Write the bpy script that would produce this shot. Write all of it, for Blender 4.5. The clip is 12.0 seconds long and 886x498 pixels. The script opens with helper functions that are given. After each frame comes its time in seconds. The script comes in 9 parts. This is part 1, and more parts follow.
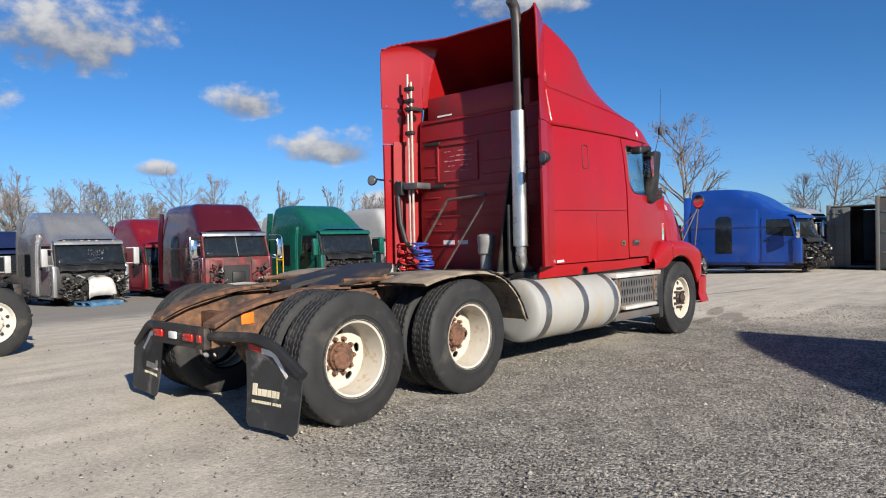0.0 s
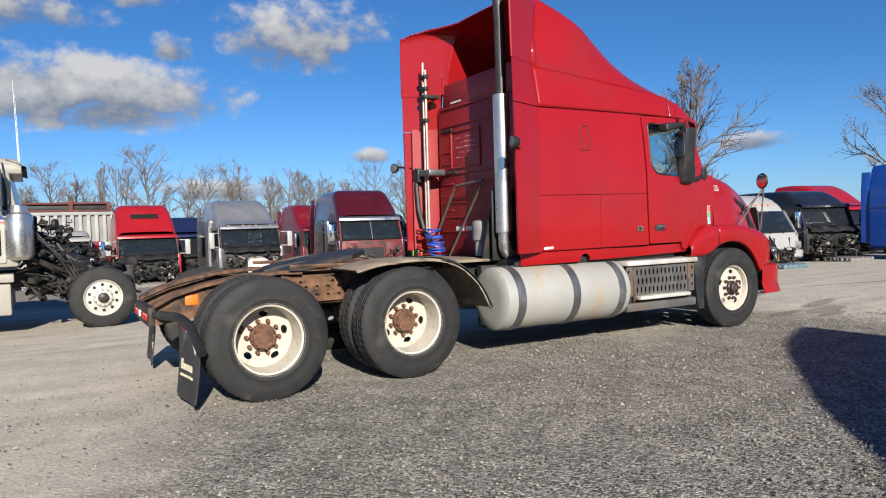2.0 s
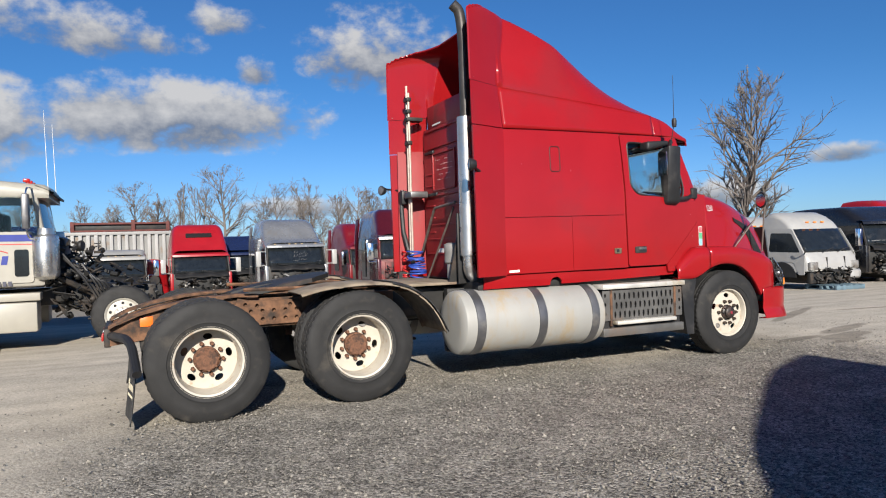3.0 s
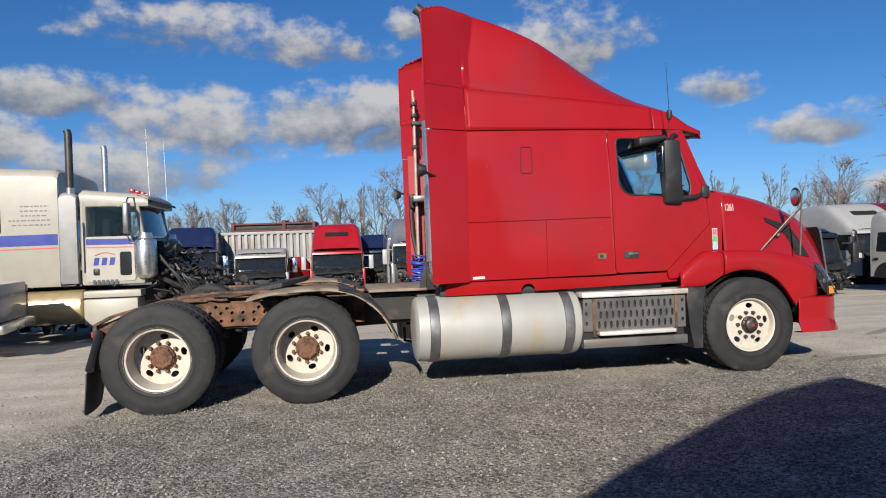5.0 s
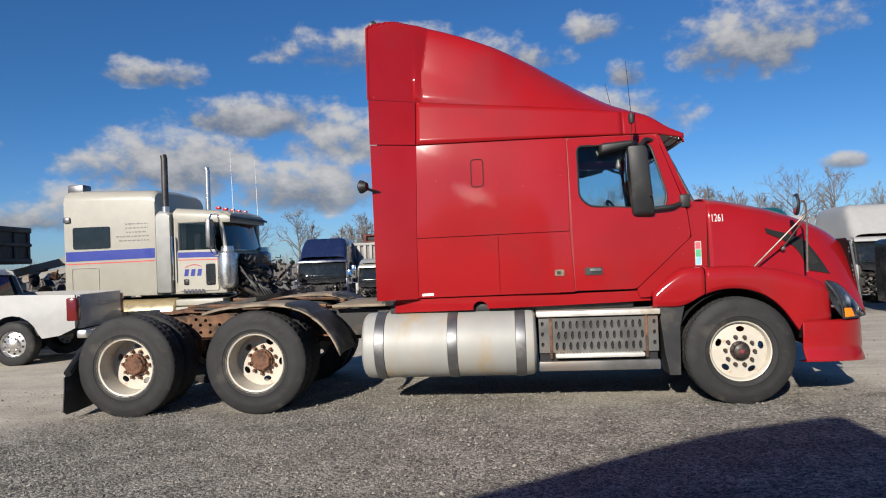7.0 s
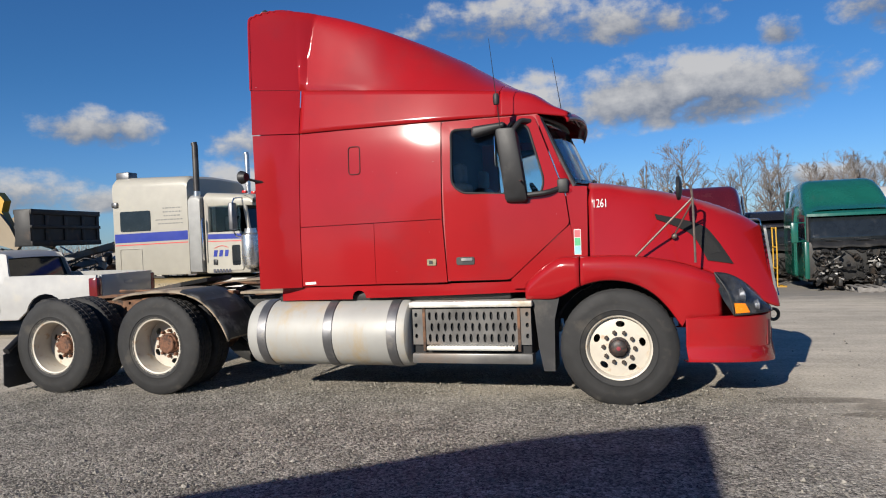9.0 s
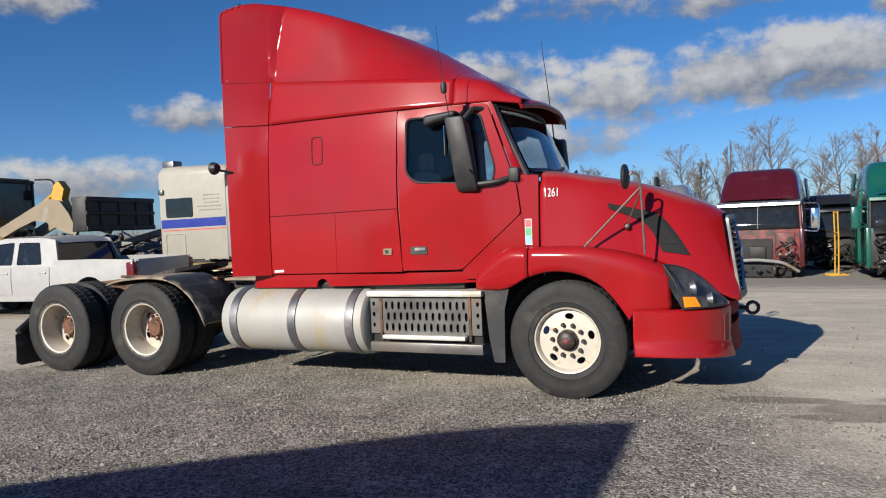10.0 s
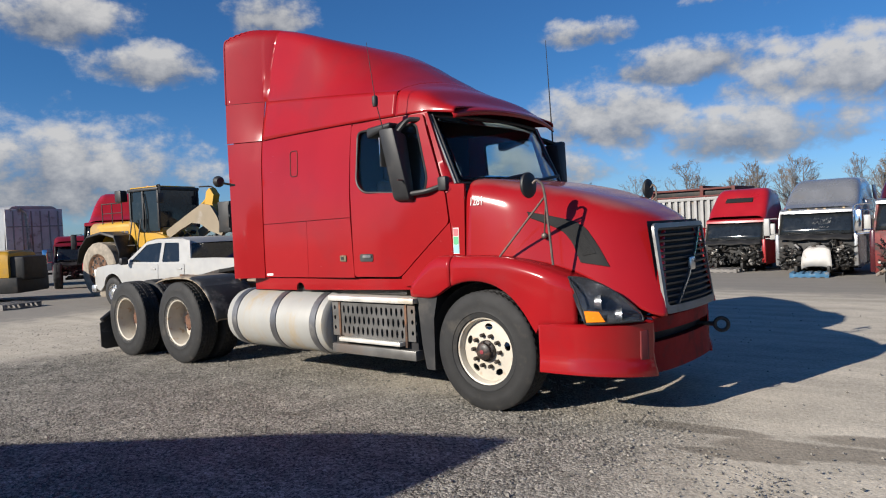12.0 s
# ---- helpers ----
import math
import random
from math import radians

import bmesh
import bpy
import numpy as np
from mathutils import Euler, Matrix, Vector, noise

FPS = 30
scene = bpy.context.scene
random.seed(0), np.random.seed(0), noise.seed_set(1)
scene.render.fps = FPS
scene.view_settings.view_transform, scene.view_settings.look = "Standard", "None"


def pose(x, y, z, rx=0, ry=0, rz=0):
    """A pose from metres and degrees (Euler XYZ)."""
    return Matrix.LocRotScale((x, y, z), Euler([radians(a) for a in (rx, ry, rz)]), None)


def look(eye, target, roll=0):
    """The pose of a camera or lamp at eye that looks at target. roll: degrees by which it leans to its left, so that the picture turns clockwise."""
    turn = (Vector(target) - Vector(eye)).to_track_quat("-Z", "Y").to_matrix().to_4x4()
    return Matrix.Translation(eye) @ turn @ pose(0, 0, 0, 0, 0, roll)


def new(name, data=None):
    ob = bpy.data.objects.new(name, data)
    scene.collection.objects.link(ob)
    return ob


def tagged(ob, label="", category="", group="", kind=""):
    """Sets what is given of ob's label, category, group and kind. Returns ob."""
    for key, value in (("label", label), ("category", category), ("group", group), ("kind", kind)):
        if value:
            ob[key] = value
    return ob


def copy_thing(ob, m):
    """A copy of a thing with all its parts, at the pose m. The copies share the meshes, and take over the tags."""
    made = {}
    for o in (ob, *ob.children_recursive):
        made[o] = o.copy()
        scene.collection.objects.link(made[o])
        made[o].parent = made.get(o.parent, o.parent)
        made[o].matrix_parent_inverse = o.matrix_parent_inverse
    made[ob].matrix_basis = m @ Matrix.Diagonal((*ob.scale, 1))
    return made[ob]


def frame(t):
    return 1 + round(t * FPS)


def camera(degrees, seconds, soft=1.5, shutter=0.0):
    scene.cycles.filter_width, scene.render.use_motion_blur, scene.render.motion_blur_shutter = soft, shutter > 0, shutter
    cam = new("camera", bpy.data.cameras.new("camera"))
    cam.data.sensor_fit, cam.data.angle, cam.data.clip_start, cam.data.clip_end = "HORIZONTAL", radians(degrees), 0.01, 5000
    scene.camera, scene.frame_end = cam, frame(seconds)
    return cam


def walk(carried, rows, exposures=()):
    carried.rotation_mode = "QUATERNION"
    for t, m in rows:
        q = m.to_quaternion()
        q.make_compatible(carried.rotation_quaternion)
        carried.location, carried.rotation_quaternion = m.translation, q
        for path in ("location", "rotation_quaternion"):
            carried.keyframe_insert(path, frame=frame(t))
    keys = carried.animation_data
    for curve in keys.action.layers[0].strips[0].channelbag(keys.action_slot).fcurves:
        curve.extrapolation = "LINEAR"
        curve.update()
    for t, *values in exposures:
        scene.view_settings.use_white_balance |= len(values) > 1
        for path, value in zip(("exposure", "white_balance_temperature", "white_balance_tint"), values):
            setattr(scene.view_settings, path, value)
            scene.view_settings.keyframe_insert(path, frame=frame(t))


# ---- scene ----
cam = camera(65.0, 12.0, 1.1)
METRES, EYE, TILT, LEAN, TURN = 15.0, 1.5, 0.0, 0.0, 0.0
ROWS = [
    (0.0, 0.0, 0.0, 0.0, 0.0, 0.36, 0.16),
    (0.5, 0.043, -0.0009, 0.0, 3.26, 1.43, 0.19),
    (1.0, 0.0836, -0.0009, -0.0, 6.74, 0.69, 0.18),
    (1.5, 0.122, 0.0053, 0.0003, 12.26, -1.43, 0.15),
    (2.0, 0.1625, 0.0179, 0.0036, 16.42, -1.13, 0.24),
    (2.5, 0.2013, 0.0278, 0.0055, 18.87, 0.31, 0.24),
    (3.0, 0.2391, 0.0469, 0.0083, 22.57, 0.23, 0.27),
    (5.0, 0.3759, 0.1318, 0.0157, 37.85, -0.14, 0.4),
    (5.5, 0.405, 0.1613, 0.0174, 44.13, -0.43, 0.53),
    (6.0, 0.4348, 0.1889, 0.0188, 47.91, 0.87, 0.59),
    (6.5, 0.46, 0.2177, 0.0185, 50.0, 0.72, 0.58),
    (7.0, 0.4836, 0.2512, 0.0208, 52.42, 0.56, 0.58),
    (7.5, 0.5082, 0.2851, 0.0248, 55.04, 0.3, 0.61),
    (9.5, 0.587, 0.4438, 0.0305, 66.52, -2.26, 0.93),
    (10.0, 0.6023, 0.4815, 0.0321, 70.16, -2.79, 0.99),
    (10.5, 0.6136, 0.5238, 0.0342, 74.77, -2.1, 1.15),
    (11.0, 0.6274, 0.561, 0.0381, 78.61, -3.68, 1.24),
    (11.5, 0.6347, 0.6029, 0.0379, 84.11, -3.24, 1.44),
    (12.0, 0.6447, 0.6449, 0.0369, 86.67, -2.79, 1.47),
]
BASE = Matrix([[0.68467, 0.72833, 0.02748, -4.07129], [-0.72861, 0.68493, 0.0, -5.35831], [-0.01882, -0.02002, 0.99962, 1.38801], [0.0, 0.0, 0.0, 1.0]])
METRES = 14.2
walk(cam, [(t, BASE @ pose(METRES * x, METRES * y, METRES * z, 90 + pitch, roll, yaw)) for t, x, y, z, yaw, pitch, roll in ROWS],
     [(0.0, 0.77), (2.5, 0.69), (5.5, 0.50), (7.0, 0.48), (9.5, 0.54), (12.0, 0.60)])

# ---- world, sun, exposure ----
SUN_DIR = Vector((-1.2, -3.95, 1.9)).normalized()
sun_data = bpy.data.lights.new("sun", "SUN")
sun_data.energy, sun_data.angle, sun_data.color = 5.0, radians(0.53), (1.0, 0.93, 0.83)
sun = new("sun", sun_data)
sun.matrix_world = look(SUN_DIR * 60, (0, 0, 0))

CLOUDS = [
    (86.6, 10.2, 10.8, 3.7), (92.0, 15.8, 8.6, 2.3), (70.8, 15.2, 6.5, 4.0), (83.0, 17.4, 3.2, 1.7), (80.3, 13.8, 1.9, 1.6),
    (35.4, 5.6, 3.1, 1.0), (101.0, 9.2, 8.1, 3.9), (101.0, 16.6, 9.7, 2.4), (59.0, 11.0, 3.7, 1.7), (36.0, 18.2, 5.4, 1.6),
    (65.5, 5.8, 2.2, 0.9), (117.0, 7.6, 7.6, 3.5), (132.8, 8.9, 4.8, 2.0), (158.0, 15.8, 5.7, 2.7), (152.0, 12.9, 4.8, 2.2),
    (143.0, 17.0, 4.3, 2.7), (128.0, 3.6, 9.7, 1.5), (160.0, 5.2, 13.0, 5.0), (104.7, 6.0, 9.0, 3.0), (110.0, 11.5, 7.0, 2.2), (118.0, 14.5, 5.0, 1.4), (122.0, 4.2, 9.0, 2.6),
    (52.5, 7.5, 4.6, 1.9), (45.0, 3.0, 6.0, 1.6), (78.0, 3.2, 5.0, 1.2), (140.0, 4.0, 8.0, 2.2),
]


def build_world():
    w = bpy.data.worlds.new("sky")
    scene.world = w
    w.use_nodes = True
    nt = w.node_tree
    nt.nodes.clear()
    N, K = nt.nodes.new, nt.links.new

    def math_(op, a, b=None, c=None, clamp=False):
        n = N("ShaderNodeMath")
        n.operation, n.use_clamp = op, clamp
        for i, v in enumerate((a, b, c)):
            if v is None:
                continue
            if isinstance(v, (int, float)):
                n.inputs[i].default_value = v
            else:
                K(v, n.inputs[i])
        return n.outputs[0]

    sky = N("ShaderNodeTexSky")
    sky.sky_type = "NISHITA"
    sky.sun_disc = False
    sky.sun_elevation = math.asin(SUN_DIR.z)
    sky.sun_rotation = math.atan2(SUN_DIR.x, SUN_DIR.y)
    sky.air_density, sky.dust_density, sky.ozone_density = 1.0, 0.1, 3.0
    tc = N("ShaderNodeTexCoord")
    sep = N("ShaderNodeSeparateXYZ")
    K(tc.outputs["Generated"], sep.inputs[0])
    az = math_("MULTIPLY", math_("ARCTAN2", sep.outputs[1], sep.outputs[0]), 57.2958)
    el = math_("MULTIPLY", math_("ARCSINE", sep.outputs[2]), 57.2958)
    # ragged edges: two scales of noise pull the directions about
    comb = N("ShaderNodeCombineXYZ")
    K(math_("MULTIPLY", az, 0.34), comb.inputs[0])
    K(math_("MULTIPLY", el, 0.46), comb.inputs[1])
    n1 = N("ShaderNodeTexNoise")
    n1.inputs["Scale"].default_value, n1.inputs["Detail"].default_value, n1.inputs["Roughness"].default_value = 1.0, 7.0, 0.58
    K(comb.outputs[0], n1.inputs["Vector"])
    n2 = N("ShaderNodeTexNoise")
    n2.inputs["Scale"].default_value, n2.inputs["Detail"].default_value = 0.33, 3.0
    K(comb.outputs[0], n2.inputs["Vector"])
    puff = math_("SUBTRACT", n1.outputs["Fac"], 0.5)
    swell = math_("SUBTRACT", n2.outputs["Fac"], 0.5)
    total, under, wsum = None, None, None
    for a0, e0, ra, re in CLOUDS:
        u = math_("DIVIDE", math_("SUBTRACT", az, a0), ra)
        v = math_("DIVIDE", math_("SUBTRACT", el, e0), re)
        vv = math_("MULTIPLY", v, math_("ADD", 1.0, math_("MULTIPLY", math_("LESS_THAN", v, 0.0), 0.35)))
        d = math_("ADD", math_("MULTIPLY", u, u), math_("MULTIPLY", vv, vv))
        m = math_("SUBTRACT", 1.0, d)
        total = m if total is None else math_("MAXIMUM", total, m)
        wt = math_("MAXIMUM", m, 0.0)
        wv = math_("MULTIPLY", wt, v)
        under = wv if under is None else math_("ADD", under, wv)
        wsum = wt if wsum is None else math_("ADD", wsum, wt)
    field = math_("ADD", math_("MAXIMUM", total, -1.2), math_("ADD", math_("MULTIPLY", puff, 2.9), math_("MULTIPLY", swell, 1.6)))
    ramp = N("ShaderNodeMapRange")
    ramp.interpolation_type = "SMOOTHSTEP"
    ramp.inputs["From Min"].default_value, ramp.inputs["From Max"].default_value = 0.0, 0.95
    K(field, ramp.inputs["Value"])
    # thin haze of far cloud low down
    tone = math_("ADD", math_("DIVIDE", under, math_("ADD", wsum, 0.15)), math_("MULTIPLY", puff, 2.2))
    tr = N("ShaderNodeValToRGB")
    tr.color_ramp.elements[0].position, tr.color_ramp.elements[0].color = 0.24, (0.20, 0.225, 0.28, 1)
    tr.color_ramp.elements[1].position, tr.color_ramp.elements[1].color = 0.72, (0.66, 0.65, 0.64, 1)
    K(math_("ADD", math_("MULTIPLY", tone, 0.55), 0.46), tr.inputs["Fac"])
    tint = N("ShaderNodeMix")
    tint.data_type, tint.blend_type = "RGBA", "MULTIPLY"
    tint.inputs["Factor"].default_value = 1.0
    K(sky.outputs[0], tint.inputs["A"])
    low = N("ShaderNodeMapRange")
    low.interpolation_type = "SMOOTHSTEP"
    low.inputs["From Min"].default_value, low.inputs["From Max"].default_value = 0.0, 14.0
    K(el, low.inputs["Value"])
    hue = N("ShaderNodeMix")
    hue.data_type = "RGBA"
    K(low.outputs[0], hue.inputs["Factor"])
    hue.inputs["A"].default_value = (0.046, 0.073, 0.122, 1)
    hue.inputs["B"].default_value = (0.030, 0.064, 0.101, 1)
    K(hue.outputs["Result"], tint.inputs["B"])
    mix = N("ShaderNodeMix")
    mix.data_type = "RGBA"
    K(math_("MULTIPLY", ramp.outputs[0], 0.93), mix.inputs["Factor"])
    K(tint.outputs["Result"], mix.inputs["A"])
    K(tr.outputs[0], mix.inputs["B"])
    bg = N("ShaderNodeBackground")
    bg.inputs["Strength"].default_value = 0.62
    K(mix.outputs["Result"], bg.inputs["Color"])
    out = N("ShaderNodeOutputWorld")
    K(bg.outputs[0], out.inputs["Surface"])


build_world()


# ---- materials ----
def material(name, base, rough=0.5, metal=0.0, vary=0.15, scale=6.0, bump=0.0, bump_scale=60.0, dirt=None, dirt_amount=0.0,
             dirt_scale=3.0, coat=0.0, spec=0.5, rough_vary=0.1, streak=1.0, coat_rough=0.06):
    m = bpy.data.materials.new(name)
    m.use_nodes = True
    nt = m.node_tree
    N, K = nt.nodes.new, nt.links.new
    b = nt.nodes["Principled BSDF"]
    b.inputs["Metallic"].default_value = metal
    b.inputs["Specular IOR Level"].default_value = spec
    b.inputs["Coat Weight"].default_value = coat
    b.inputs["Coat Roughness"].default_value = coat_rough
    tc = N("ShaderNodeTexCoord")
    mp = N("ShaderNodeMapping")
    mp.inputs["Scale"].default_value = (1, 1, streak)
    K(tc.outputs["Object"], mp.inputs["Vector"])
    n1 = N("ShaderNodeTexNoise")
    n1.inputs["Scale"].default_value, n1.inputs["Detail"].default_value = scale, 6.0
    K(mp.outputs[0], n1.inputs["Vector"])
    r1 = N("ShaderNodeMapRange")
    r1.inputs["From Min"].default_value, r1.inputs["From Max"].default_value = 0.3, 0.7
    r1.inputs["To Min"].default_value, r1.inputs["To Max"].default_value = 1 - vary, 1 + vary
    K(n1.outputs["Fac"], r1.inputs["Value"])
    mul = N("ShaderNodeMix")
    mul.data_type, mul.blend_type = "RGBA", "MULTIPLY"
    mul.inputs["Factor"].default_value = 1.0
    mul.inputs["A"].default_value = (*base, 1)
    K(r1.outputs[0], mul.inputs["B"])
    col = mul.outputs["Result"]
    n2 = N("ShaderNodeTexNoise")
    n2.inputs["Scale"].default_value, n2.inputs["Detail"].default_value, n2.inputs["Roughness"].default_value = dirt_scale, 9.0, 0.62
    K(mp.outputs[0], n2.inputs["Vector"])
    if dirt:
        r2 = N("ShaderNodeMapRange")
        r2.interpolation_type = "SMOOTHSTEP"
        r2.inputs["From Min"].default_value, r2.inputs["From Max"].default_value = 0.62 - 0.35 * dirt_amount, 0.78 - 0.25 * dirt_amount
        K(n2.outputs["Fac"], r2.inputs["Value"])
        mx = N("ShaderNodeMix")
        mx.data_type = "RGBA"
        K(r2.outputs[0], mx.inputs["Factor"])
        K(col, mx.inputs["A"])
        mx.inputs["B"].default_value = (*dirt, 1)
        col = mx.outputs["Result"]
    K(col, b.inputs["Base Color"])
    rr = N("ShaderNodeMapRange")
    rr.inputs["From Min"].default_value, rr.inputs["From Max"].default_value = 0.3, 0.7
    rr.inputs["To Min"].default_value, rr.inputs["To Max"].default_value = max(0.02, rough - rough_vary), min(1, rough + rough_vary)
    K(n2.outputs["Fac"], rr.inputs["Value"])
    K(rr.outputs[0], b.inputs["Roughness"])
    if bump:
        n3 = N("ShaderNodeTexNoise")
        n3.inputs["Scale"].default_value, n3.inputs["Detail"].default_value = bump_scale, 5.0
        K(mp.outputs[0], n3.inputs["Vector"])
        bp = N("ShaderNodeBump")
        bp.inputs["Strength"].default_value, bp.inputs["Distance"].default_value = bump, 0.01
        K(n3.outputs["Fac"], bp.inputs["Height"])
        K(bp.outputs[0], b.inputs["Normal"])
    return m


def glass_mat(name, tint=(0.35, 0.42, 0.42), rough=0.02):
    m = bpy.data.materials.new(name)
    m.use_nodes = True
    nt = m.node_tree
    b = nt.nodes["Principled BSDF"]
    b.inputs["Base Color"].default_value = (*tint, 1)
    b.inputs["Roughness"].default_value = rough
    b.inputs["Transmission Weight"].default_value = 1.0
    b.inputs["IOR"].default_value = 1.35
    return m


RED = material("red_truck_paint", (0.27, 0.0075, 0.010), 0.45, vary=0.07, scale=1.6, dirt=(0.235, 0.012, 0.015), dirt_amount=0.3, dirt_scale=1.1,
               coat=0.7, coat_rough=0.10, bump=0.11, bump_scale=2.3, spec=0.05, rough_vary=0.06)
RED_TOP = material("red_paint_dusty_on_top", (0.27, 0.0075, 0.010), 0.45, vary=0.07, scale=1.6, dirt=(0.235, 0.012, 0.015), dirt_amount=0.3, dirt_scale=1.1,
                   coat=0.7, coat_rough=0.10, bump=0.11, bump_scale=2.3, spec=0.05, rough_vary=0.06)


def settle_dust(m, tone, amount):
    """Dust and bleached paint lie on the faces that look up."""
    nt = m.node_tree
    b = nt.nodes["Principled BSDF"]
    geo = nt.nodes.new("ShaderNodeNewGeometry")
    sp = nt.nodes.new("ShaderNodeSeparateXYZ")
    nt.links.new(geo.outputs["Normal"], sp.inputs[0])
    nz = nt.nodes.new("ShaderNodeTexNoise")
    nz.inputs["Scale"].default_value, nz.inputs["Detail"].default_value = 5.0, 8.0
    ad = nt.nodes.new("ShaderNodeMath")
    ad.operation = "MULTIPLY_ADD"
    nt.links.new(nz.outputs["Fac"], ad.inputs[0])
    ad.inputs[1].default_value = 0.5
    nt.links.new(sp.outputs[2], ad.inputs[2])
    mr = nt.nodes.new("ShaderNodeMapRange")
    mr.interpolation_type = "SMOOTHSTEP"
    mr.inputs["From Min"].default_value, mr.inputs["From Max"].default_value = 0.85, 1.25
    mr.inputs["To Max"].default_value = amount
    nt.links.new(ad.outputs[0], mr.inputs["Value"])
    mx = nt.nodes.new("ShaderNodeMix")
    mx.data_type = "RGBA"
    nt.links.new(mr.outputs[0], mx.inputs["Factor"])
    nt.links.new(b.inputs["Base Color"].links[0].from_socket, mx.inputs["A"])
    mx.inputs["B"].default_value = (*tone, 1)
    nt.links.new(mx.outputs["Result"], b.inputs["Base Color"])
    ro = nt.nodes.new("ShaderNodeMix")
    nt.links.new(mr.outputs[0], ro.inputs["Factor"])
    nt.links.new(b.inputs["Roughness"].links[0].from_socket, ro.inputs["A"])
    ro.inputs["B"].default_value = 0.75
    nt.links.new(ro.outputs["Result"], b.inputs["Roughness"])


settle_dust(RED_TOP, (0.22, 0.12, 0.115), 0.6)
RED_IN = material("red_back_wall_paint", (0.27, 0.010, 0.013), 0.5, vary=0.12, scale=3, dirt=(0.20, 0.02, 0.02), dirt_amount=0.35, coat=0.1)
BLACK = material("black_plastic", (0.014, 0.014, 0.015), 0.55, vary=0.25, dirt=(0.05, 0.045, 0.04), dirt_amount=0.2)
BLACK_METAL = material("black_frame_paint", (0.015, 0.0145, 0.014), 0.6, vary=0.3, dirt=(0.075, 0.048, 0.032), dirt_amount=0.3, bump=0.1, bump_scale=40)
RUST = material("rusty_steel", (0.135, 0.066, 0.034), 0.85, vary=0.5, scale=11, dirt=(0.035, 0.026, 0.021), dirt_amount=0.5, dirt_scale=6, bump=0.4, bump_scale=50)
RUST_LIGHT = material("rust_on_hub", (0.15, 0.07, 0.04), 0.9, vary=0.4, scale=25, dirt=(0.06, 0.035, 0.025), dirt_amount=0.5, dirt_scale=20, bump=0.4, bump_scale=90)
RUBBER = material("tyre_rubber", (0.012, 0.0118, 0.0118), 0.75, vary=0.35, scale=5, dirt=(0.045, 0.040, 0.034), dirt_amount=0.3, dirt_scale=4, bump=0.12, bump_scale=90)
RUBBER_FLAP = material("mudflap_rubber", (0.022, 0.023, 0.025), 0.6, vary=0.2, dirt=(0.12, 0.115, 0.11), dirt_amount=0.35, dirt_scale=5)
RIM = material("cream_rim_paint", (0.47, 0.43, 0.36), 0.45, vary=0.08, scale=8, dirt=(0.36, 0.24, 0.14), dirt_amount=0.22, dirt_scale=9)
HUB_DARK = material("greasy_dark_hub", (0.022, 0.017, 0.015), 0.5, vary=0.4, scale=30, dirt=(0.07, 0.035, 0.025), dirt_amount=0.4, dirt_scale=25)
ALU = material("dull_aluminium_tank", (0.33, 0.326, 0.305), 0.58, metal=0.15, vary=0.07, scale=3, dirt=(0.36, 0.28, 0.17), dirt_amount=0.32, dirt_scale=2.6, streak=0.35)
STEEL_BAND = material("grey_steel_strap", (0.16, 0.16, 0.165), 0.42, metal=0.7, vary=0.2, dirt=(0.3, 0.28, 0.25), dirt_amount=0.2)
ALU_STEP = material("aluminium_tread", (0.62, 0.60, 0.55), 0.5, metal=0.4, vary=0.15, dirt=(0.42, 0.36, 0.27), dirt_amount=0.35, bump=0.3, bump_scale=60)
STEP_GREY = material("dark_perforated_panel", (0.12, 0.116, 0.11), 0.42, metal=0.3, vary=0.25, dirt=(0.13, 0.10, 0.08), dirt_amount=0.3)
CHROME = material("chrome", (0.82, 0.82, 0.83), 0.14, metal=1.0, vary=0.04, dirt=(0.5, 0.47, 0.42), dirt_amount=0.18)
CHROME_DULL = material("worn_bright_metal", (0.60, 0.59, 0.57), 0.3, metal=0.9, vary=0.1, dirt=(0.4, 0.36, 0.3), dirt_amount=0.3)
GLASS = glass_mat("cab_glass", (0.72, 0.80, 0.80))
LENS = glass_mat("clear_lens", (0.92, 0.93, 0.95), 0.03)
LENS.node_tree.nodes["Principled BSDF"].inputs["Transmission Weight"].default_value = 1.0
LENS.node_tree.nodes["Principled BSDF"].inputs["IOR"].default_value = 1.5
AMBER = material("amber_lens", (0.9, 0.24, 0.01), 0.2, vary=0.05)
RED_LENS = material("red_lens", (0.42, 0.012, 0.01), 0.25, vary=0.1, dirt=(0.15, 0.05, 0.04), dirt_amount=0.3)
WHITE_LENS = material("white_lens", (0.62, 0.62, 0.60), 0.3, vary=0.1)
WHITE = material("white_paint", (0.325, 0.322, 0.312), 0.4, vary=0.05, dirt=(0.36, 0.34, 0.30), dirt_amount=0.18, coat=0.2)
CREAM = material("off_white_truck_paint", (0.325, 0.308, 0.262), 0.42, vary=0.04, dirt=(0.36, 0.33, 0.26), dirt_amount=0.08, coat=0.2)
# Dark insides; also colours patches that stand for shaded holes and hollows.
DARK_IN = material("dark_cab_interior", (0.016, 0.016, 0.017), 0.8, vary=0.3)
GREY_IN = material("grey_cab_upholstery", (0.11, 0.11, 0.115), 0.9, vary=0.2, scale=20)
DUST_DECK = material("dusty_tan_deck", (0.225, 0.182, 0.132), 0.85, vary=0.25, scale=7, dirt=(0.15, 0.10, 0.07), dirt_amount=0.35, dirt_scale=5)
LETTER = material("pale_lettering", (0.62, 0.56, 0.40), 0.7, vary=0.1)
WHITE_MARK = material("white_marking", (0.62, 0.61, 0.585), 0.6, vary=0.1)
ROD = material("worn_brown_rod", (0.17, 0.14, 0.12), 0.5, metal=0.5, vary=0.3, scale=20)
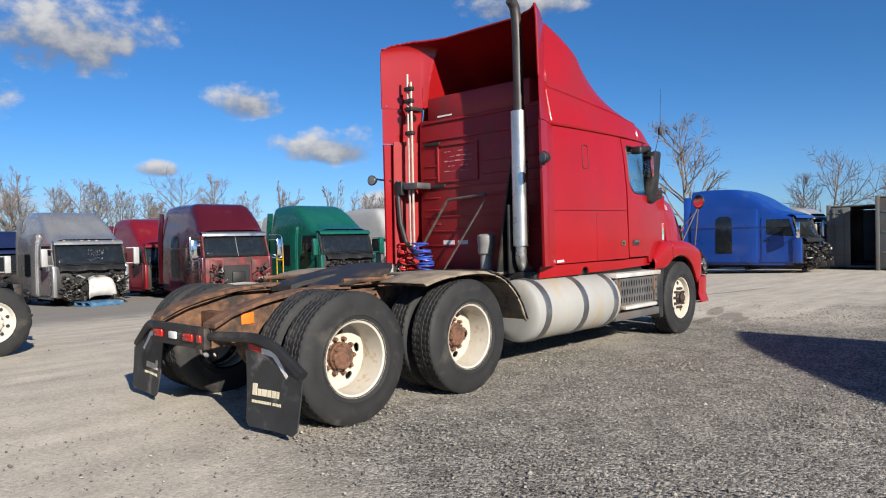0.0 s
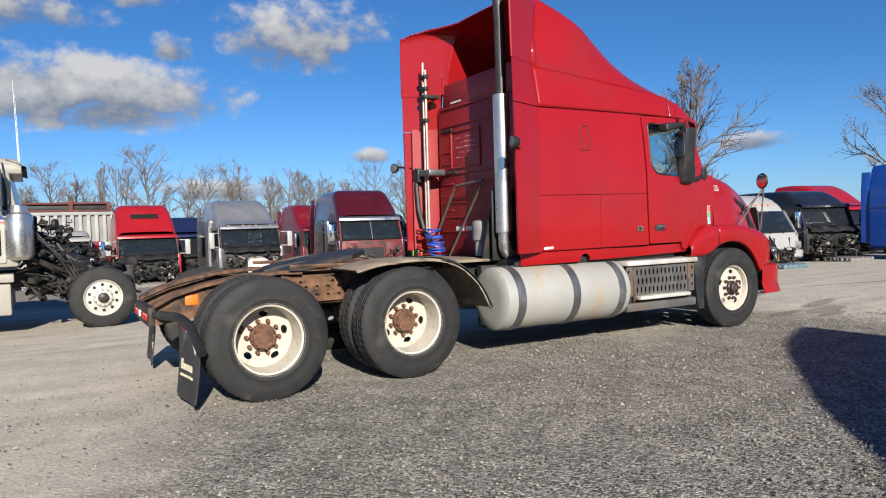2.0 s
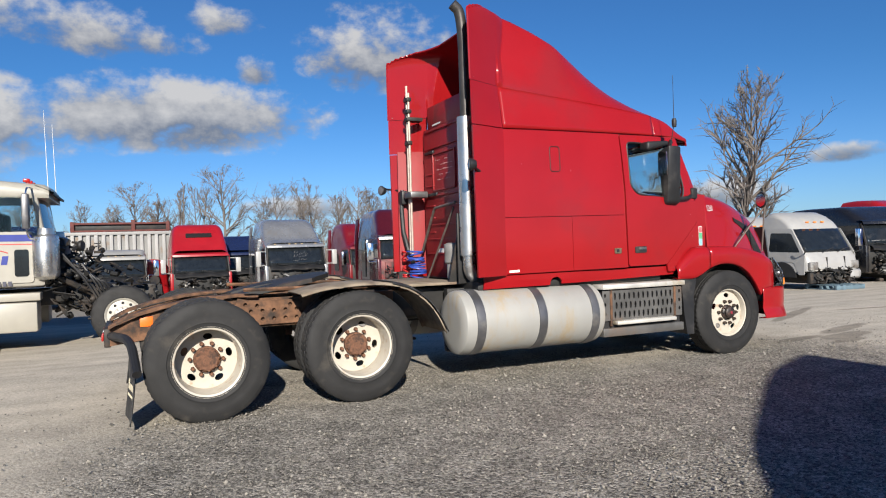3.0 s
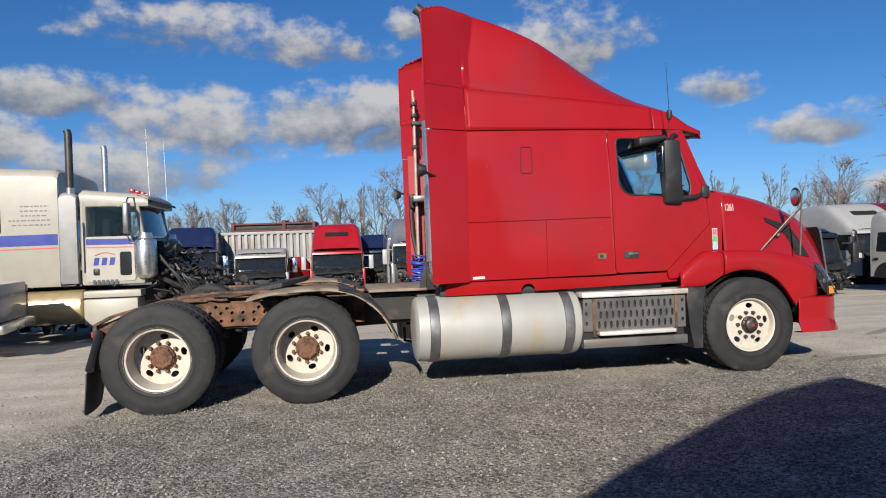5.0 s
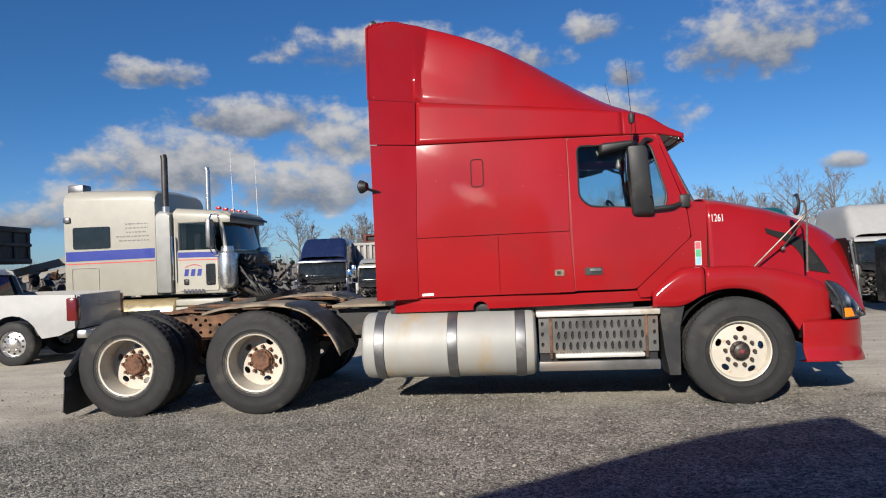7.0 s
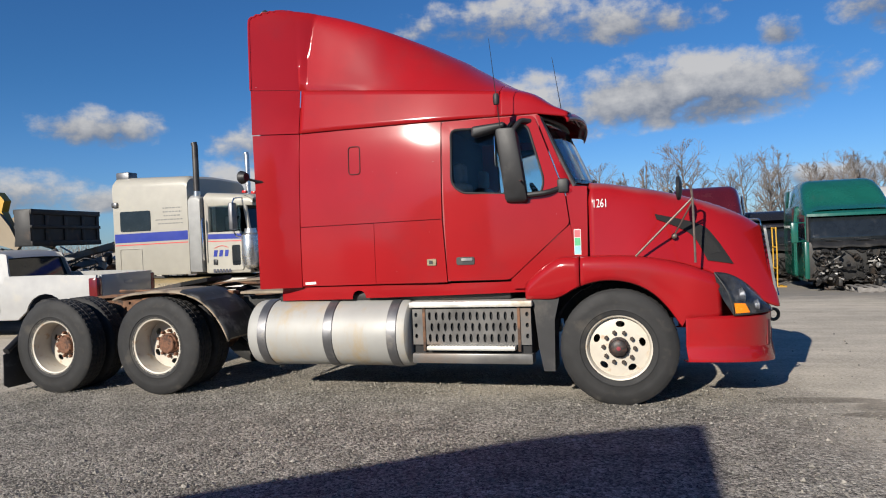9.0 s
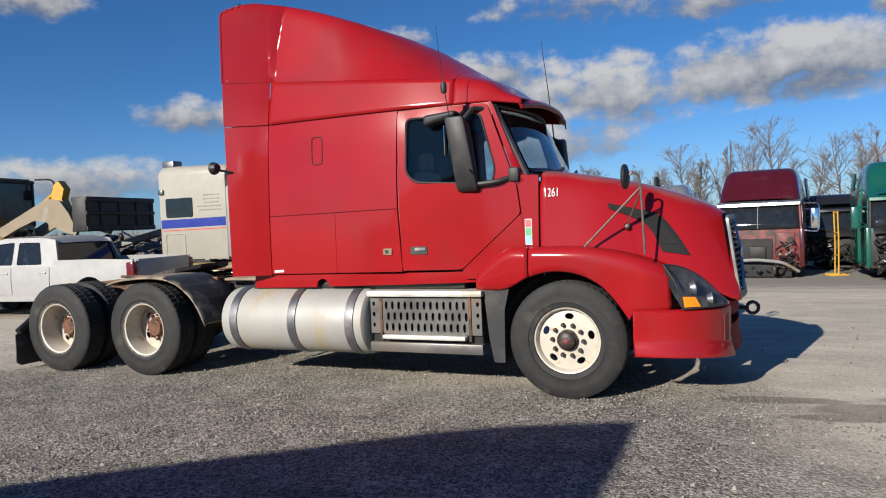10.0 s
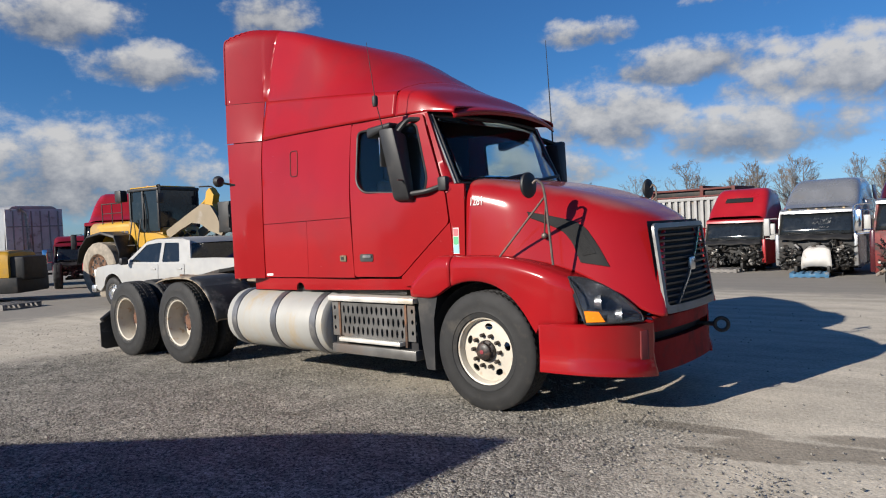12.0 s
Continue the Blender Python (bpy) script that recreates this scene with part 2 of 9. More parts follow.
DULL_RED = material("dull_red_cap", (0.20, 0.02, 0.03), 0.5, vary=0.2)
MESH_GREY = material("woven_mesh", (0.013, 0.013, 0.013), 0.9, metal=0.0, vary=0.6, scale=160, bump=0.6, bump_scale=160)
STEEL_FRAME = material("dirty_grille_frame", (0.22, 0.217, 0.21), 0.42, metal=0.8, vary=0.2, dirt=(0.16, 0.14, 0.12), dirt_amount=0.3)
SEAM_DARK = material("dark_red_panel_gap", (0.05, 0.006, 0.006), 0.7, vary=0.1)
HOSE_BLUE = material("blue_air_hose", (0.03, 0.07, 0.34), 0.4, vary=0.15)
HOSE_RED = material("red_air_hose", (0.42, 0.02, 0.02), 0.4, vary=0.15)


# ---- building helpers ----
def part(name, bm, mat, parent, label="", angle=35, matrix=None):
    bmesh.ops.recalc_face_normals(bm, faces=bm.faces)
    me = bpy.data.meshes.new(name)
    bm.to_mesh(me)
    bm.free()
    me.materials.append(mat)
    me.polygons.foreach_set("use_smooth", [True] * len(me.polygons))
    me.set_sharp_from_angle(angle=radians(angle))
    ob = new(name, me)
    if parent is not None:
        ob.parent = parent
    if matrix is not None:
        ob.matrix_basis = matrix
    if label:
        ob["label"] = label
    return ob


def again(ob, parent, matrix, kids=True):
    """The same mesh once more, as an object of its own."""
    c = new(ob.name.split(".")[0], ob.data)
    c.parent = parent
    c.matrix_basis = matrix
    if "label" in ob:
        c["label"] = ob["label"]
    if kids:
        for k in ob.children:
            again(k, c, k.matrix_basis)
    return c


def thing(name, label, category, m=None, group="", kind=""):
    ob = new(name)
    ob.empty_display_size = 0.3
    if m is not None:
        ob.matrix_basis = m
    return tagged(ob, label, category, group, kind)


def box(bm, x0, x1, y0, y1, z0, z1, bev=0.0, m=None, seg=2):
    r = bmesh.ops.create_cube(bm, size=1.0)
    vs = r["verts"]
    for v in vs:
        v.co = Vector((x0 + (v.co.x + 0.5) * (x1 - x0), y0 + (v.co.y + 0.5) * (y1 - y0), z0 + (v.co.z + 0.5) * (z1 - z0)))
    if bev:
        es = list({e for v in vs for e in v.link_edges})
        r2 = bmesh.ops.bevel(bm, geom=es, offset=bev, segments=seg, profile=0.5, affect="EDGES")
        vs = list({v for f in r2["faces"] for v in f.verts} | {v for v in vs if v.is_valid})
    if m is not None:
        bmesh.ops.transform(bm, matrix=m, verts=[v for v in vs if v.is_valid])
    return vs


def ring_pts(c, u, v, r, seg):
    return [c + u * (r * math.cos(2 * math.pi * i / seg)) + v * (r * math.sin(2 * math.pi * i / seg)) for i in range(seg)]


def skin(bm, rings, closed=True, cap0=False, cap1=False):
    """Joins rows of points into one surface."""
    rows = [[bm.verts.new(p) for p in ring] for ring in rings]
    n = len(rows[0])
    for a, b in zip(rows, rows[1:]):
        for i in range(n if closed else n - 1):
            j = (i + 1) % n
            try:
                bm.faces.new((a[i], a[j], b[j], b[i]))
            except ValueError:
                pass
    if cap0:
        bm.faces.new(rows[0][::-1])
    if cap1:
        bm.faces.new(rows[-1])
    return rows


def tube(bm, pts, r, seg=8, caps=True):
    pts = [Vector(p) for p in pts]
    rings = []
    up = None
    for i, p in enumerate(pts):
        d = (pts[min(i + 1, len(pts) - 1)] - pts[max(i - 1, 0)]).normalized()
        if up is None:
            up = Vector((0, 0, 1)) if abs(d.z) < 0.9 else Vector((1, 0, 0))
        u = d.cross(up).normalized()
        v = u.cross(d).normalized()
        up = v
        rad = r[i] if isinstance(r, (list, tuple)) else r
        rings.append(ring_pts(p, u, v, rad, seg))
    skin(bm, rings, True, caps, caps)


def bend(pts, n=8, k=0.35):
    """Rounds the corners of a line of points."""
    pts = [Vector(p) for p in pts]
    out = [pts[0]]
    for a, b, c in zip(pts, pts[1:], pts[2:]):
        p, q = b.lerp(a, k), b.lerp(c, k)
        for i in range(n + 1):
            t = i / n
            out.append((p.lerp(b, t)).lerp(b.lerp(q, t), t))
    out.append(pts[-1])
    return out


def lathe(bm, prof, seg=32, m=None, fn=None):
    """prof: (radius, height along y). fn(i, k) changes the radius of profile point k at step i."""
    rings = []
    for i in range(seg):
        a = 2 * math.pi * i / seg
        rows = []
        for k, (r, h) in enumerate(prof):
            rr = r + (fn(i, k) if fn else 0)
            p = Vector((rr * math.cos(a), h, rr * math.sin(a)))
            rows.append(m @ p if m is not None else p)
        rings.append(rows)
    rows = [[bm.verts.new(p) for p in ring] for ring in rings]
    for i in range(seg):
        a, b = rows[i], rows[(i + 1) % seg]
        for k in range(len(prof) - 1):
            try:
                bm.faces.new((a[k], a[k + 1], b[k + 1], b[k]))
            except ValueError:
                pass
    bmesh.ops.remove_doubles(bm, verts=[v for r in rows for v in r], dist=1e-5)


def sheet(bm, outline, place, thick, holes=(), step=0.12, smooth_out=None):
    """A plate: an outline (u, v) with holes, cut into small cells, laid out by place(u, v, depth)."""
    t = bmesh.new()
    for loop in (outline, *holes):
        vs = [t.verts.new((u, v, 0)) for u, v in loop]
        for a, b in zip(vs, vs[1:] + vs[:1]):
            t.edges.new((a, b))
    bmesh.ops.triangle_fill(t, edges=t.edges[:], use_beauty=True, use_dissolve=False)
    us, ws = [p[0] for p in outline], [p[1] for p in outline]
    for lo, hi, no in ((min(us), max(us), (1, 0, 0)), (min(ws), max(ws), (0, 1, 0))):
        n = int((hi - lo) / step)
        for i in range(1, n + 1):
            c = lo + (hi - lo) * i / (n + 1)
            bmesh.ops.bisect_plane(t, geom=t.verts[:] + t.edges[:] + t.faces[:], plane_co=Vector(no) * c, plane_no=no)
    t.verts.index_update()
    front = [bm.verts.new(place(v.co.x, v.co.y, 0)) for v in t.verts]
    back = [bm.verts.new(place(v.co.x, v.co.y, thick)) for v in t.verts]
    for f in t.faces:
        idx = [v.index for v in f.verts]
        bm.faces.new([front[i] for i in idx])
        bm.faces.new([back[i] for i in reversed(idx)])
    for e in t.edges:
        if len(e.link_faces) == 1:
            a, b = e.verts[0].index, e.verts[1].index
            bm.faces.new((front[a], front[b], back[b], back[a]))
    t.free()


def interp(x, table):
    """Smooth value between the rows (x, value) of a table."""
    if x <= table[0][0]:
        return table[0][1]
    if x >= table[-1][0]:
        return table[-1][1]
    for i, ((a, va), (b, vb)) in enumerate(zip(table, table[1:])):
        if a <= x <= b:
            m0 = (vb - table[max(i - 1, 0)][1]) / (b - table[max(i - 1, 0)][0])
            nx = table[min(i + 2, len(table) - 1)]
            m1 = (nx[1] - va) / (nx[0] - a)
            h = b - a
            t = (x - a) / h
            return (2 * t ** 3 - 3 * t * t + 1) * va + (t ** 3 - 2 * t * t + t) * h * m0 + (-2 * t ** 3 + 3 * t * t) * vb + (t ** 3 - t * t) * h * m1


def round_loop(pts, r=0.05, n=5):
    """A closed outline with rounded corners."""
    out = []
    k = len(pts)
    for i in range(k):
        a, b, c = Vector(pts[i - 1]), Vector(pts[i]), Vector(pts[(i + 1) % k])
        da, dc = (a - b), (c - b)
        ra = min(r, da.length * 0.45, dc.length * 0.45)
        p, q = b + da.normalized() * ra, b + dc.normalized() * ra
        for j in range(n + 1):
            t = j / n
            s = (p.lerp(b, t)).lerp(b.lerp(q, t), t)
            out.append((s.x, s.y))
    return out


def oval(cx, cy, rx, ry, n=14, rot=0.0):
    c, s = math.cos(rot), math.sin(rot)
    return [(cx + rx * math.cos(2 * math.pi * i / n) * c - ry * math.sin(2 * math.pi * i / n) * s,
             cy + rx * math.cos(2 * math.pi * i / n) * s + ry * math.sin(2 * math.pi * i / n) * c) for i in range(n)]


def text_mesh(words, size, mat, name, parent, matrix, depth=0.0015, label=""):
    cu = bpy.data.curves.new("words", "FONT")
    cu.body, cu.size, cu.extrude, cu.align_x = words, size, depth, "CENTER"
    tmp = bpy.data.objects.new("words", cu)
    me = bpy.data.meshes.new_from_object(tmp)
    bpy.data.objects.remove(tmp)
    me.materials.append(mat)
    ob = new(name, me)
    ob.parent = parent
    ob.matrix_basis = matrix
    if label:
        ob["label"] = label
    return ob


def ground_z(x, y):
    return -0.025 * (max(0.0, min(y, 24.0) - 2.0) ** 1.0) if y > 2 else 0.0


# ---- ground ----
STAINS = [(7.0, -0.72, 0.55, 0.13, 0.1), (7.75, -0.85, 0.75, 0.22, 0.2), (7.4, -1.15, 0.45, 0.12, 0.1), (8.4, -0.35, 0.9, 0.16, 0.3), (9.5, 1.4, 1.4, 0.15, 0.5),
          (12.5, 1.0, 2.2, 0.10, -0.2)]


def gravel_material():
    m = bpy.data.materials.new("gravel_ground")
    m.use_nodes = True
    nt = m.node_tree
    N, K = nt.nodes.new, nt.links.new
    b = nt.nodes["Principled BSDF"]
    b.inputs["Roughness"].default_value = 0.93
    b.inputs["Specular IOR Level"].default_value = 0.25
    tc = N("ShaderNodeTexCoord")
    vor = N("ShaderNodeTexVoronoi")
    vor.inputs["Scale"].default_value = 46.0
    K(tc.outputs["Object"], vor.inputs["Vector"])
    vor2 = N("ShaderNodeTexVoronoi")
    vor2.inputs["Scale"].default_value = 110.0
    K(tc.outputs["Object"], vor2.inputs["Vector"])
    big = N("ShaderNodeTexNoise")
    big.inputs["Scale"].default_value, big.inputs["Detail"].default_value = 0.35, 5.0
    K(tc.outputs["Object"], big.inputs["Vector"])
    mid = N("ShaderNodeTexNoise")
    mid.inputs["Scale"].default_value, mid.inputs["Detail"].default_value = 2.6, 7.0
    K(tc.outputs["Object"], mid.inputs["Vector"])
    # packed dust lane beside and behind the truck, loose grey gravel nearer the camera's line
    sep = N("ShaderNodeSeparateXYZ")
    K(tc.outputs["Object"], sep.inputs[0])

    def math_(op, a, b_=None, clamp=False):
        n = N("ShaderNodeMath")
        n.operation, n.use_clamp = op, clamp
        for i, v in enumerate((a, b_)):
            if v is None:
                continue
            if isinstance(v, (int, float)):
                n.inputs[i].default_value = v
            else:
                K(v, n.inputs[i])
        return n.outputs[0]

    lane = math_("ADD", sep.outputs[1], math_("MULTIPLY", math_("SUBTRACT", big.outputs["Fac"], 0.5), 6.0))
    lane = math_("ADD", lane, math_("MULTIPLY", math_("MAXIMUM", math_("SUBTRACT", -0.6, sep.outputs[0]), 0.0), 2.2))
    lane = math_("ADD", lane, math_("MULTIPLY", math_("MINIMUM", math_("MAXIMUM", math_("SUBTRACT", sep.outputs[0], 5.7), 0.0), 2.4), 1.5))
    dust = N("ShaderNodeMapRange")
    dust.interpolation_type = "SMOOTHSTEP"
    dust.inputs["From Min"].default_value, dust.inputs["From Max"].default_value = -1.4, 2.4
    K(lane, dust.inputs["Value"])
    stone = N("ShaderNodeValToRGB")
    cr = stone.color_ramp
    cr.elements[0].position, cr.elements[0].color = 0.12, (0.045, 0.042, 0.037, 1)
    cr.elements[1].position, cr.elements[1].color = 0.9, (0.43, 0.40, 0.345, 1)
    e = cr.elements.new(0.5)
    e.color = (0.205, 0.189, 0.160, 1)
    sepc = N("ShaderNodeSeparateColor")
    K(vor.outputs["Color"], sepc.inputs[0])
    sepf = N("ShaderNodeSeparateColor")
    K(vor2.outputs["Color"], sepf.inputs[0])
    K(math_("ADD", math_("MULTIPLY", sepc.outputs[0], 0.5), math_("MULTIPLY", sepf.outputs[0], 0.5)), stone.inputs["Fac"])
    soft = N("ShaderNodeMix")
    soft.data_type = "RGBA"
    K(math_("MULTIPLY", dust.outputs[0], 0.82), soft.inputs["Factor"])
    K(stone.outputs[0], soft.inputs["A"])
    # grit and faint wheel tracks in the packed dust
    fine = N("ShaderNodeTexNoise")
    fine.inputs["Scale"].default_value, fine.inputs["Detail"].default_value = 38.0, 6.0
    K(tc.outputs["Object"], fine.inputs["Vector"])
    stretch = N("ShaderNodeMapping")
    stretch.inputs["Scale"].default_value = (0.22, 1.6, 1.0)
    stretch.inputs["Rotation"].default_value = (0, 0, 0.12)
    K(tc.outputs["Object"], stretch.inputs["Vector"])
    tracks = N("ShaderNodeTexNoise")
    tracks.inputs["Scale"].default_value, tracks.inputs["Detail"].default_value = 1.6, 4.0
    K(stretch.outputs[0], tracks.inputs["Vector"])
    worn = N("ShaderNodeValToRGB")
    worn.color_ramp.elements[0].position, worn.color_ramp.elements[0].color = 0.34, (0.34, 0.305, 0.25, 1)
    worn.color_ramp.elements[1].position, worn.color_ramp.elements[1].color = 0.66, (0.64, 0.57, 0.46, 1)
    K(math_("ADD", math_("MULTIPLY", fine.outputs["Fac"], 0.55), math_("MULTIPLY", tracks.outputs["Fac"], 0.45)), worn.inputs["Fac"])
    K(worn.outputs[0], soft.inputs["B"])
    blot = N("ShaderNodeMapRange")
    blot.inputs["From Min"].default_value, blot.inputs["From Max"].default_value = 0.3, 0.7
    blot.inputs["To Min"].default_value, blot.inputs["To Max"].default_value = 0.72, 1.26
    K(mid.outputs["Fac"], blot.inputs["Value"])
    mul = N("ShaderNodeMix")
    mul.data_type, mul.blend_type = "RGBA", "MULTIPLY"
    K(math_("SUBTRACT", 1.0, math_("MULTIPLY", dust.outputs[0], 0.65)), mul.inputs["Factor"])
    K(soft.outputs["Result"], mul.inputs["A"])
    K(blot.outputs[0], mul.inputs["B"])
    grit = N("ShaderNodeMapRange")
    grit.interpolation_type = "SMOOTHSTEP"
    grit.inputs["From Min"].default_value, grit.inputs["From Max"].default_value = 9.8, 12.2
    K(math_("ADD", math_("MAXIMUM", math_("ADD", sep.outputs[1], math_("MULTIPLY", sep.outputs[0], 0.10)), math_("SUBTRACT", 3.6, sep.outputs[0])), math_("MULTIPLY", math_("SUBTRACT", mid.outputs["Fac"], 0.5), 3.5)), grit.inputs["Value"])
    oily = N("ShaderNodeMix")
    oily.data_type = "RGBA"
    K(math_("MULTIPLY", grit.outputs[0], 0.8), oily.inputs["Factor"])
    K(mul.outputs["Result"], oily.inputs["A"])
    oily.inputs["B"].default_value = (0.175, 0.165, 0.15, 1)
    mul = oily
    # damp oily stains beside the nose of the truck and across the lane
    wob = math_("MULTIPLY", math_("SUBTRACT", mid.outputs["Fac"], 0.5), 1.6)
    stain = None
    for cx, cy, rx, ry, skew in STAINS:
        u = math_("DIVIDE", math_("SUBTRACT", sep.outputs[0], cx), rx)
        v = math_("DIVIDE", math_("SUBTRACT", math_("SUBTRACT", sep.outputs[1], cy), math_("MULTIPLY", math_("SUBTRACT", sep.outputs[0], cx), skew)), ry)
        q = math_("SUBTRACT", 1.0, math_("ADD", math_("MULTIPLY", u, u), math_("MULTIPLY", v, v)))
        stain = q if stain is None else math_("MAXIMUM", stain, q)
    sm = N("ShaderNodeMapRange")
    sm.interpolation_type = "SMOOTHSTEP"
    sm.inputs["From Min"].default_value, sm.inputs["From Max"].default_value = 0.0, 0.5
    K(math_("ADD", stain, wob), sm.inputs["Value"])
    wet = N("ShaderNodeMix")
    wet.data_type, wet.blend_type = "RGBA", "MULTIPLY"
    K(math_("MULTIPLY", sm.outputs[0], 0.62), wet.inputs["Factor"])
    K(mul.outputs["Result"], wet.inputs["A"])
    wet.inputs["B"].default_value = (0.30, 0.28, 0.26, 1)
    K(wet.outputs["Result"], b.inputs["Base Color"])
    h = math_("ADD", math_("MULTIPLY", vor.outputs["Distance"], -1.0), math_("MULTIPLY", vor2.outputs["Distance"], -0.4))
    bp = N("ShaderNodeBump")
    K(math_("SUBTRACT", 0.78, math_("MULTIPLY", dust.outputs[0], 0.54)), bp.inputs["Strength"])
    bp.inputs["Distance"].default_value = 0.011
    K(h, bp.inputs["Height"])
    K(bp.outputs[0], b.inputs["Normal"])
    return m


def build_ground():
    xs = [-2500, -600, -150, -60] + [-40 + i * 0.8 for i in range(101)] + [60, 150, 600, 2500]
    ys = [-2500, -600, -150, -60, -40, -30, -24, -18] + [-14 + i * 0.7 for i in range(61)] + [36, 60, 150, 600, 2500]
    bm = bmesh.new()
    rows = []
    for x in xs:
        row = []
        for y in ys:
            near = max(0.0, 1 - max(abs(x - 2) - 14, abs(y + 2) - 12, 0) / 12)
            bumpz = near * 0.016 * noise.noise(Vector((x * 0.5, y * 0.5, 3.1)))
            row.append(bm.verts.new((x, y, ground_z(x, y) + bumpz - 0.008)))
        rows.append(row)
    for a, b in zip(rows, rows[1:]):
        for i in range(len(ys) - 1):
            bm.faces.new((a[i], a[i + 1], b[i + 1], b[i]))
    g = part("ground", bm, gravel_material(), None, angle=80)
    tagged(g, "grey crushed-stone yard with a packed dusty tan lane", "ground", kind="structure")


build_ground()


# ---- the red tractor ----
truck = thing("semi_truck", "worn red sleeper-cab tractor with bare rusty rear frame on gravel", "truck", pose(0, 0, 0))



def even(pts, n):
    """The same line again with n points at even steps."""
    run = [0.0]
    for a, b in zip(pts, pts[1:]):
        run.append(run[-1] + math.dist(a, b))
    out, j = [], 0
    for k in range(n):
        want = run[-1] * k / (n - 1)
        while j < len(run) - 2 and run[j + 1] < want:
            j += 1
        f = (want - run[j]) / max(run[j + 1] - run[j], 1e-9)
        out.append(tuple(p + (q - p) * f for p, q in zip(pts[j], pts[j + 1])))
    return out


SIDE_W = [(2.28, 1.045), (2.6, 1.065), (3.1, 1.09), (3.7, 1.11), (4.2, 1.09), (4.6, 1.045), (5.0, 0.99), (5.2, 0.97)]


def body_w(x, z):
    lean = 0.012 * max(0.0, z - 1.35) + 0.02 * max(0.0, (z - 2.28) / 0.34) ** 2
    lean += 0.085 * max(0.0, z - 1.95) * max(0.0, min(1.0, (x - 2.6) / 1.3))
    return interp(x, SIDE_W) - lean


def extender_w(x, z):
    t = max(0.0, min(1.0, (2.29 - x) / 0.39))
    return body_w(2.29, z) * (1 - t) + (1.18 - 0.01 * max(0, z - 1.1) / 1.5) * t + 0.012 * math.sin(t * math.pi)


def on_side(side, w):
    return lambda u, v, d: Vector((u, side * (w(u, v) - d), v))


def side_part(name, outline, mat, side, w=body_w, thick=0.025, holes=(), parent=None, label="", step=0.11):
    bm = bmesh.new()
    sheet(bm, outline, on_side(side, w), thick, holes, step)
    return part(name, bm, mat, parent or truck, label, angle=50)


DOOR = [(3.815, 2.605), (4.675, 2.605), (4.80, 2.25), (4.935, 1.86), (4.965, 1.6), (4.42, 1.115), (3.84, 1.115)]
WINDOW = round_loop([(3.905, 2.52), (4.615, 2.52), (4.66, 2.36), (4.755, 2.0), (4.72, 1.875), (4.0, 1.925), (3.905, 2.02)], 0.06)
for s in (-1, 1):
    side_part("lower_extender", [(1.905, 1.08), (2.30, 1.08), (2.30, 1.68), (2.325, 2.612), (1.89, 2.612), (1.90, 1.8)], RED, s, lambda x, z: extender_w(min(x, 2.29), z) + 0.010 + (0.08 * max(0.0, 2.29 - x) / 0.39 if s > 0 else 0.0), 0.03)
    side_part("sleeper_panel", [(2.297, 1.685), (3.802, 1.698), (3.806, 2.61), (2.316, 2.61)], RED, s)
    side_part("locker_door", [(2.297, 1.09), (3.109, 1.10), (3.109, 1.684), (2.292, 1.678)], RED, s)
    side_part("lower_sleeper_panel", [(3.113, 1.10), (3.832, 1.105), (3.802, 1.691), (3.113, 1.685)], RED, s)
    side_part("side_lining", [(1.95, 1.09), (4.43, 1.118), (4.96, 1.6), (4.93, 1.86), (4.75, 2.25), (4.70, 2.64), (1.95, 2.64)], RED_IN, s, lambda x, z: (body_w(x, z) if x > 2.29 else extender_w(x, z)) - 0.02, 0.015, [WINDOW], step=0.2)
    door = side_part("door", round_loop(DOOR, 0.04), RED, s, lambda x, z: body_w(x, z) + 0.006, 0.04, [WINDOW])
    side_part("side_window", WINDOW, GLASS, s, lambda x, z: body_w(x, z) - 0.018, 0.006, parent=door, label="tinted side window").visible_shadow = False
    bm = bmesh.new()
    tube(bm, [Vector((x, s * (body_w(x, z) + 0.003), z)) for x, z in WINDOW + WINDOW[:1]], 0.011, 6, False)
    part("window_seal", bm, BLACK, door, "black rubber window seal")
    bm = bmesh.new()
    sheet(bm, round_loop([(3.93, 1.262), (4.10, 1.262), (4.10, 1.335), (3.93, 1.335)], 0.02), on_side(s, lambda x, z: body_w(x, z) + 0.014), 0.012)
    dh = part("door_handle", bm, BLACK, door, "black recessed door handle")
    bm = bmesh.new()
    sheet(bm, round_loop([(3.98, 1.30), (4.085, 1.30), (4.085, 1.325), (3.98, 1.325)], 0.008), on_side(s, lambda x, z: body_w(x, z) + 0.026), 0.012)
    part("grip", bm, STEEL_BAND, dh)
    bm = bmesh.new()
    sheet(bm, round_loop([(3.645, 1.265), (3.735, 1.265), (3.735, 1.325), (3.645, 1.325)], 0.012), on_side(s, lambda x, z: body_w(x, z) + 0.012), 0.012)
    ll = part("locker_latch", bm, material("tarnished_latch", (0.20, 0.17, 0.11), 0.45, metal=0.6, vary=0.4, scale=40) if s < 0 else bpy.data.materials["tarnished_latch"], truck, "small tarnished metal locker latch")
    bm = bmesh.new()
    sheet(bm, round_loop([(3.665, 1.28), (3.70, 1.28), (3.70, 1.312), (3.665, 1.312)], 0.006), on_side(s, lambda x, z: body_w(x, z) + 0.016), 0.01)
    part("latch_pull", bm, BLACK, ll)
    bm = bmesh.new()
    hb = round_loop([(2.865, 2.17), (2.985, 2.17), (2.985, 2.44), (2.865, 2.44)], 0.035)
    tube(bm, [Vector((x, s * (body_w(x, z) + 0.0015), z)) for x, z in hb + hb[:1]], 0.006, 6, False)
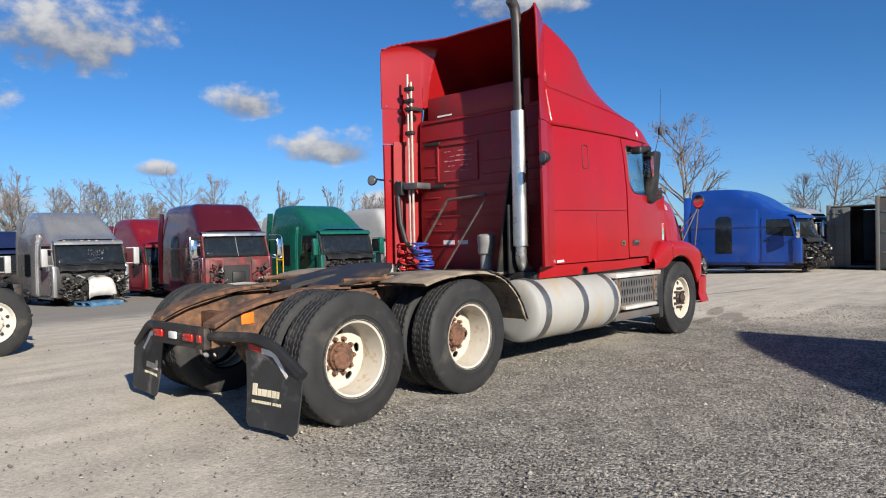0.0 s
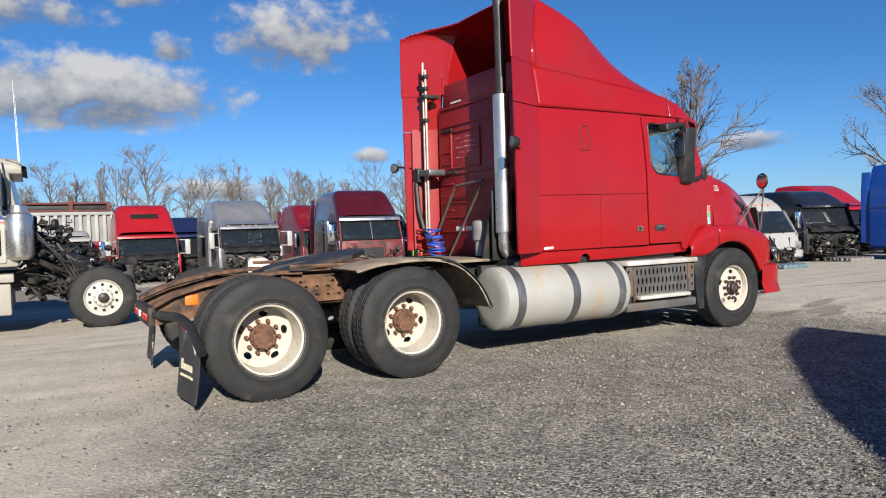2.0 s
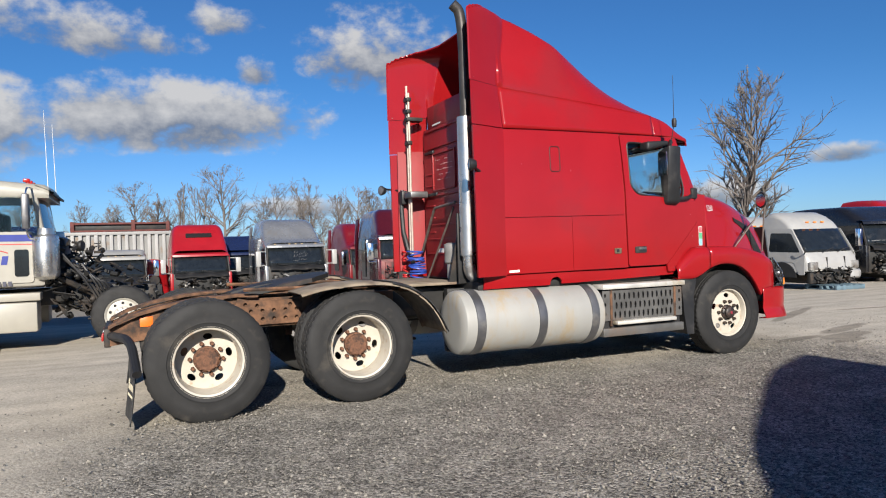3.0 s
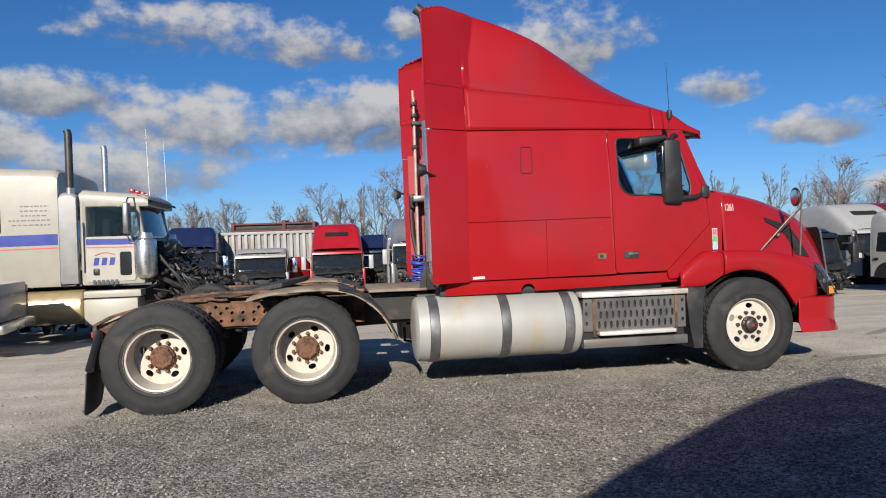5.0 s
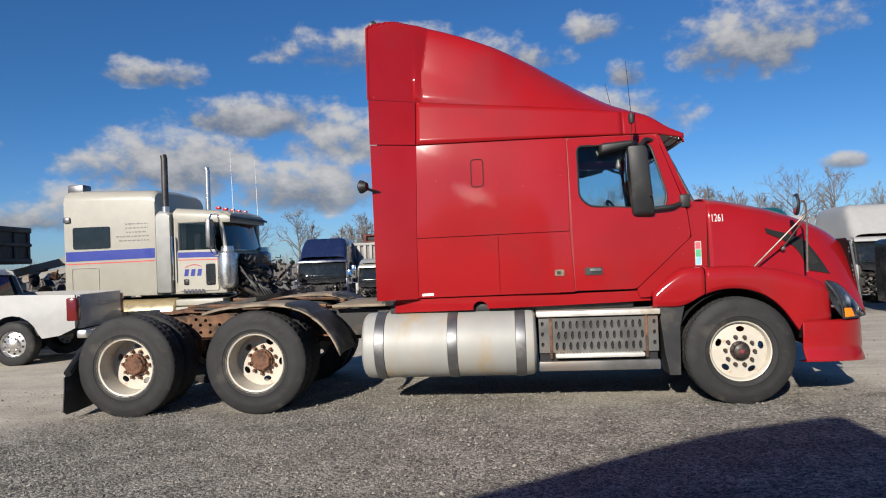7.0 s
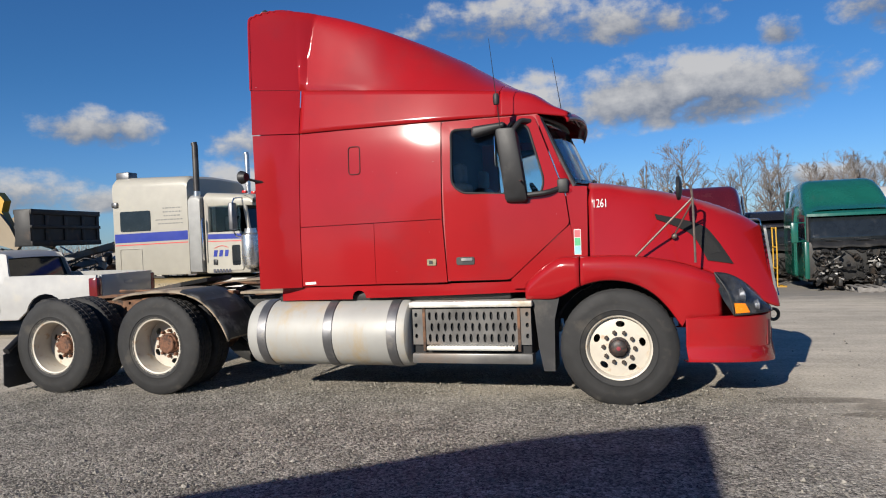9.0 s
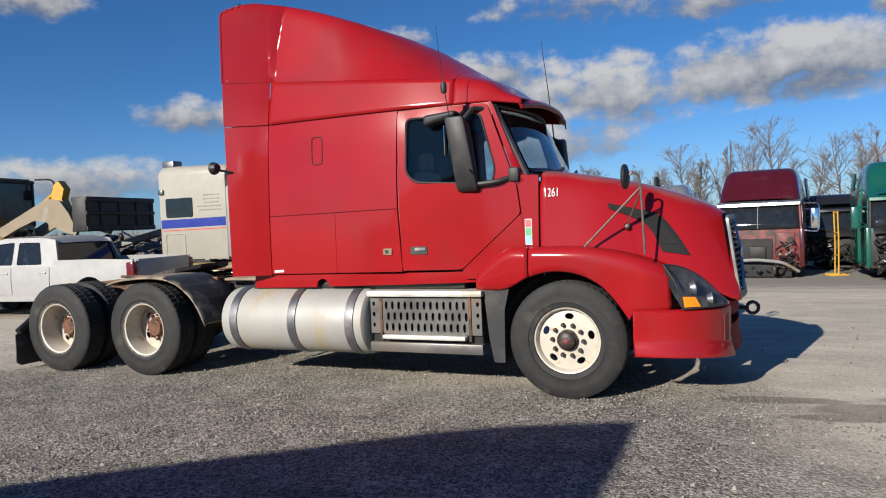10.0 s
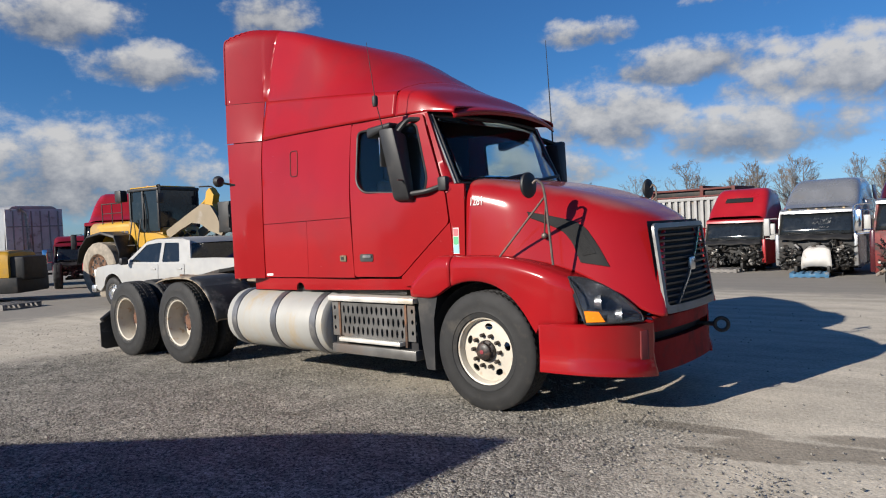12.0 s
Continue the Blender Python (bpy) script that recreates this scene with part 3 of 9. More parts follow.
    part("vent_cover", bm, SEAM_DARK, truck, "thin dark outline of the vent cover")
    # cowl between door and bonnet, and the red sill under the cab
    side_part("cowl_panel", [(4.945, 1.94), (5.13, 1.93), (5.115, 1.29), (5.0, 1.30), (4.974, 1.60), (4.945, 1.86)], RED, s, lambda x, z: body_w(x, z) - 0.004)
    side_part("lower_cowl", [(4.428, 1.111), (4.973, 1.598), (5.0, 1.29), (4.88, 1.30), (4.6, 1.10), (4.55, 1.03), (4.45, 1.03)], RED, s, lambda x, z: body_w(x, z) + 0.002)
    sill = [(2.06, 1.075), (4.56, 1.095), (4.56, 0.995), (3.16, 0.965), (2.98, 0.965)] + [(2.91 + 0.075 * math.cos(a), 0.965 + 0.075 * math.sin(a)) for a in [math.pi * k / 8 for k in range(1, 8)]] + [(2.835, 0.955), (2.05, 0.945)]
    side_part("sill", sill, RED, s, lambda x, z: min(body_w(max(x, 2.3), z), 1.09) - 0.03 - 0.10 * max(0, 1.02 - z), 0.02)
    for (z0, z1), cm in zip(((1.475, 1.54), (1.40, 1.47), (1.325, 1.395)), ("sticker_red", "sticker_green", "sticker_blue")):
        if s < 0:
            bm = bmesh.new()
            sheet(bm, [(5.005, z0), (5.055, z0), (5.055, z1), (5.005, z1)], on_side(s, lambda x, z: body_w(x, z) + 0.002), 0.004)
            part("sticker", bm, material(cm, {"sticker_red": (0.62, 0.12, 0.13), "sticker_green": (0.1, 0.42, 0.2), "sticker_blue": (0.25, 0.5, 0.68)}[cm], 0.5), truck, "small coloured square sticker on the cowl")
    bm = bmesh.new()
    sheet(bm, [(5.0, 1.318), (5.06, 1.318), (5.06, 1.548), (5.0, 1.548)], on_side(s, lambda x, z: body_w(x, z)), 0.003)
    part("sticker_backing", bm, WHITE_MARK, truck)
    # reflective white tag low on the sleeper
    bm = bmesh.new()
    sheet(bm, [(2.335, 1.105), (2.455, 1.11), (2.455, 1.135), (2.335, 1.13)], on_side(s, lambda x, z: body_w(x, z) + 0.003), 0.004)
    part("reflector_tag", bm, WHITE_MARK, truck)

# upper shell: roof fairing with flared wings, and the roof cap in front
UP_W = [(2.3, 1.014), (2.6, 1.027), (3.2, 1.032), (3.8, 1.022), (4.3, 0.982), (4.6, 0.94), (4.8, 0.89), (4.97, 0.85)]
UP_TOP = [(1.88, 3.875), (2.1, 3.90), (2.28, 3.893), (2.45, 3.87), (2.73, 3.79), (3.02, 3.685), (3.3, 3.57), (3.58, 3.42), (3.87, 3.21), (4.0, 3.10), (4.14, 3.005), (4.28, 2.94), (4.43, 2.90), (4.65, 2.83), (4.82, 2.715), (4.91, 2.67), (4.97, 2.64)]
CROWN = [(1.88, 0.01), (2.45, 0.005), (3.1, 0.01), (3.65, 0.09), (4.0, 0.165), (4.2, 0.165), (4.5, 0.07), (4.78, 0.035), (4.97, 0.025)]
UP_N = [(1.88, 21.0), (2.3, 22.0), (3.0, 14.0), (3.8, 7.0), (4.3, 7.0), (4.97, 6.0)]
LEAN = [(1.88, 0.12), (2.6, 0.14), (3.1, 0.20), (3.3, 0.34), (3.5, 0.52), (3.7, 0.72), (4.0, 0.95), (4.4, 0.8), (4.97, 0.4)]
BASE_Z, SEAM_Z = 2.622, 3.068


def fold_z(x):
    """Height of the fold along which the fairing stands on the cab roof."""
    return SEAM_Z - 0.106 * max(0.0, x - 2.33)


def upper_side(x, z, s):
    """Half width of the upper shell; the wings flare out behind a crease that leans forward with height."""
    d = max(0.0, z - BASE_Z)
    crease = 2.30 + (0.03 * d / 0.45 if d < 0.45 else 0.03 + 0.136 * (d - 0.45) / 0.78)
    q = max(x, crease)
    fold = fold_z(q) - BASE_Z
    w = interp(q, UP_W) - 0.20 * min(d, fold) - interp(q, LEAN) * max(0.0, d - fold)
    if x < crease:
        out = 1.175 - 0.025 * d if s < 0 else 1.25
        w += (out - w) * min(1.0, (crease - x) / (crease - 1.885)) ** 0.9
    return w


def upper_half(x, s, z_from=None):
    """Half section of the upper shell from its foot (or from z_from) to the middle of the roof."""
    top, n = interp(x, UP_TOP), interp(x, UP_N)
    z0 = BASE_Z if x < 4.7 else BASE_Z - 0.04 * (x - 4.7) / 0.27
    h = top - z0
    lift = interp(x, CROWN)
    lo = 0.0 if z_from is None else math.asin(((z_from - z0) / h) ** (n / 2))
    half = []
    for k in range(301):
        th = lo + (math.pi / 2 - lo) * k / 300
        z = z0 + h * math.sin(th) ** (2 / n)
        f = max(0.0, math.cos(th)) ** (2 / n)
        half.append((upper_side(x, z, s) * f, z + lift * max(0.0, 1 - f * f) ** 1.2))
    return even(half, 56)


def above_fold(x, s):
    """Half section of the fairing from the fold up."""
    fold = fold_z(x)
    return even([(upper_side(x, fold, s), fold)] + [p for p in upper_half(x, s) if p[1] > fold + 0.012], 44)


# the roof's rear edge runs forward in a bow between the two wings
ROOF_EDGE = [(1.885, 1.125), (2.0, 1.045), (2.1, 0.97), (2.2, 0.85), (2.28, 0.68), (2.325, 0.50)]


for s in (-1, 1):
    bm = bmesh.new()
    skin(bm, [[Vector((x, s * (upper_side(x, z, s) + 0.002), z)) for z in [BASE_Z + (SEAM_Z - 0.006 - BASE_Z) * k / 6 for k in range(7)]] for x in [1.885 + 0.43 * k / 8 for k in range(9)]], False)
    ob = part("upper_extender", bm, RED, truck, angle=60)
    md = ob.modifiers.new("thick", "SOLIDIFY")
    md.thickness, md.offset = 0.012, 0
shell = bmesh.new()
rings = []
for x in [2.325 + 0.016 * k for k in range(12)] + [2.52 + (4.36 - 2.52) * k / 46 for k in range(47)]:
    near, far = above_fold(x, -1), above_fold(x, 1)
    rings.append([Vector((x, -y - 0.002, z)) for y, z in near] + [Vector((x, y + 0.002, z)) for y, z in reversed(far[:-1])])
skin(shell, rings, False)
for s in (-1, 1):
    bm = bmesh.new()
    rows = []
    for k in range(45):
        x = 2.325 + (4.36 - 2.325) * k / 44
        fold = fold_z(x)
        rows.append([Vector((x, s * upper_side(x, BASE_Z + (fold - BASE_Z) * j / 8, s), BASE_Z + (fold - BASE_Z) * j / 8)) for j in range(9)])
    skin(bm, rows, False)
    ob = part("roof_side", bm, RED, truck, angle=60)
    md = ob.modifiers.new("thick", "SOLIDIFY")
    md.thickness, md.offset = 0.012, 0
bm = bmesh.new()
rings = []
for k in range(25):
    x = 4.362 + (4.97 - 4.362) * k / 24
    near, far = upper_half(x, -1), upper_half(x, 1)
    rings.append([Vector((x, -y, z)) for y, z in near] + [Vector((x, y, z)) for y, z in reversed(far[:-1])])
skin(bm, rings, False)
ob = part("roof_cap", bm, RED, truck, angle=60)
md = ob.modifiers.new("thick", "SOLIDIFY")
md.thickness, md.offset = 0.012, 0
wing_edges = []
for s in (-1, 1):
    last = [p for p in above_fold(2.325, s) if p[0] >= 0.50]
    rows, rim = [], []
    for k in range(24):
        x = 1.885 + 0.44 * k / 24
        cut = interp(x, ROOF_EDGE) + (0.10 * (2.325 - x) / 0.44 if s > 0 else 0.0)
        row = even([p for p in upper_half(x, s, SEAM_Z) if p[0] >= cut], len(last))
        rows.append([Vector((x, s * y, z)) for y, z in row])
        rim.append(rows[-1][-1])
    rows.append([Vector((2.325, s * (y + 0.002), z)) for y, z in last])
    skin(shell, rows, False)
    wing_edges.append(rows[0] + rim[1:] + [rows[-1][-1]])
bmesh.ops.remove_doubles(shell, verts=shell.verts, dist=1e-4)
fairing = part("roof_fairing", shell, RED, truck, angle=26)
md = fairing.modifiers.new("thick", "SOLIDIFY")
md.thickness, md.offset = 0.012, 0
for line in wing_edges:
    bm = bmesh.new()
    tube(bm, line, 0.013, 6)
    part("rolled_edge", bm, RED, fairing)
bm = bmesh.new()
edge = [Vector((2.325, y, z)) for y, z in upper_half(2.325, -1) if y < 0.50]
tube(bm, [Vector((v.x, -v.y, v.z)) for v in edge] + [v for v in reversed(edge)], 0.013, 6)
part("roof_edge", bm, RED, truck)
for s in (-1, 1):
    bm = bmesh.new()
    tube(bm, [Vector((4.361, s * (y + 0.001), z)) for y, z in upper_half(4.361, s) if z < 2.86], 0.0035, 6)
    part("roof_seam", bm, SEAM_DARK, truck)
for s in (-1, 1):
    bm = bmesh.new()
    tube(bm, [Vector((x, s * (upper_side(x, fold_z(x), s) + 0.001), fold_z(x) - 0.003)) for x in [1.89 + 1.0 * k / 24 for k in range(25)]], 0.0035, 6)
    part("fairing_seam", bm, SEAM_DARK, truck)
    for x in (1.93, 2.42, 2.88, 3.32, 3.77):
        bm = bmesh.new()
        bmesh.ops.create_uvsphere(bm, u_segments=8, v_segments=5, radius=0.009, matrix=pose(x, s * (upper_side(x, fold_z(x) + 0.03, s) - 0.002), fold_z(x) + 0.03))
        part("fairing_rivet", bm, CHROME_DULL, truck)
bm = bmesh.new()
skin(bm, [[Vector((x + b * (1 - u * u), 0.86 * u, z + c * (1 - u * u) - e * u ** 4)) for u in [k / 12 - 1 for k in range(25)]]
          for x, b, z, c, e in ((4.90, 0.05, 2.658, 0.03, 0.05), (4.945, 0.075, 2.635, 0.04, 0.04), (4.968, 0.09, 2.60, 0.05, 0.03), (4.972, 0.092, 2.555, 0.05, 0.02))], False)
visor = part("sun_visor", bm, RED, truck, "red roof lip above the windscreen")
md = visor.modifiers.new("thick", "SOLIDIFY")
md.thickness = 0.015

# closed sleeper box behind the panels, with a ribbed back wall
bm = bmesh.new()
box(bm, 2.24, 3.70, -0.955, 0.955, 1.0, 2.9, 0.03)
box(bm, 2.24, 3.15, -0.80, 0.80, 2.86, 3.17, 0.03)
part("sleeper_box", bm, RED_IN, truck)
bm = bmesh.new()
box(bm, 2.0, 4.4, -0.98, 0.98, 0.93, 1.02, 0.01)
part("cab_floor", bm, BLACK_METAL, truck)
bm = bmesh.new()
for z in (1.30, 1.48, 1.66, 2.02, 2.62, 2.84):
    box(bm, 2.222, 2.245, -0.90, 0.86, z, z + 0.022, 0.006)
for z in (1.57, 1.75, 1.90, 2.15, 2.30):
    box(bm, 2.226, 2.245, 0.60, 0.86, z, z + 0.016, 0.005)
    box(bm, 2.226, 2.245, -0.90, -0.10, z, z + 0.016, 0.005)
for y in (0.62, -0.02):
    box(bm, 2.222, 2.245, y - 0.012, y + 0.012, 2.10, 2.56, 0.005)
for z in (2.10, 2.55):
    box(bm, 2.222, 2.245, -0.02, 0.62, z - 0.012, z + 0.012, 0.005)
part("back_wall_rib", bm, RED_IN, truck)
bm = bmesh.new()
random.seed(4)
for r in range(5):
    y = 0.52
    while y > 0.12:
        l = random.uniform(0.03, 0.09)
        if random.random() < 0.75:
            box(bm, 2.2375, 2.239, y - l, y, 2.46 - r * 0.06, 2.464 - r * 0.06 + random.uniform(0, 0.014))
        y -= l + 0.02
tagged(part("chalk_mark", bm, material("chalk", (0.42, 0.2, 0.2), 0.9), truck, "faded scrawled chalk marks"), kind="stuff")
for y0, y1, z0, z1 in ((0.38, 0.56, 1.325, 1.375), (0.16, 0.32, 1.325, 1.375), (0.38, 0.62, 2.905, 2.925)):
    bm = bmesh.new()
    box(bm, 2.236, 2.239, y0, y1, z0, z1)
    part("reflective_tape", bm, WHITE_MARK, truck)
for y0, z0 in ((0.58, 2.56), (0.50, 2.03)):
    bm = bmesh.new()
    box(bm, 2.21, 2.24, y0, 0.85, z0, z0 + 0.04, 0.008)
    part("back_hinge", bm, BLACK, truck)

# cab front: pillars, windscreen, inside
def screen(u, v, off=0.0):
    return Vector((5.02 - 0.30 * v + 0.14 * (1 - u * u) + off, u * (0.90 - 0.035 * v), 1.94 + 0.65 * v))


bm = bmesh.new()
skin(bm, [[screen(-1 + k / 12, j / 8) for k in range(25)] for j in range(9)], False)
ws = part("windscreen", bm, GLASS, truck, "clear curved windscreen")
md = ws.modifiers.new("thick", "SOLIDIFY")
md.thickness = 0.006
ws.visible_shadow = False
bm = bmesh.new()
edge = [screen(-1, j / 8) for j in range(9)] + [screen(-1 + k / 12, 1) for k in range(25)] + [screen(1, 1 - j / 8) for j in range(9)] + [screen(1 - k / 12, 0) for k in range(25)]
tube(bm, edge, 0.018, 6, False)
part("windscreen_seal", bm, BLACK, truck)
for s in (-1, 1):
    bm = bmesh.new()
    rings = []
    for t in [k / 8 for k in range(9)]:
        p = Vector((5.015 - 0.30 * t, s * (0.922 - 0.035 * t), 1.92 + 0.68 * t))
        q = Vector((4.948 - 0.262 * t, s * (0.997 - 0.06 * t), 1.86 + 0.75 * t))
        rings.append([p, p.lerp(q, 0.5) + Vector((0.02, s * 0.022, 0)), q, q + Vector((-0.01, -s * 0.06, 0)), p + Vector((-0.05, -s * 0.03, 0))])
    skin(bm, rings, True, True, True)
    part("windscreen_pillar", bm, RED, truck, angle=60)
    bm = bmesh.new()
    tube(bm, [Vector((5.012 - 0.30 * t, s * (0.932 - 0.035 * t), 1.94 + 0.65 * t)) for t in [k / 6 for k in range(7)]], 0.013, 6)
    part("pillar_trim", bm, STEEL_FRAME, truck, "pale weathered trim strip")
    # mirror with its arms
    bm = bmesh.new()
    mx, my = (4.46, -1.125) if s < 0 else (4.78, 1.20)
    mp = pose(mx, my, 2.14)
    box(bm, -0.105, 0.105, -0.10, 0.10, -0.315, 0.315, 0.035, seg=2)
    for v in bm.verts:
        low = 0.5 - v.co.z / 0.63
        if v.co.y * s > 0:
            v.co.y -= s * 0.105 * low ** 1.3
        v.co.x += 0.055 * low - (0.02 * (1 - low) if v.co.x > 0 else 0.0)
        v.co.z += 0.03 * v.co.y * s / 0.1
    mir = part("door_mirror", bm, BLACK, truck, "tall tapered black plastic door mirror", angle=28, matrix=mp)
    bm = bmesh.new()
    box(bm, -0.114, -0.106, -0.075, 0.075, 0.0, 0.27, 0.004)
    part("mirror_glass", bm, CHROME, mir)
    bm = bmesh.new()
    box(bm, 0.10, 0.118, -0.085, 0.06, -0.145, -0.135, 0.003)
    part("housing_seam", bm, SEAM_DARK, mir)
    bm = bmesh.new()
    tube(bm, bend([(4.91, s * 0.985, 1.93), (4.78, s * 1.06, 1.885), (mx + 0.06, my - s * 0.04, 1.87)]), 0.024, 8)
    part("mirror_arm", bm, BLACK, mir, matrix=mp.inverted())
    bm = bmesh.new()
    tube(bm, bend([(4.64, s * 0.955, 2.555), (4.56, s * 1.03, 2.56), (mx + 0.02, my - s * 0.03, 2.44)]), 0.022, 8)
    tube(bm, bend([(4.50, s * 0.975, 2.56), (4.46, s * 1.03, 2.53), (mx - 0.03, my - s * 0.03, 2.44)]), 0.016, 8)
    part("mirror_arm", bm, BLACK, mir, matrix=mp.inverted())
    bm = bmesh.new()
    box(bm, 4.87, 4.97, s * 0.99 - 0.035, s * 0.99 + 0.035, 1.88, 2.01, 0.02)
    part("mirror_mount", bm, BLACK, truck)
    bm = bmesh.new()
    box(bm, 4.12, 4.44, s * 1.07 - 0.075, s * 1.07 + 0.075, 2.455, 2.535, 0.03, seg=3)
    for v in bm.verts:
        v.co.z += 0.035 * (v.co.x - 4.28) / 0.16 * (1 if v.co.z < 2.495 else 0.3)
    part("look_down_mirror", bm, BLACK, truck, "black plastic mirror housing over the door window")
    if s < 0:
        bm = bmesh.new()
        tube(bm, [(4.41, -1.19, 2.44), (4.40, -1.27, 2.72), (4.36, -1.31, 3.25)], [0.005, 0.004, 0.002], 6)
        ant = part("antenna", bm, BLACK, truck)
        bm = bmesh.new()
        lathe(bm, [(0, -0.05), (0.022, -0.045), (0.028, -0.02), (0.028, 0.03), (0.02, 0.05), (0, 0.055)], 12, pose(4.398, -1.275, 2.72, 90))
        part("antenna_coil", bm, BLACK, ant)
# whip on the far side of the roof
bm = bmesh.new()
tube(bm, [(4.74, 1.22, 2.42), (4.66, 1.32, 3.05), (4.555, 1.46, 3.71)], [0.009, 0.006, 0.003], 6)
part("whip_antenna", bm, BLACK, truck)
bm = bmesh.new()
box(bm, 4.60, 5.12, -0.88, 0.88, 1.55, 1.86, 0.06, seg=3)
box(bm, 4.55, 4.75, 0.22, 0.72, 1.60, 1.93, 0.05, seg=3)
part("dashboard", bm, DARK_IN, truck)
bm = bmesh.new()
box(bm, 3.70, 4.98, -0.90, 0.90, 1.02, 1.08)
box(bm, 3.70, 4.70, -0.86, 0.86, 2.60, 2.63)
box(bm, 3.68, 3.74, -0.93, 0.93, 1.0, 2.62)
for s in (-1, 1):
    box(bm, 3.72, 4.75, s * 0.985 - 0.03, s * 0.985 + 0.012, 1.1, 1.84, 0.01)
part("cab_lining", bm, DARK_IN, truck)
for s in (-1, 1):
    bm = bmesh.new()
    box(bm, 3.86, 4.34, s * 0.5 - 0.24, s * 0.5 + 0.24, 1.38, 1.52, 0.05, seg=3)
    box(bm, 3.78, 3.92, s * 0.5 - 0.22, s * 0.5 + 0.22, 1.46, 2.06, 0.05, seg=3)
    box(bm, 3.79, 3.89, s * 0.5 - 0.12, s * 0.5 + 0.12, 2.06, 2.26, 0.04, seg=3)
    box(bm, 3.95, 4.25, s * 0.5 - 0.15, s * 0.5 + 0.15, 1.06, 1.40, 0.02)
    part("seat", bm, GREY_IN, truck)
bm = bmesh.new()
wheel_m = pose(4.50, 0.5, 1.88, 0, 62, 0)
lp = [wheel_m @ Vector((0.23 * math.cos(a), 0.23 * math.sin(a), 0)) for a in [2 * math.pi * k / 24 for k in range(25)]]
tube(bm, lp, 0.016, 6, False)
for a in (0.5, 2.6, 4.7):
    tube(bm, [wheel_m @ Vector((0.23 * math.cos(a), 0.23 * math.sin(a), 0)), wheel_m @ Vector((0, 0, -0.03))], 0.014, 6)
tube(bm, [wheel_m @ Vector((0, 0, -0.02)), (4.72, 0.5, 1.74)], 0.03, 8)
part("steering_wheel", bm, BLACK, truck)
for y0 in (-0.45, 0.15):
    bm = bmesh.new()
    tube(bm, [(5.19, y0, 1.93), (5.165, y0 + 0.12, 1.98), (5.12, y0 + 0.50, 2.03)], 0.009, 6)
    tube(bm, [(5.175, y0 - 0.04, 1.965), (5.155, y0 + 0.25, 2.01), (5.10, y0 + 0.56, 2.05)], 0.013, 6)
    part("wiper", bm, BLACK, truck)

# bonnet
HOOD_TOP = [(5.06, 1.985), (5.3, 1.955), (5.6, 1.90), (5.85, 1.845), (6.1, 1.772), (6.3, 1.70), (6.46, 1.625), (6.56, 1.568), (6.62, 1.525)]
HOOD_W = [(5.06, 0.985), (5.3, 0.965), (5.6, 0.935), (5.85, 0.868), (6.1, 0.795), (6.3, 0.752), (6.46, 0.70), (6.56, 0.645), (6.62, 0.59)]
HOOD_LOW = [(5.06, 1.27), (5.5, 1.265), (5.85, 1.21), (6.1, 1.13), (6.3, 1.01), (6.46, 0.89), (6.56, 0.82), (6.62, 0.79)]


def hood_ring(x):
    w, top, low = interp(x, HOOD_W), interp(x, HOOD_TOP), interp(x, HOOD_LOW)
    n = 10.0 - 2.6 * (x - 5.06)
    half = []
    push = 0.085 * max(0.0, (x - 5.9) / 0.66) ** 1.5
    for k in range(201):
        th = math.pi / 2 * k / 200
        z = low + (top - low) * math.sin(th) ** (2 / n)
        y = (w - (0.06 + 0.16 * (x - 5.06)) * (z - low)) * max(0.0, math.cos(th)) ** (2 / n)
        half.append((x + push * (1 - (z - low) / (top - low)), y, z))
    half = even(half, 40)
    return [Vector((a, -y, z)) for a, y, z in half] + [Vector((a, y, z)) for a, y, z in reversed(half[:-1])]


def hood_side(x, z):
    """Half width of the bonnet's side at x, z."""
    w, top, low = interp(x, HOOD_W), interp(x, HOOD_TOP), interp(x, HOOD_LOW)
    n = 10.0 - 2.6 * (x - 5.06)
    t = max(0.0, min(0.999, (z - low) / (top - low)))
    return (w - (0.06 + 0.16 * (x - 5.06)) * (z - low)) * (1 - t ** n) ** (1 / n)


def hood_point(s, X, z, out=0.0):
    """The place on the bonnet's side that has this x and height."""
    x = X
    for _ in range(6):
        low, top = interp(x, HOOD_LOW), interp(x, HOOD_TOP)
        t = max(0.0, min(1.0, (z - low) / (top - low)))
        x = min(6.62, X - 0.085 * max(0.0, (x - 5.9) / 0.66) ** 1.5 * (1 - t))
    return Vector((X, s * (hood_side(x, z) + out), z))


bm = bmesh.new()
nose = hood_ring(6.62)
lips = [[Vector((p.x + a, p.y * b, 0.80 + (p.z - 0.80) * c)) for p in nose] for a, b, c in ((0.014, 0.965, 0.994), (0.02, 0.925, 0.985), (0.018, 0.90, 0.975))]
skin(bm, [hood_ring(5.135 + (6.62 - 5.135) * i / 30) for i in range(31)] + lips, False)
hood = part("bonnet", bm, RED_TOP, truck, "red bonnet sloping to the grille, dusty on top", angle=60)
md = hood.modifiers.new("thick", "SOLIDIFY")
md.thickness, md.offset = 0.012, 0
bm = bmesh.new()
box(bm, 5.15, 6.2, -0.5, 0.5, 0.75, 1.40, 0.05)
box(bm, 5.0, 5.2, -0.86, 0.86, 1.0, 1.88, 0.03)
part("engine_block", bm, DARK_IN, truck)
# grille set in a bright surround
def grille_pt(y, z, d=0.0):
    t = (1.505 - z) / 0.705
    return Vector((6.645 + 0.092 * t + 0.05 * (1 - (y / 0.55) ** 2) - d, y, z))


def on_grille(u, v, d):
    return grille_pt(u, v, d)


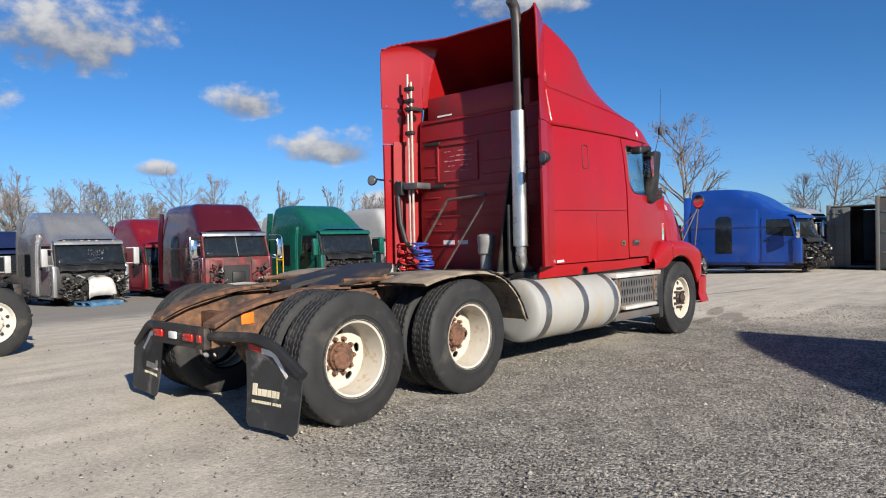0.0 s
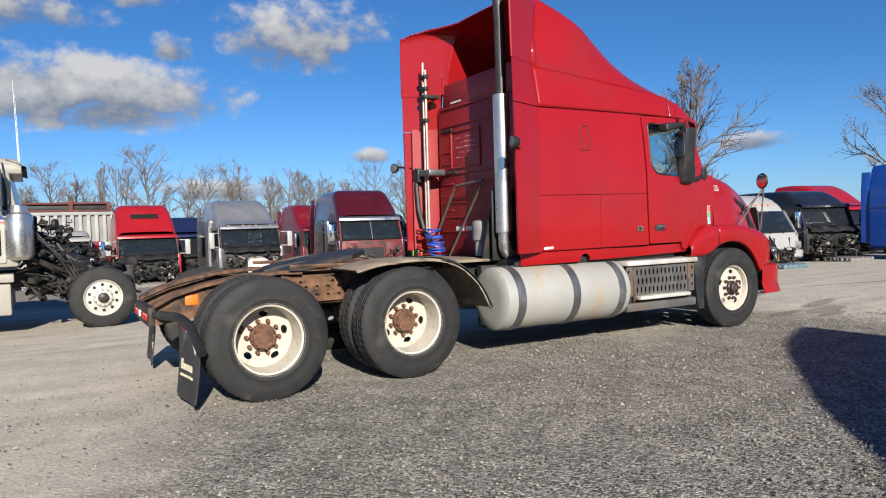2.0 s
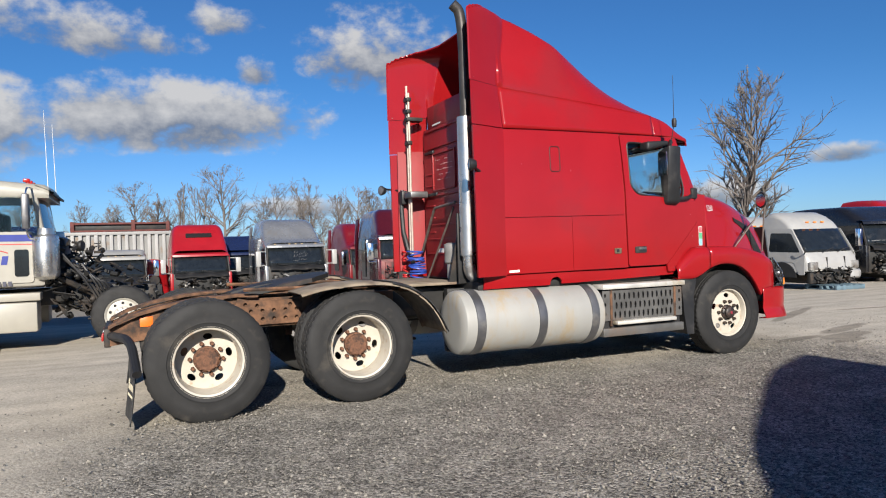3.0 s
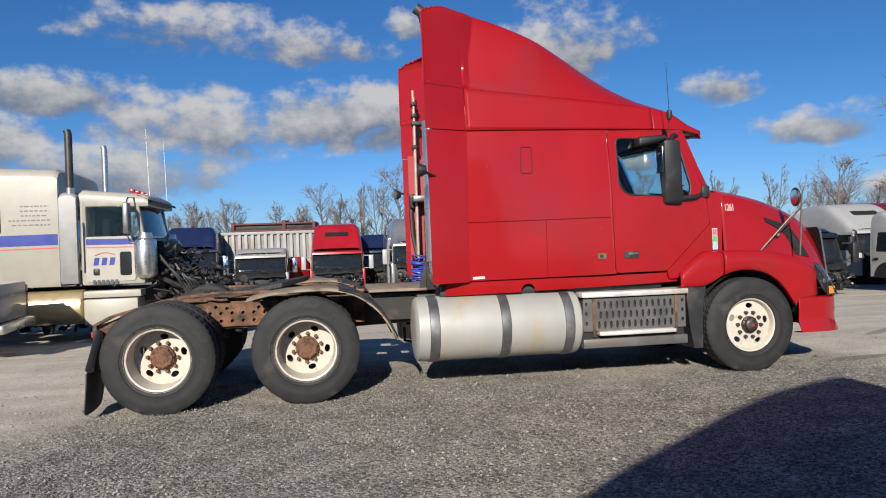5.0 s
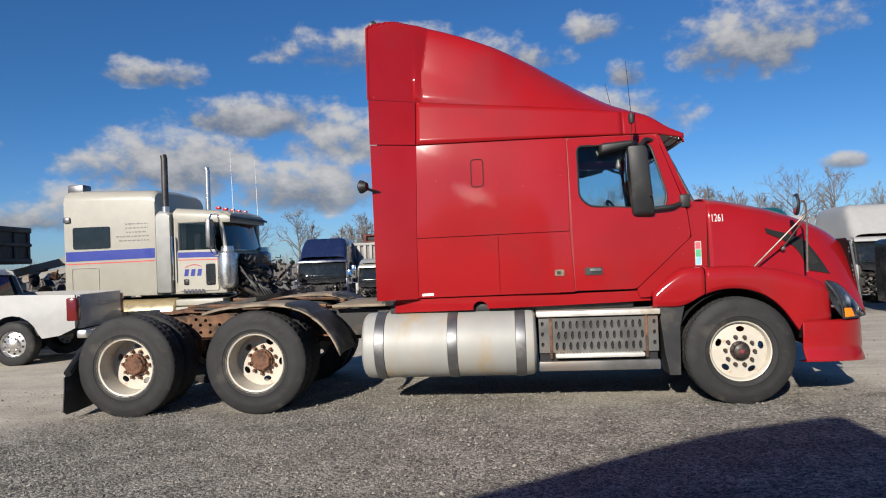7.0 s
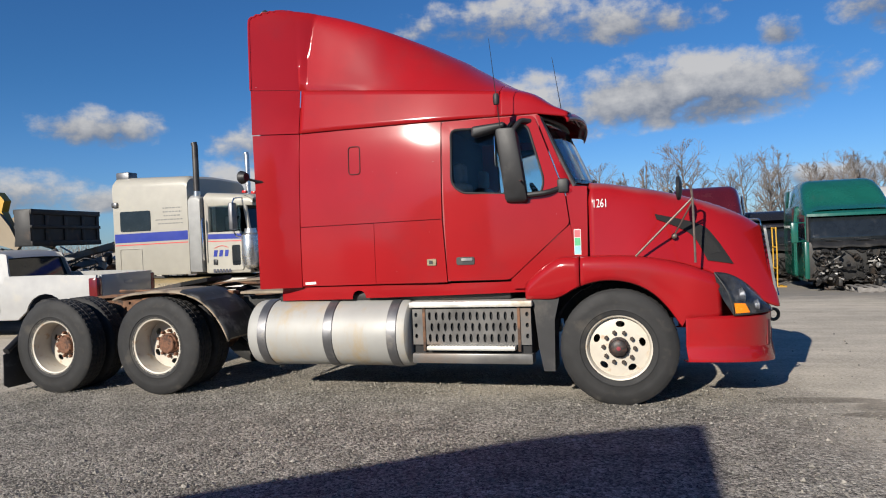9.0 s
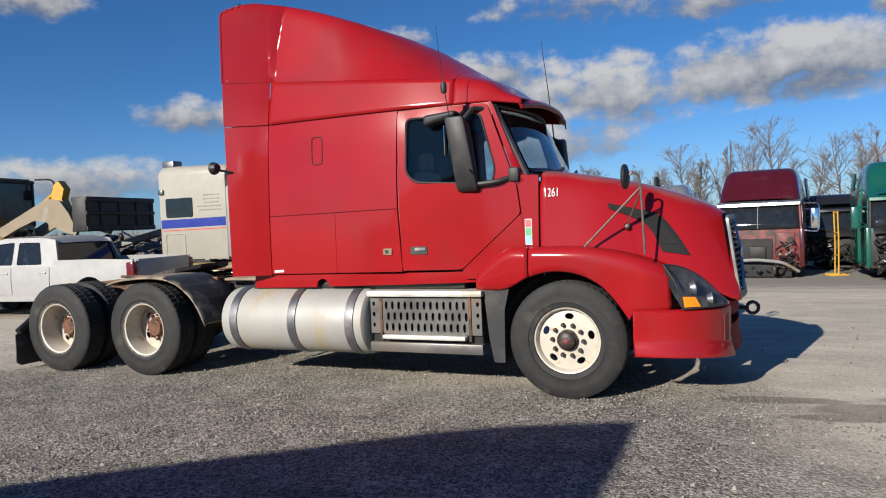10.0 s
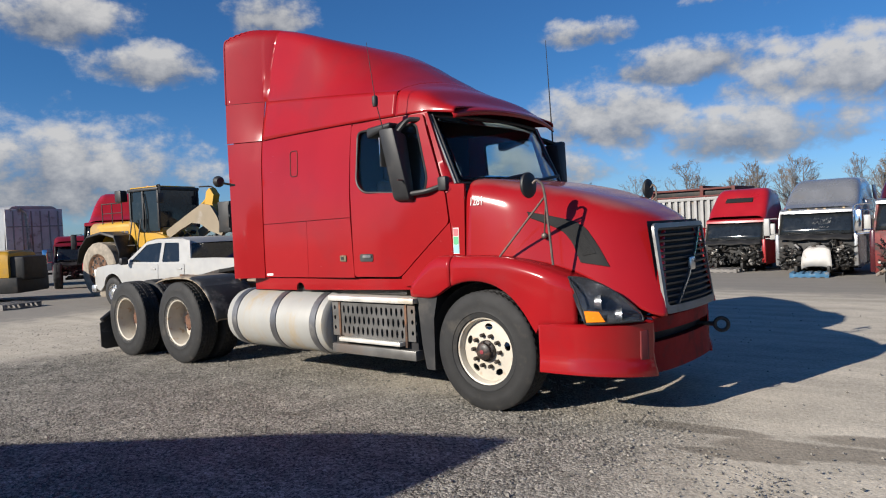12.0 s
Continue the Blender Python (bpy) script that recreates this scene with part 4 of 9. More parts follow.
g_out = round_loop([(-0.53, 1.51), (0.53, 1.51), (0.54, 0.80), (-0.54, 0.80)], 0.05)
g_in = round_loop([(-0.488, 1.472), (0.488, 1.472), (0.50, 0.862), (-0.50, 0.862)], 0.04)
bm = bmesh.new()
sheet(bm, g_out, on_grille, 0.022, [g_in])
grille = part("grille", bm, STEEL_FRAME, truck, "black slatted grille in a bright metal surround with a diagonal bar")
bm = bmesh.new()
skin(bm, [[grille_pt(-0.54 + 1.08 * k / 10, z, 0.045) for k in range(11)] for z in (1.53, 1.2, 0.80)], False)
part("grille_backing", bm, DARK_IN, grille)
for k in range(13):
    z = 0.885 + k * 0.048
    bm = bmesh.new()
    hw = 0.495 - 0.03 * (z - 0.85) / 0.65
    skin(bm, [[grille_pt(-hw + 2 * hw * i / 10, z + dz, d) for i in range(11)] for dz, d in ((-0.008, 0.012), (0.008, 0.004), (0.014, 0.02), (0.004, 0.04), (-0.008, 0.012))], False)
    part("grille_slat", bm, BLACK, grille)
bm = bmesh.new()
skin(bm, [[grille_pt(a - 0.012, z, -0.012), grille_pt(a + 0.012, z, -0.012), grille_pt(a + 0.012, z, 0.01), grille_pt(a - 0.012, z, 0.01)] for a, z in ((-0.36, 0.87), (-0.12, 1.06), (0.12, 1.26), (0.34, 1.46))], True, True, True)
part("grille_bar", bm, CHROME, grille, "bright diagonal bar")
bm = bmesh.new()
box(bm, 6.725, 6.76, -0.05, 0.05, 1.11, 1.22, 0.012)
part("badge", bm, CHROME_DULL, grille, "small blank grille badge")
# bonnet side vents, mirrors, number
for s in (-1, 1):
    upper = bend([(5.70, 1.655, 0), (5.92, 1.60, 0), (6.06, 1.56, 0), (6.15, 1.505, 0), (6.26, 1.35, 0), (6.355, 1.185, 0)], 3, 0.3)
    lower = bend([(5.715, 1.605, 0), (5.89, 1.53, 0), (5.99, 1.475, 0), (6.06, 1.39, 0), (6.105, 1.29, 0), (6.135, 1.225, 0)], 3, 0.3)
    bm = bmesh.new()
    skin(bm, [[hood_point(s, p.x + (q.x - p.x) * f, p.y + (q.y - p.y) * f, o) for f, o in ((0, 0.0), (0.0, 0.014), (0.08, 0.018), (0.35, 0.016), (0.65, 0.016), (0.92, 0.018), (1, 0.014), (1, 0.0))]
              for p, q in zip(upper, lower)], False)
    hv = part("bonnet_vent", bm, material("matt_black_vent", (0.006, 0.006, 0.006), 0.8, vary=0.3) if s < 0 else bpy.data.materials["matt_black_vent"], hood, "black mesh bonnet vent")
    n2 = len(upper) // 2
    bm = bmesh.new()
    skin(bm, [[hood_point(s, p.x + (q.x - p.x) * f, p.y + (q.y - p.y) * f, 0.021) for f in (0.22, 0.5, 0.78)] for p, q in list(zip(upper, lower))[n2:-1]], False)
    part("vent_mesh", bm, MESH_GREY, hv, "grey woven wire mesh")
    bm = bmesh.new()
    foot_a, foot_b, top = Vector((5.53, s * 1.04, 1.29)), Vector((6.02, s * 1.01, 1.22)), Vector((6.01, s * 1.06, 1.77))
    tube(bm, bend([foot_b, (6.01, s * 1.08, 1.85), (5.96, s * 1.11, 1.895), (5.93, s * 1.12, 1.865)], 6), 0.010, 8)
    tube(bm, [foot_a, top], 0.009, 8)
    tube(bm, [top + Vector((0, 0, -0.03)), (5.86, s * 0.86, 1.46)], 0.007, 8)
    hm = part("bonnet_mirror", bm, ROD, truck, "round bonnet mirror on thin worn rods")
    bm = bmesh.new()
    lathe(bm, [(0, -0.02), (0.05, -0.018), (0.085, -0.005), (0.09, 0.008), (0.085, 0.02), (0.0, 0.02)], 24, pose(5.905, s * 1.13, 1.855, 0, 0, 82))
    for v in bm.verts:
        v.co.z = 1.85 + (v.co.z - 1.85) * 1.15
    part("mirror_head", bm, BLACK, hm)
    bm = bmesh.new()
    lathe(bm, [(0, 0.021), (0.08, 0.0205), (0.08, 0.022), (0, 0.024)], 24, pose(5.905, s * 1.13, 1.855, 0, 0, 82))
    part("mirror_glass", bm, CHROME, hm)
    bm = bmesh.new()
    bmesh.ops.create_uvsphere(bm, u_segments=12, v_segments=8, radius=0.026, matrix=pose(5.86, s * 0.86, 1.45))
    part("rod_knob", bm, ROD, hm)
num = text_mesh("1261", 0.108, WHITE_MARK, "unit_number", hood, Matrix.Identity(4), 0.0, "white stencilled unit number")
for v in num.data.vertices:
    v.co = hood_point(-1, 5.235 + v.co.x * 0.62, 1.735 + v.co.y, 0.017)

# fenders
ARCH = [(4.60, 0.93), (4.80, 0.93), (4.90, 0.96), (5.04, 1.035), (5.25, 1.085), (5.48, 1.06), (5.66, 0.965), (5.78, 0.84), (5.86, 0.72), (5.90, 0.66)]
F_TOP = [(4.55, 1.07), (4.70, 1.20), (4.86, 1.295), (5.0, 1.30), (5.2, 1.30), (5.56, 1.285), (5.86, 1.225), (6.12, 1.135), (6.25, 1.07)]


def fender_ring(x, s):
    top = interp(x, F_TOP)
    low = interp(x, ARCH) if x < 5.90 else 0.745
    w = 1.10 + 0.02 * math.sin((x - 4.6) / 1.3 * math.pi) - 0.10 * max(0, (x - 5.95) / 0.3) ** 2
    inn = min(hood_side(max(x, 5.06), top - 0.02) if x > 5.06 else body_w(x, 1.3), w - 0.05)
    pts = [(w - 0.10, low + 0.015), (w - 0.02, low), (w, low + 0.012), (w + 0.004, low + 0.05)]
    for k in range(8):
        a = math.pi / 2 * k / 7
        r = min(0.10, (top - low) * 0.6)
        pts.append((w + 0.004 - 0.07 + 0.07 * math.cos(a), top - r + r * math.sin(a)))
    pts.append((inn - 0.01, top + 0.004))
    pts.append((inn - 0.04, top - 0.03))
    return [Vector((x, s * y, z)) for y, z in pts]


for s in (-1, 1):
    for nm, x0, x1, n in (("rear_fender", 4.56, 5.045, 12), ("front_fender", 5.055, 6.22, 32)):
        bm = bmesh.new()
        skin(bm, [fender_ring(x0 + (x1 - x0) * i / n, s) for i in range(n + 1)], False)
        ob = part(nm, bm, RED, truck, angle=55)
        md = ob.modifiers.new("thick", "SOLIDIFY")
        md.thickness = 0.012
    bm = bmesh.new()
    sheet(bm, [(4.62, 0.93), (4.86, 0.95), (4.81, 0.74), (4.80, 0.28), (4.70, 0.28), (4.66, 0.5)], lambda u, v, d: Vector((u, s * (1.08 - d), v)), 0.30)
    part("fender_flare", bm, BLACK, truck, "black rubber flare behind the front wheel")
    bm = bmesh.new()
    arch = [(5.36 + 0.60 * math.cos(a), 0.5 + 0.58 * math.sin(a)) for a in [math.pi * (0.05 + 0.9 * k / 16) for k in range(17)]]
    skin(bm, [[Vector((x, s * 1.06, z)) for x, z in arch], [Vector((x, s * 0.62, z)) for x, z in arch]], False)
    part("wheel_arch_liner", bm, DARK_IN, truck)

# headlights
def lamp_pt(s, u, v, d=0.0):
    """u: from the fender to the nose, v: from the bumper up."""
    b = Vector((6.305 + 0.335 * u, 1.055 - 0.29 * u ** 1.5, 0.772 + 0.005 * u))
    t = Vector((6.165 + 0.43 * u, 1.035 - 0.32 * u ** 1.1, 1.13 - 0.295 * u ** 2.0))
    p = b.lerp(t, v)
    p += Vector((0.035, 0.03, 0)) * math.sin(math.pi * v) * (1 - 0.6 * u)
    p -= Vector((d * 0.8, d * 0.6, 0))
    return Vector((p.x, s * p.y, p.z))


for s in (-1, 1):
    bm = bmesh.new()
    skin(bm, [[lamp_pt(s, u / 14, v / 8, 0.08 * math.sin(math.pi * min(1, max(0, v / 8)))) for u in range(15)] for v in range(9)], False)
    hl = part("headlight", bm, material("headlight_housing", (0.035, 0.037, 0.042), 0.3, metal=0.3, vary=0.6, scale=9) if s < 0 else bpy.data.materials["headlight_housing"], truck, "swept clear headlight with an amber corner")
    bm = bmesh.new()
    skin(bm, [[lamp_pt(s, u / 14, v / 8, -0.004) for u in range(15)] for v in range(9)], False)
    part("lens", bm, LENS, hl).visible_shadow = False
    for (u, v, r) in ((0.42, 0.50, 0.055), (0.72, 0.26, 0.045)):
        bm = bmesh.new()
        c = lamp_pt(s, u, v, 0.05)
        lathe(bm, [(0.0, 0.05), (r * 0.6, 0.035), (r, 0.0), (r * 1.05, 0.0), (r * 0.7, 0.05)], 18, Matrix.Translation(c) @ pose(0, 0, 0, 0, 0, 90 + s * -30 + 0))
        part("reflector", bm, material("bright_reflector", (0.30, 0.31, 0.33), 0.3, metal=0.8) if "bright_reflector" not in bpy.data.materials else bpy.data.materials["bright_reflector"], hl)
    bm = bmesh.new()
    skin(bm, [[lamp_pt(s, u / 8 * 0.36 * (1 - 0.25 * v / 5) + 0.03, v / 5 * 0.24 + 0.04, -0.007) for u in range(9)] for v in range(6)], False)
    part("turn_signal", bm, AMBER, hl, "amber turn signal lens")
    bm = bmesh.new()
    edge = [lamp_pt(s, u / 10, 0) for u in range(11)] + [lamp_pt(s, 1, v / 4) for v in range(5)] + [lamp_pt(s, 1 - u / 10, 1) for u in range(11)] + [lamp_pt(s, 0, 1 - v / 6) for v in range(7)]
    tube(bm, edge, 0.007, 5, False)
    part("lamp_seal", bm, BLACK, hl)

# bumper
B_PLAN = [(5.92, 1.105), (6.1, 1.105), (6.28, 1.075), (6.44, 0.98), (6.56, 0.84), (6.64, 0.66), (6.70, 0.40), (6.72, 0.0)]


def bumper_line(n=40):
    pts = [Vector((x, -y)) for x, y in B_PLAN] + [Vector((x, y)) for x, y in reversed(B_PLAN[:-1])]
    ln = even([(p.x, p.y) for p in bend([(p.x, p.y, 0) for p in pts], 4, 0.5)], 181)
    return [Vector(p) for p in ln]


def bumper_part(name, lo, hi, prof, mat, label=""):
    line = [p for p in bumper_line() if lo <= p.y <= hi]
    bm = bmesh.new()
    rings = []
    for p in line:
        f = max(0.0, min(1.0, (abs(p.y) - 0.62) / 0.4))
        out = Vector((1.0 - 0.6 * f, 0.25 * p.y * (1 - f) + math.copysign(0.9, p.y) * f)).normalized()
        drop = 0.06 * max(0.0, min(1.0, (1.1 - abs(p.y)) / 0.5))
        rings.append([Vector((p.x + out.x * o, p.y + out.y * o, z - (drop * min(1.0, (0.55 - z) / 0.12) if z < 0.55 else 0.0))) for o, z in prof])
    skin(bm, rings, False)
    ob = part(name, bm, mat, truck, label, angle=40)
    md = ob.modifiers.new("thick", "SOLIDIFY")
    md.thickness, md.offset = 0.012, -1
    return ob


BUMPER_RED = material("dull_bumper_red", (0.20, 0.009, 0.010), 0.6, vary=0.12, scale=4, dirt=(0.10, 0.02, 0.02), dirt_amount=0.35, dirt_scale=6, spec=0.1)
CORNER = [(-0.10, 0.765), (-0.02, 0.762), (0.0, 0.745), (0.0, 0.60), (-0.006, 0.52), (0.004, 0.47), (0.028, 0.405), (0.026, 0.385), (-0.06, 0.38)]
bumper_part("bumper_corner", -1.2, -0.585, CORNER, RED)
bumper_part("bumper_corner", 0.585, 1.2, CORNER, RED)
bumper_part("bumper_upper", -0.60, 0.60, [(-0.10, 0.79), (-0.018, 0.785), (-0.004, 0.77), (-0.004, 0.665), (-0.06, 0.66)], BUMPER_RED)
bumper_part("bumper_lower", -0.60, 0.60, [(-0.06, 0.59), (-0.004, 0.585), (-0.006, 0.50), (0.016, 0.41), (-0.06, 0.40)], BUMPER_RED)
bumper_part("bumper_opening", -0.70, 0.70, [(-0.07, 0.69), (-0.08, 0.56)], DARK_IN, "dark intake slot")
for s in (-1, 1):
    bumper_part("fog_lamp_blank", min(s * 0.655, s * 0.76), max(s * 0.655, s * 0.76), [(-0.002, 0.70), (0.003, 0.68), (0.003, 0.50), (-0.004, 0.48)], material("dull_dark_red", (0.16, 0.02, 0.02), 0.7) if s < 0 else bpy.data.materials["dull_dark_red"], "faded corner blanking plate")
bm = bmesh.new()
hk = pose(6.83, 0.42, 0.60, 90, 0, 20)
tube(bm, [hk @ Vector((0.055 * math.cos(a), 0.055 * math.sin(a), 0)) for a in [2 * math.pi * k / 20 for k in range(21)]], 0.017, 8, False)
tube(bm, [(6.60, 0.42, 0.60), (6.78, 0.42, 0.60)], 0.02, 8)
part("tow_eye", bm, BLACK_METAL, truck, "black steel tow ring")

# wheels
def tread(seg_mod):
    def fn(i, k):
        return -0.007 if (k in seg_mod and i % 3 == 0) else 0.0
    return fn


def tyre_mesh(w, r):
    bm = bmesh.new()
    h = w / 2
    prof = [(0.286, -h + 0.03), (0.292, -h + 0.012), (0.33, -h + 0.004), (0.335, -h - 0.002), (0.345, -h + 0.002), (0.40, -h - 0.004), (0.44, -h), (r - 0.04, -h + 0.012), (r - 0.015, -h + 0.02), (r - 0.004, -h + 0.032)]
    tr = []
    ribs = 5
    a0, a1 = -h + 0.034, h - 0.034
    for k in range(ribs):
        p0 = a0 + (a1 - a0) * k / ribs
        p1 = a0 + (a1 - a0) * (k + 1) / ribs
        g = 0.006
        tr += [(r - 0.012, p0), (r, p0 + g), (r, p1 - g), (r - 0.012, p1)]
    n0 = len(prof)
    mark = set()
    for k in range(ribs):
        if k in (0, 1, 3, 4):
            mark |= {n0 + 4 * k + 1, n0 + 4 * k + 2}
    prof = prof + tr + [(rr, -hh) for rr, hh in reversed(prof)]
    lathe(bm, prof, 156, fn=tread(mark))
    return bm


def disc_plate(r_out, r_in, y, thick, hole_r, n_hole, hole_size, cone=0.0):
    bm = bmesh.new()
    outl = [(r_out * math.cos(2 * math.pi * k / 40), r_out * math.sin(2 * math.pi * k / 40)) for k in range(40)]
    holes = [oval(hole_r * math.cos(a), hole_r * math.sin(a), hole_size * 0.8, hole_size * 1.15, 14, a) for a in [2 * math.pi * (k + 0.3) / n_hole for k in range(n_hole)]]
    sheet(bm, outl, lambda u, v, d: Vector((u, y + d + cone * max(0.0, 1 - math.hypot(u, v) / r_out) ** 0.7, v)), thick, holes, 0.09)
    return bm


def nuts(bm, r, y0, y1, n, size=0.017):
    for k in range(n):
        a = 2 * math.pi * k / n + 0.1
        lathe(bm, [(0, y0), (size * 0.7, y0), (size, y0 + (y1 - y0) * 0.3), (size, y1), (0, y1)], 6, pose(r * math.cos(a), 0, r * math.sin(a)))


def ring_of_nuts(parent, r, y0, y1, n, size, mat):
    one = None
    for k in range(n):
        a = 2 * math.pi * k / n + 0.1
        m = pose(r * math.cos(a), 0, r * math.sin(a))
        if one is None:
            bm = bmesh.new()
            lathe(bm, [(0, y0), (size * 0.7, y0), (size, y0 + (y1 - y0) * 0.3), (size, y1), (0, y1)], 6)
            one = part("wheel_nut", bm, mat, parent, matrix=m)
        else:
            again(one, parent, m)


def barrel(y_lip, y_disc, y_in):
    return [(0.262, y_disc + 0.01), (0.258, y_disc), (0.262, (y_disc + y_lip) / 2), (0.275, y_lip + 0.012), (0.29, y_lip + 0.006), (0.302, y_lip), (0.304, y_lip + 0.01), (0.29, y_lip + 0.03), (0.27, y_in)]


def make_wheel(kind):
    """Outer side towards -y, centre of the tyre at the origin."""
    t = part("wheel", tyre_mesh(0.275, 0.515 if kind != "steer" else 0.51), RUBBER, truck, "worn black truck tyre on a cream steel rim")
    bm = bmesh.new()
    if kind == "drive":
        lathe(bm, barrel(-0.128, 0.105, 0.13), 48)
        rim = part("rim", bm, RIM, t, "cream painted steel rim, deep dished")
        part("rim_disc", disc_plate(0.262, 0.0, 0.10, 0.012, 0.195, 5, 0.034), RIM, rim)
        bm = bmesh.new()
        lathe(bm, [(0.112, 0.10), (0.112, 0.055), (0.10, 0.045), (0.095, 0.025), (0.085, 0.018), (0.04, 0.02), (0.0, 0.016)], 24)
        nuts(bm, 0.092, 0.012, 0.04, 8, 0.013)
        part("hub", bm, RUST_LIGHT, rim, "rusted axle hub")
        ring_of_nuts(rim, 0.138, 0.055, 0.10, 10, 0.019, RUST_LIGHT)
    elif kind == "inner":
        lathe(bm, barrel(-0.125, -0.05, 0.12), 32)
        part("rim", bm, RIM, t)
    else:
        lathe(bm, barrel(-0.118, -0.03, 0.12), 40)
        rim = part("rim", bm, RIM, t, "cream painted steel rim, bulging outwards")
        part("rim_disc", disc_plate(0.266, 0.0, -0.05, 0.012, 0.205, 5, 0.034, cone=-0.035), RIM, rim)
        bm = bmesh.new()
        lathe(bm, [(0.092, -0.07), (0.09, -0.10), (0.072, -0.112), (0.07, -0.14), (0.055, -0.15), (0.03, -0.155), (0.0, -0.155)], 24)
        nuts(bm, 0.08, -0.12, -0.10, 8, 0.009)
        part("hub", bm, HUB_DARK, rim, "dark greasy hub with a red centre")
        bm = bmesh.new()
        lathe(bm, [(0.019, -0.15), (0.018, -0.158), (0.0, -0.16)], 20)
        part("hub_cap", bm, DULL_RED, rim, "small red hub cap centre")
        ring_of_nuts(rim, 0.135, -0.115, -0.07, 10, 0.019, BLACK_METAL)
    return t


R = 0.5
first = {}
for kind, spots in (("drive", [(-0.685, -1.12), (0.66, -1.10), (-0.685, 1.12), (0.66, 1.10)]),
                    ("inner", [(-0.685, -0.79), (0.66, -0.775), (-0.685, 0.79), (0.66, 0.775)]),
                    ("steer", [(5.36, -0.965), (5.36, 0.965)])):
    for k, (x, y) in enumerate(spots):
        m = pose(x, y, R + (0.008 if 0 < x < 1 else -0.006), 0, random.Random(k * 7 + len(kind)).uniform(0, 360), 0 if y < 0 else 180)
        if kind not in first:
            first[kind] = make_wheel(kind)
            first[kind].matrix_basis = m
        else:
            again(first[kind], truck, m)

# chassis
for s in (-1, 1):
    prof = [(0, -0.14), (0, 0.14), (0.085, 0.14), (0.085, 0.13), (0.01, 0.13), (0.01, -0.13), (0.085, -0.13), (0.085, -0.14)]
    def rail(x0, x1, zc, mt, nm):
        b = bmesh.new()
        skin(b, [[Vector((x, s * (0.47 - y), zc + z)) for y, z in prof] for x in (x0, x1)], True, True, True)
        return part(nm, b, mt, truck)
    rail(-0.75, 1.25, 0.815, RUST, "frame_rail")
    b = bmesh.new()
    skin(b, [[Vector((x, s * (0.47 - y), (lo if z < 0 else hi) + (0.01 if abs(z) < 0.135 else 0.0) * (1 if z < 0 else -1))) for y, z in prof] for x, lo, hi in ((-1.45, 0.60, 0.75), (-1.2, 0.63, 0.85), (-0.752, 0.675, 0.955))], True, True, True)
    part("frame_end", b, RUST, truck, "rusty tapered frame end")
    rail(1.25, 5.9, 0.82, BLACK_METAL, "frame_rail")
    bm = bmesh.new()
    spots = [(u, v) for u in (-0.33, -0.22, -0.11, 0.0, 0.11, 0.22, 0.33) for v in (0.755, 0.835)] + [(-0.27, 0.90), (-0.16, 0.885), (0.16, 0.885), (0.27, 0.90)]
    sheet(bm, [(-0.42, 0.70), (0.42, 0.70), (0.40, 0.80), (0.34, 0.965), (0.18, 0.93), (-0.18, 0.93), (-0.34, 0.965), (-0.40, 0.80)], lambda u, v, d: Vector((u, s * (0.515 - d), v)), 0.025, [oval(x, z, 0.02, 0.02, 8) for x, z in spots])
    for x in (-0.34, 0.34):
        sheet(bm, [(x - 0.05, 0.70), (x + 0.05, 0.70), (x + 0.035, 0.46), (x - 0.035, 0.46)], lambda u, v, d: Vector((u, s * (0.53 - d), v)), 0.05)
    for x in (-0.66, 0.66):
        sheet(bm, [(x - 0.30, 0.57), (x + 0.30, 0.57), (x + 0.12, 0.66), (x - 0.12, 0.66)], lambda u, v, d: Vector((u, s * (0.56 - d), v)), 0.09)
    part("suspension_bracket", bm, RUST, truck, "rusty suspension bracket")
    bm = bmesh.new()
    # approach ramp on the frame end
    skin(bm, [[Vector((x, s * 0.36, z)), Vector((x, s * 0.54, z)), Vector((x, s * 0.54, z - 0.03)), Vector((x, s * 0.36, z - 0.03))] for x, z in ((-1.46, 0.785), (-1.30, 0.865), (-1.05, 0.935), (-0.75, 0.985), (-0.35, 1.01), (-0.15, 1.0))], True, True, True)
    part("approach_ramp", bm, RUST, truck, "rusty brown loading ramp on the frame end")
    bm = bmesh.new()
    box(bm, -1.20, -1.09, s * 0.476 - 0.004, s * 0.476 + 0.004, 0.755, 0.845, 0.003)
    part("side_reflector", bm, material("orange_reflector", (0.85, 0.16, 0.02), 0.4) if s < 0 else bpy.data.materials["orange_reflector"], truck, "orange side reflector")
for x in (-0.66, 0.66):
    bm = bmesh.new()
    tube(bm, [(x, -0.95, 0.5), (x, 0.95, 0.5)], 0.075, 12)
    bmesh.ops.create_uvsphere(bm, u_segments=20, v_segments=12, radius=0.24, matrix=pose(x - 0.04, 0, 0.52))
    part("drive_axle", bm, RUST, truck, "rusty drive axle")
bm = bmesh.new()
tube(bm, [(5.36, -0.9, 0.42), (5.36, 0.9, 0.42)], 0.06, 10)
tube(bm, [(0.7, 0, 0.62), (4.6, 0, 0.75)], 0.06, 12)
part("front_axle", bm, BLACK_METAL, truck)
for x in (-1.0, -0.1, 0.2, 1.2, 1.7, 2.6, 3.6, 4.6):
    bm = bmesh.new()
    box(bm, x - 0.05, x + 0.05, -0.46, 0.46, 0.66 if x < -0.9 else 0.74, 0.80 if x < -0.9 else 0.92, 0.01)
    part("cross_member", bm, RUST, truck)
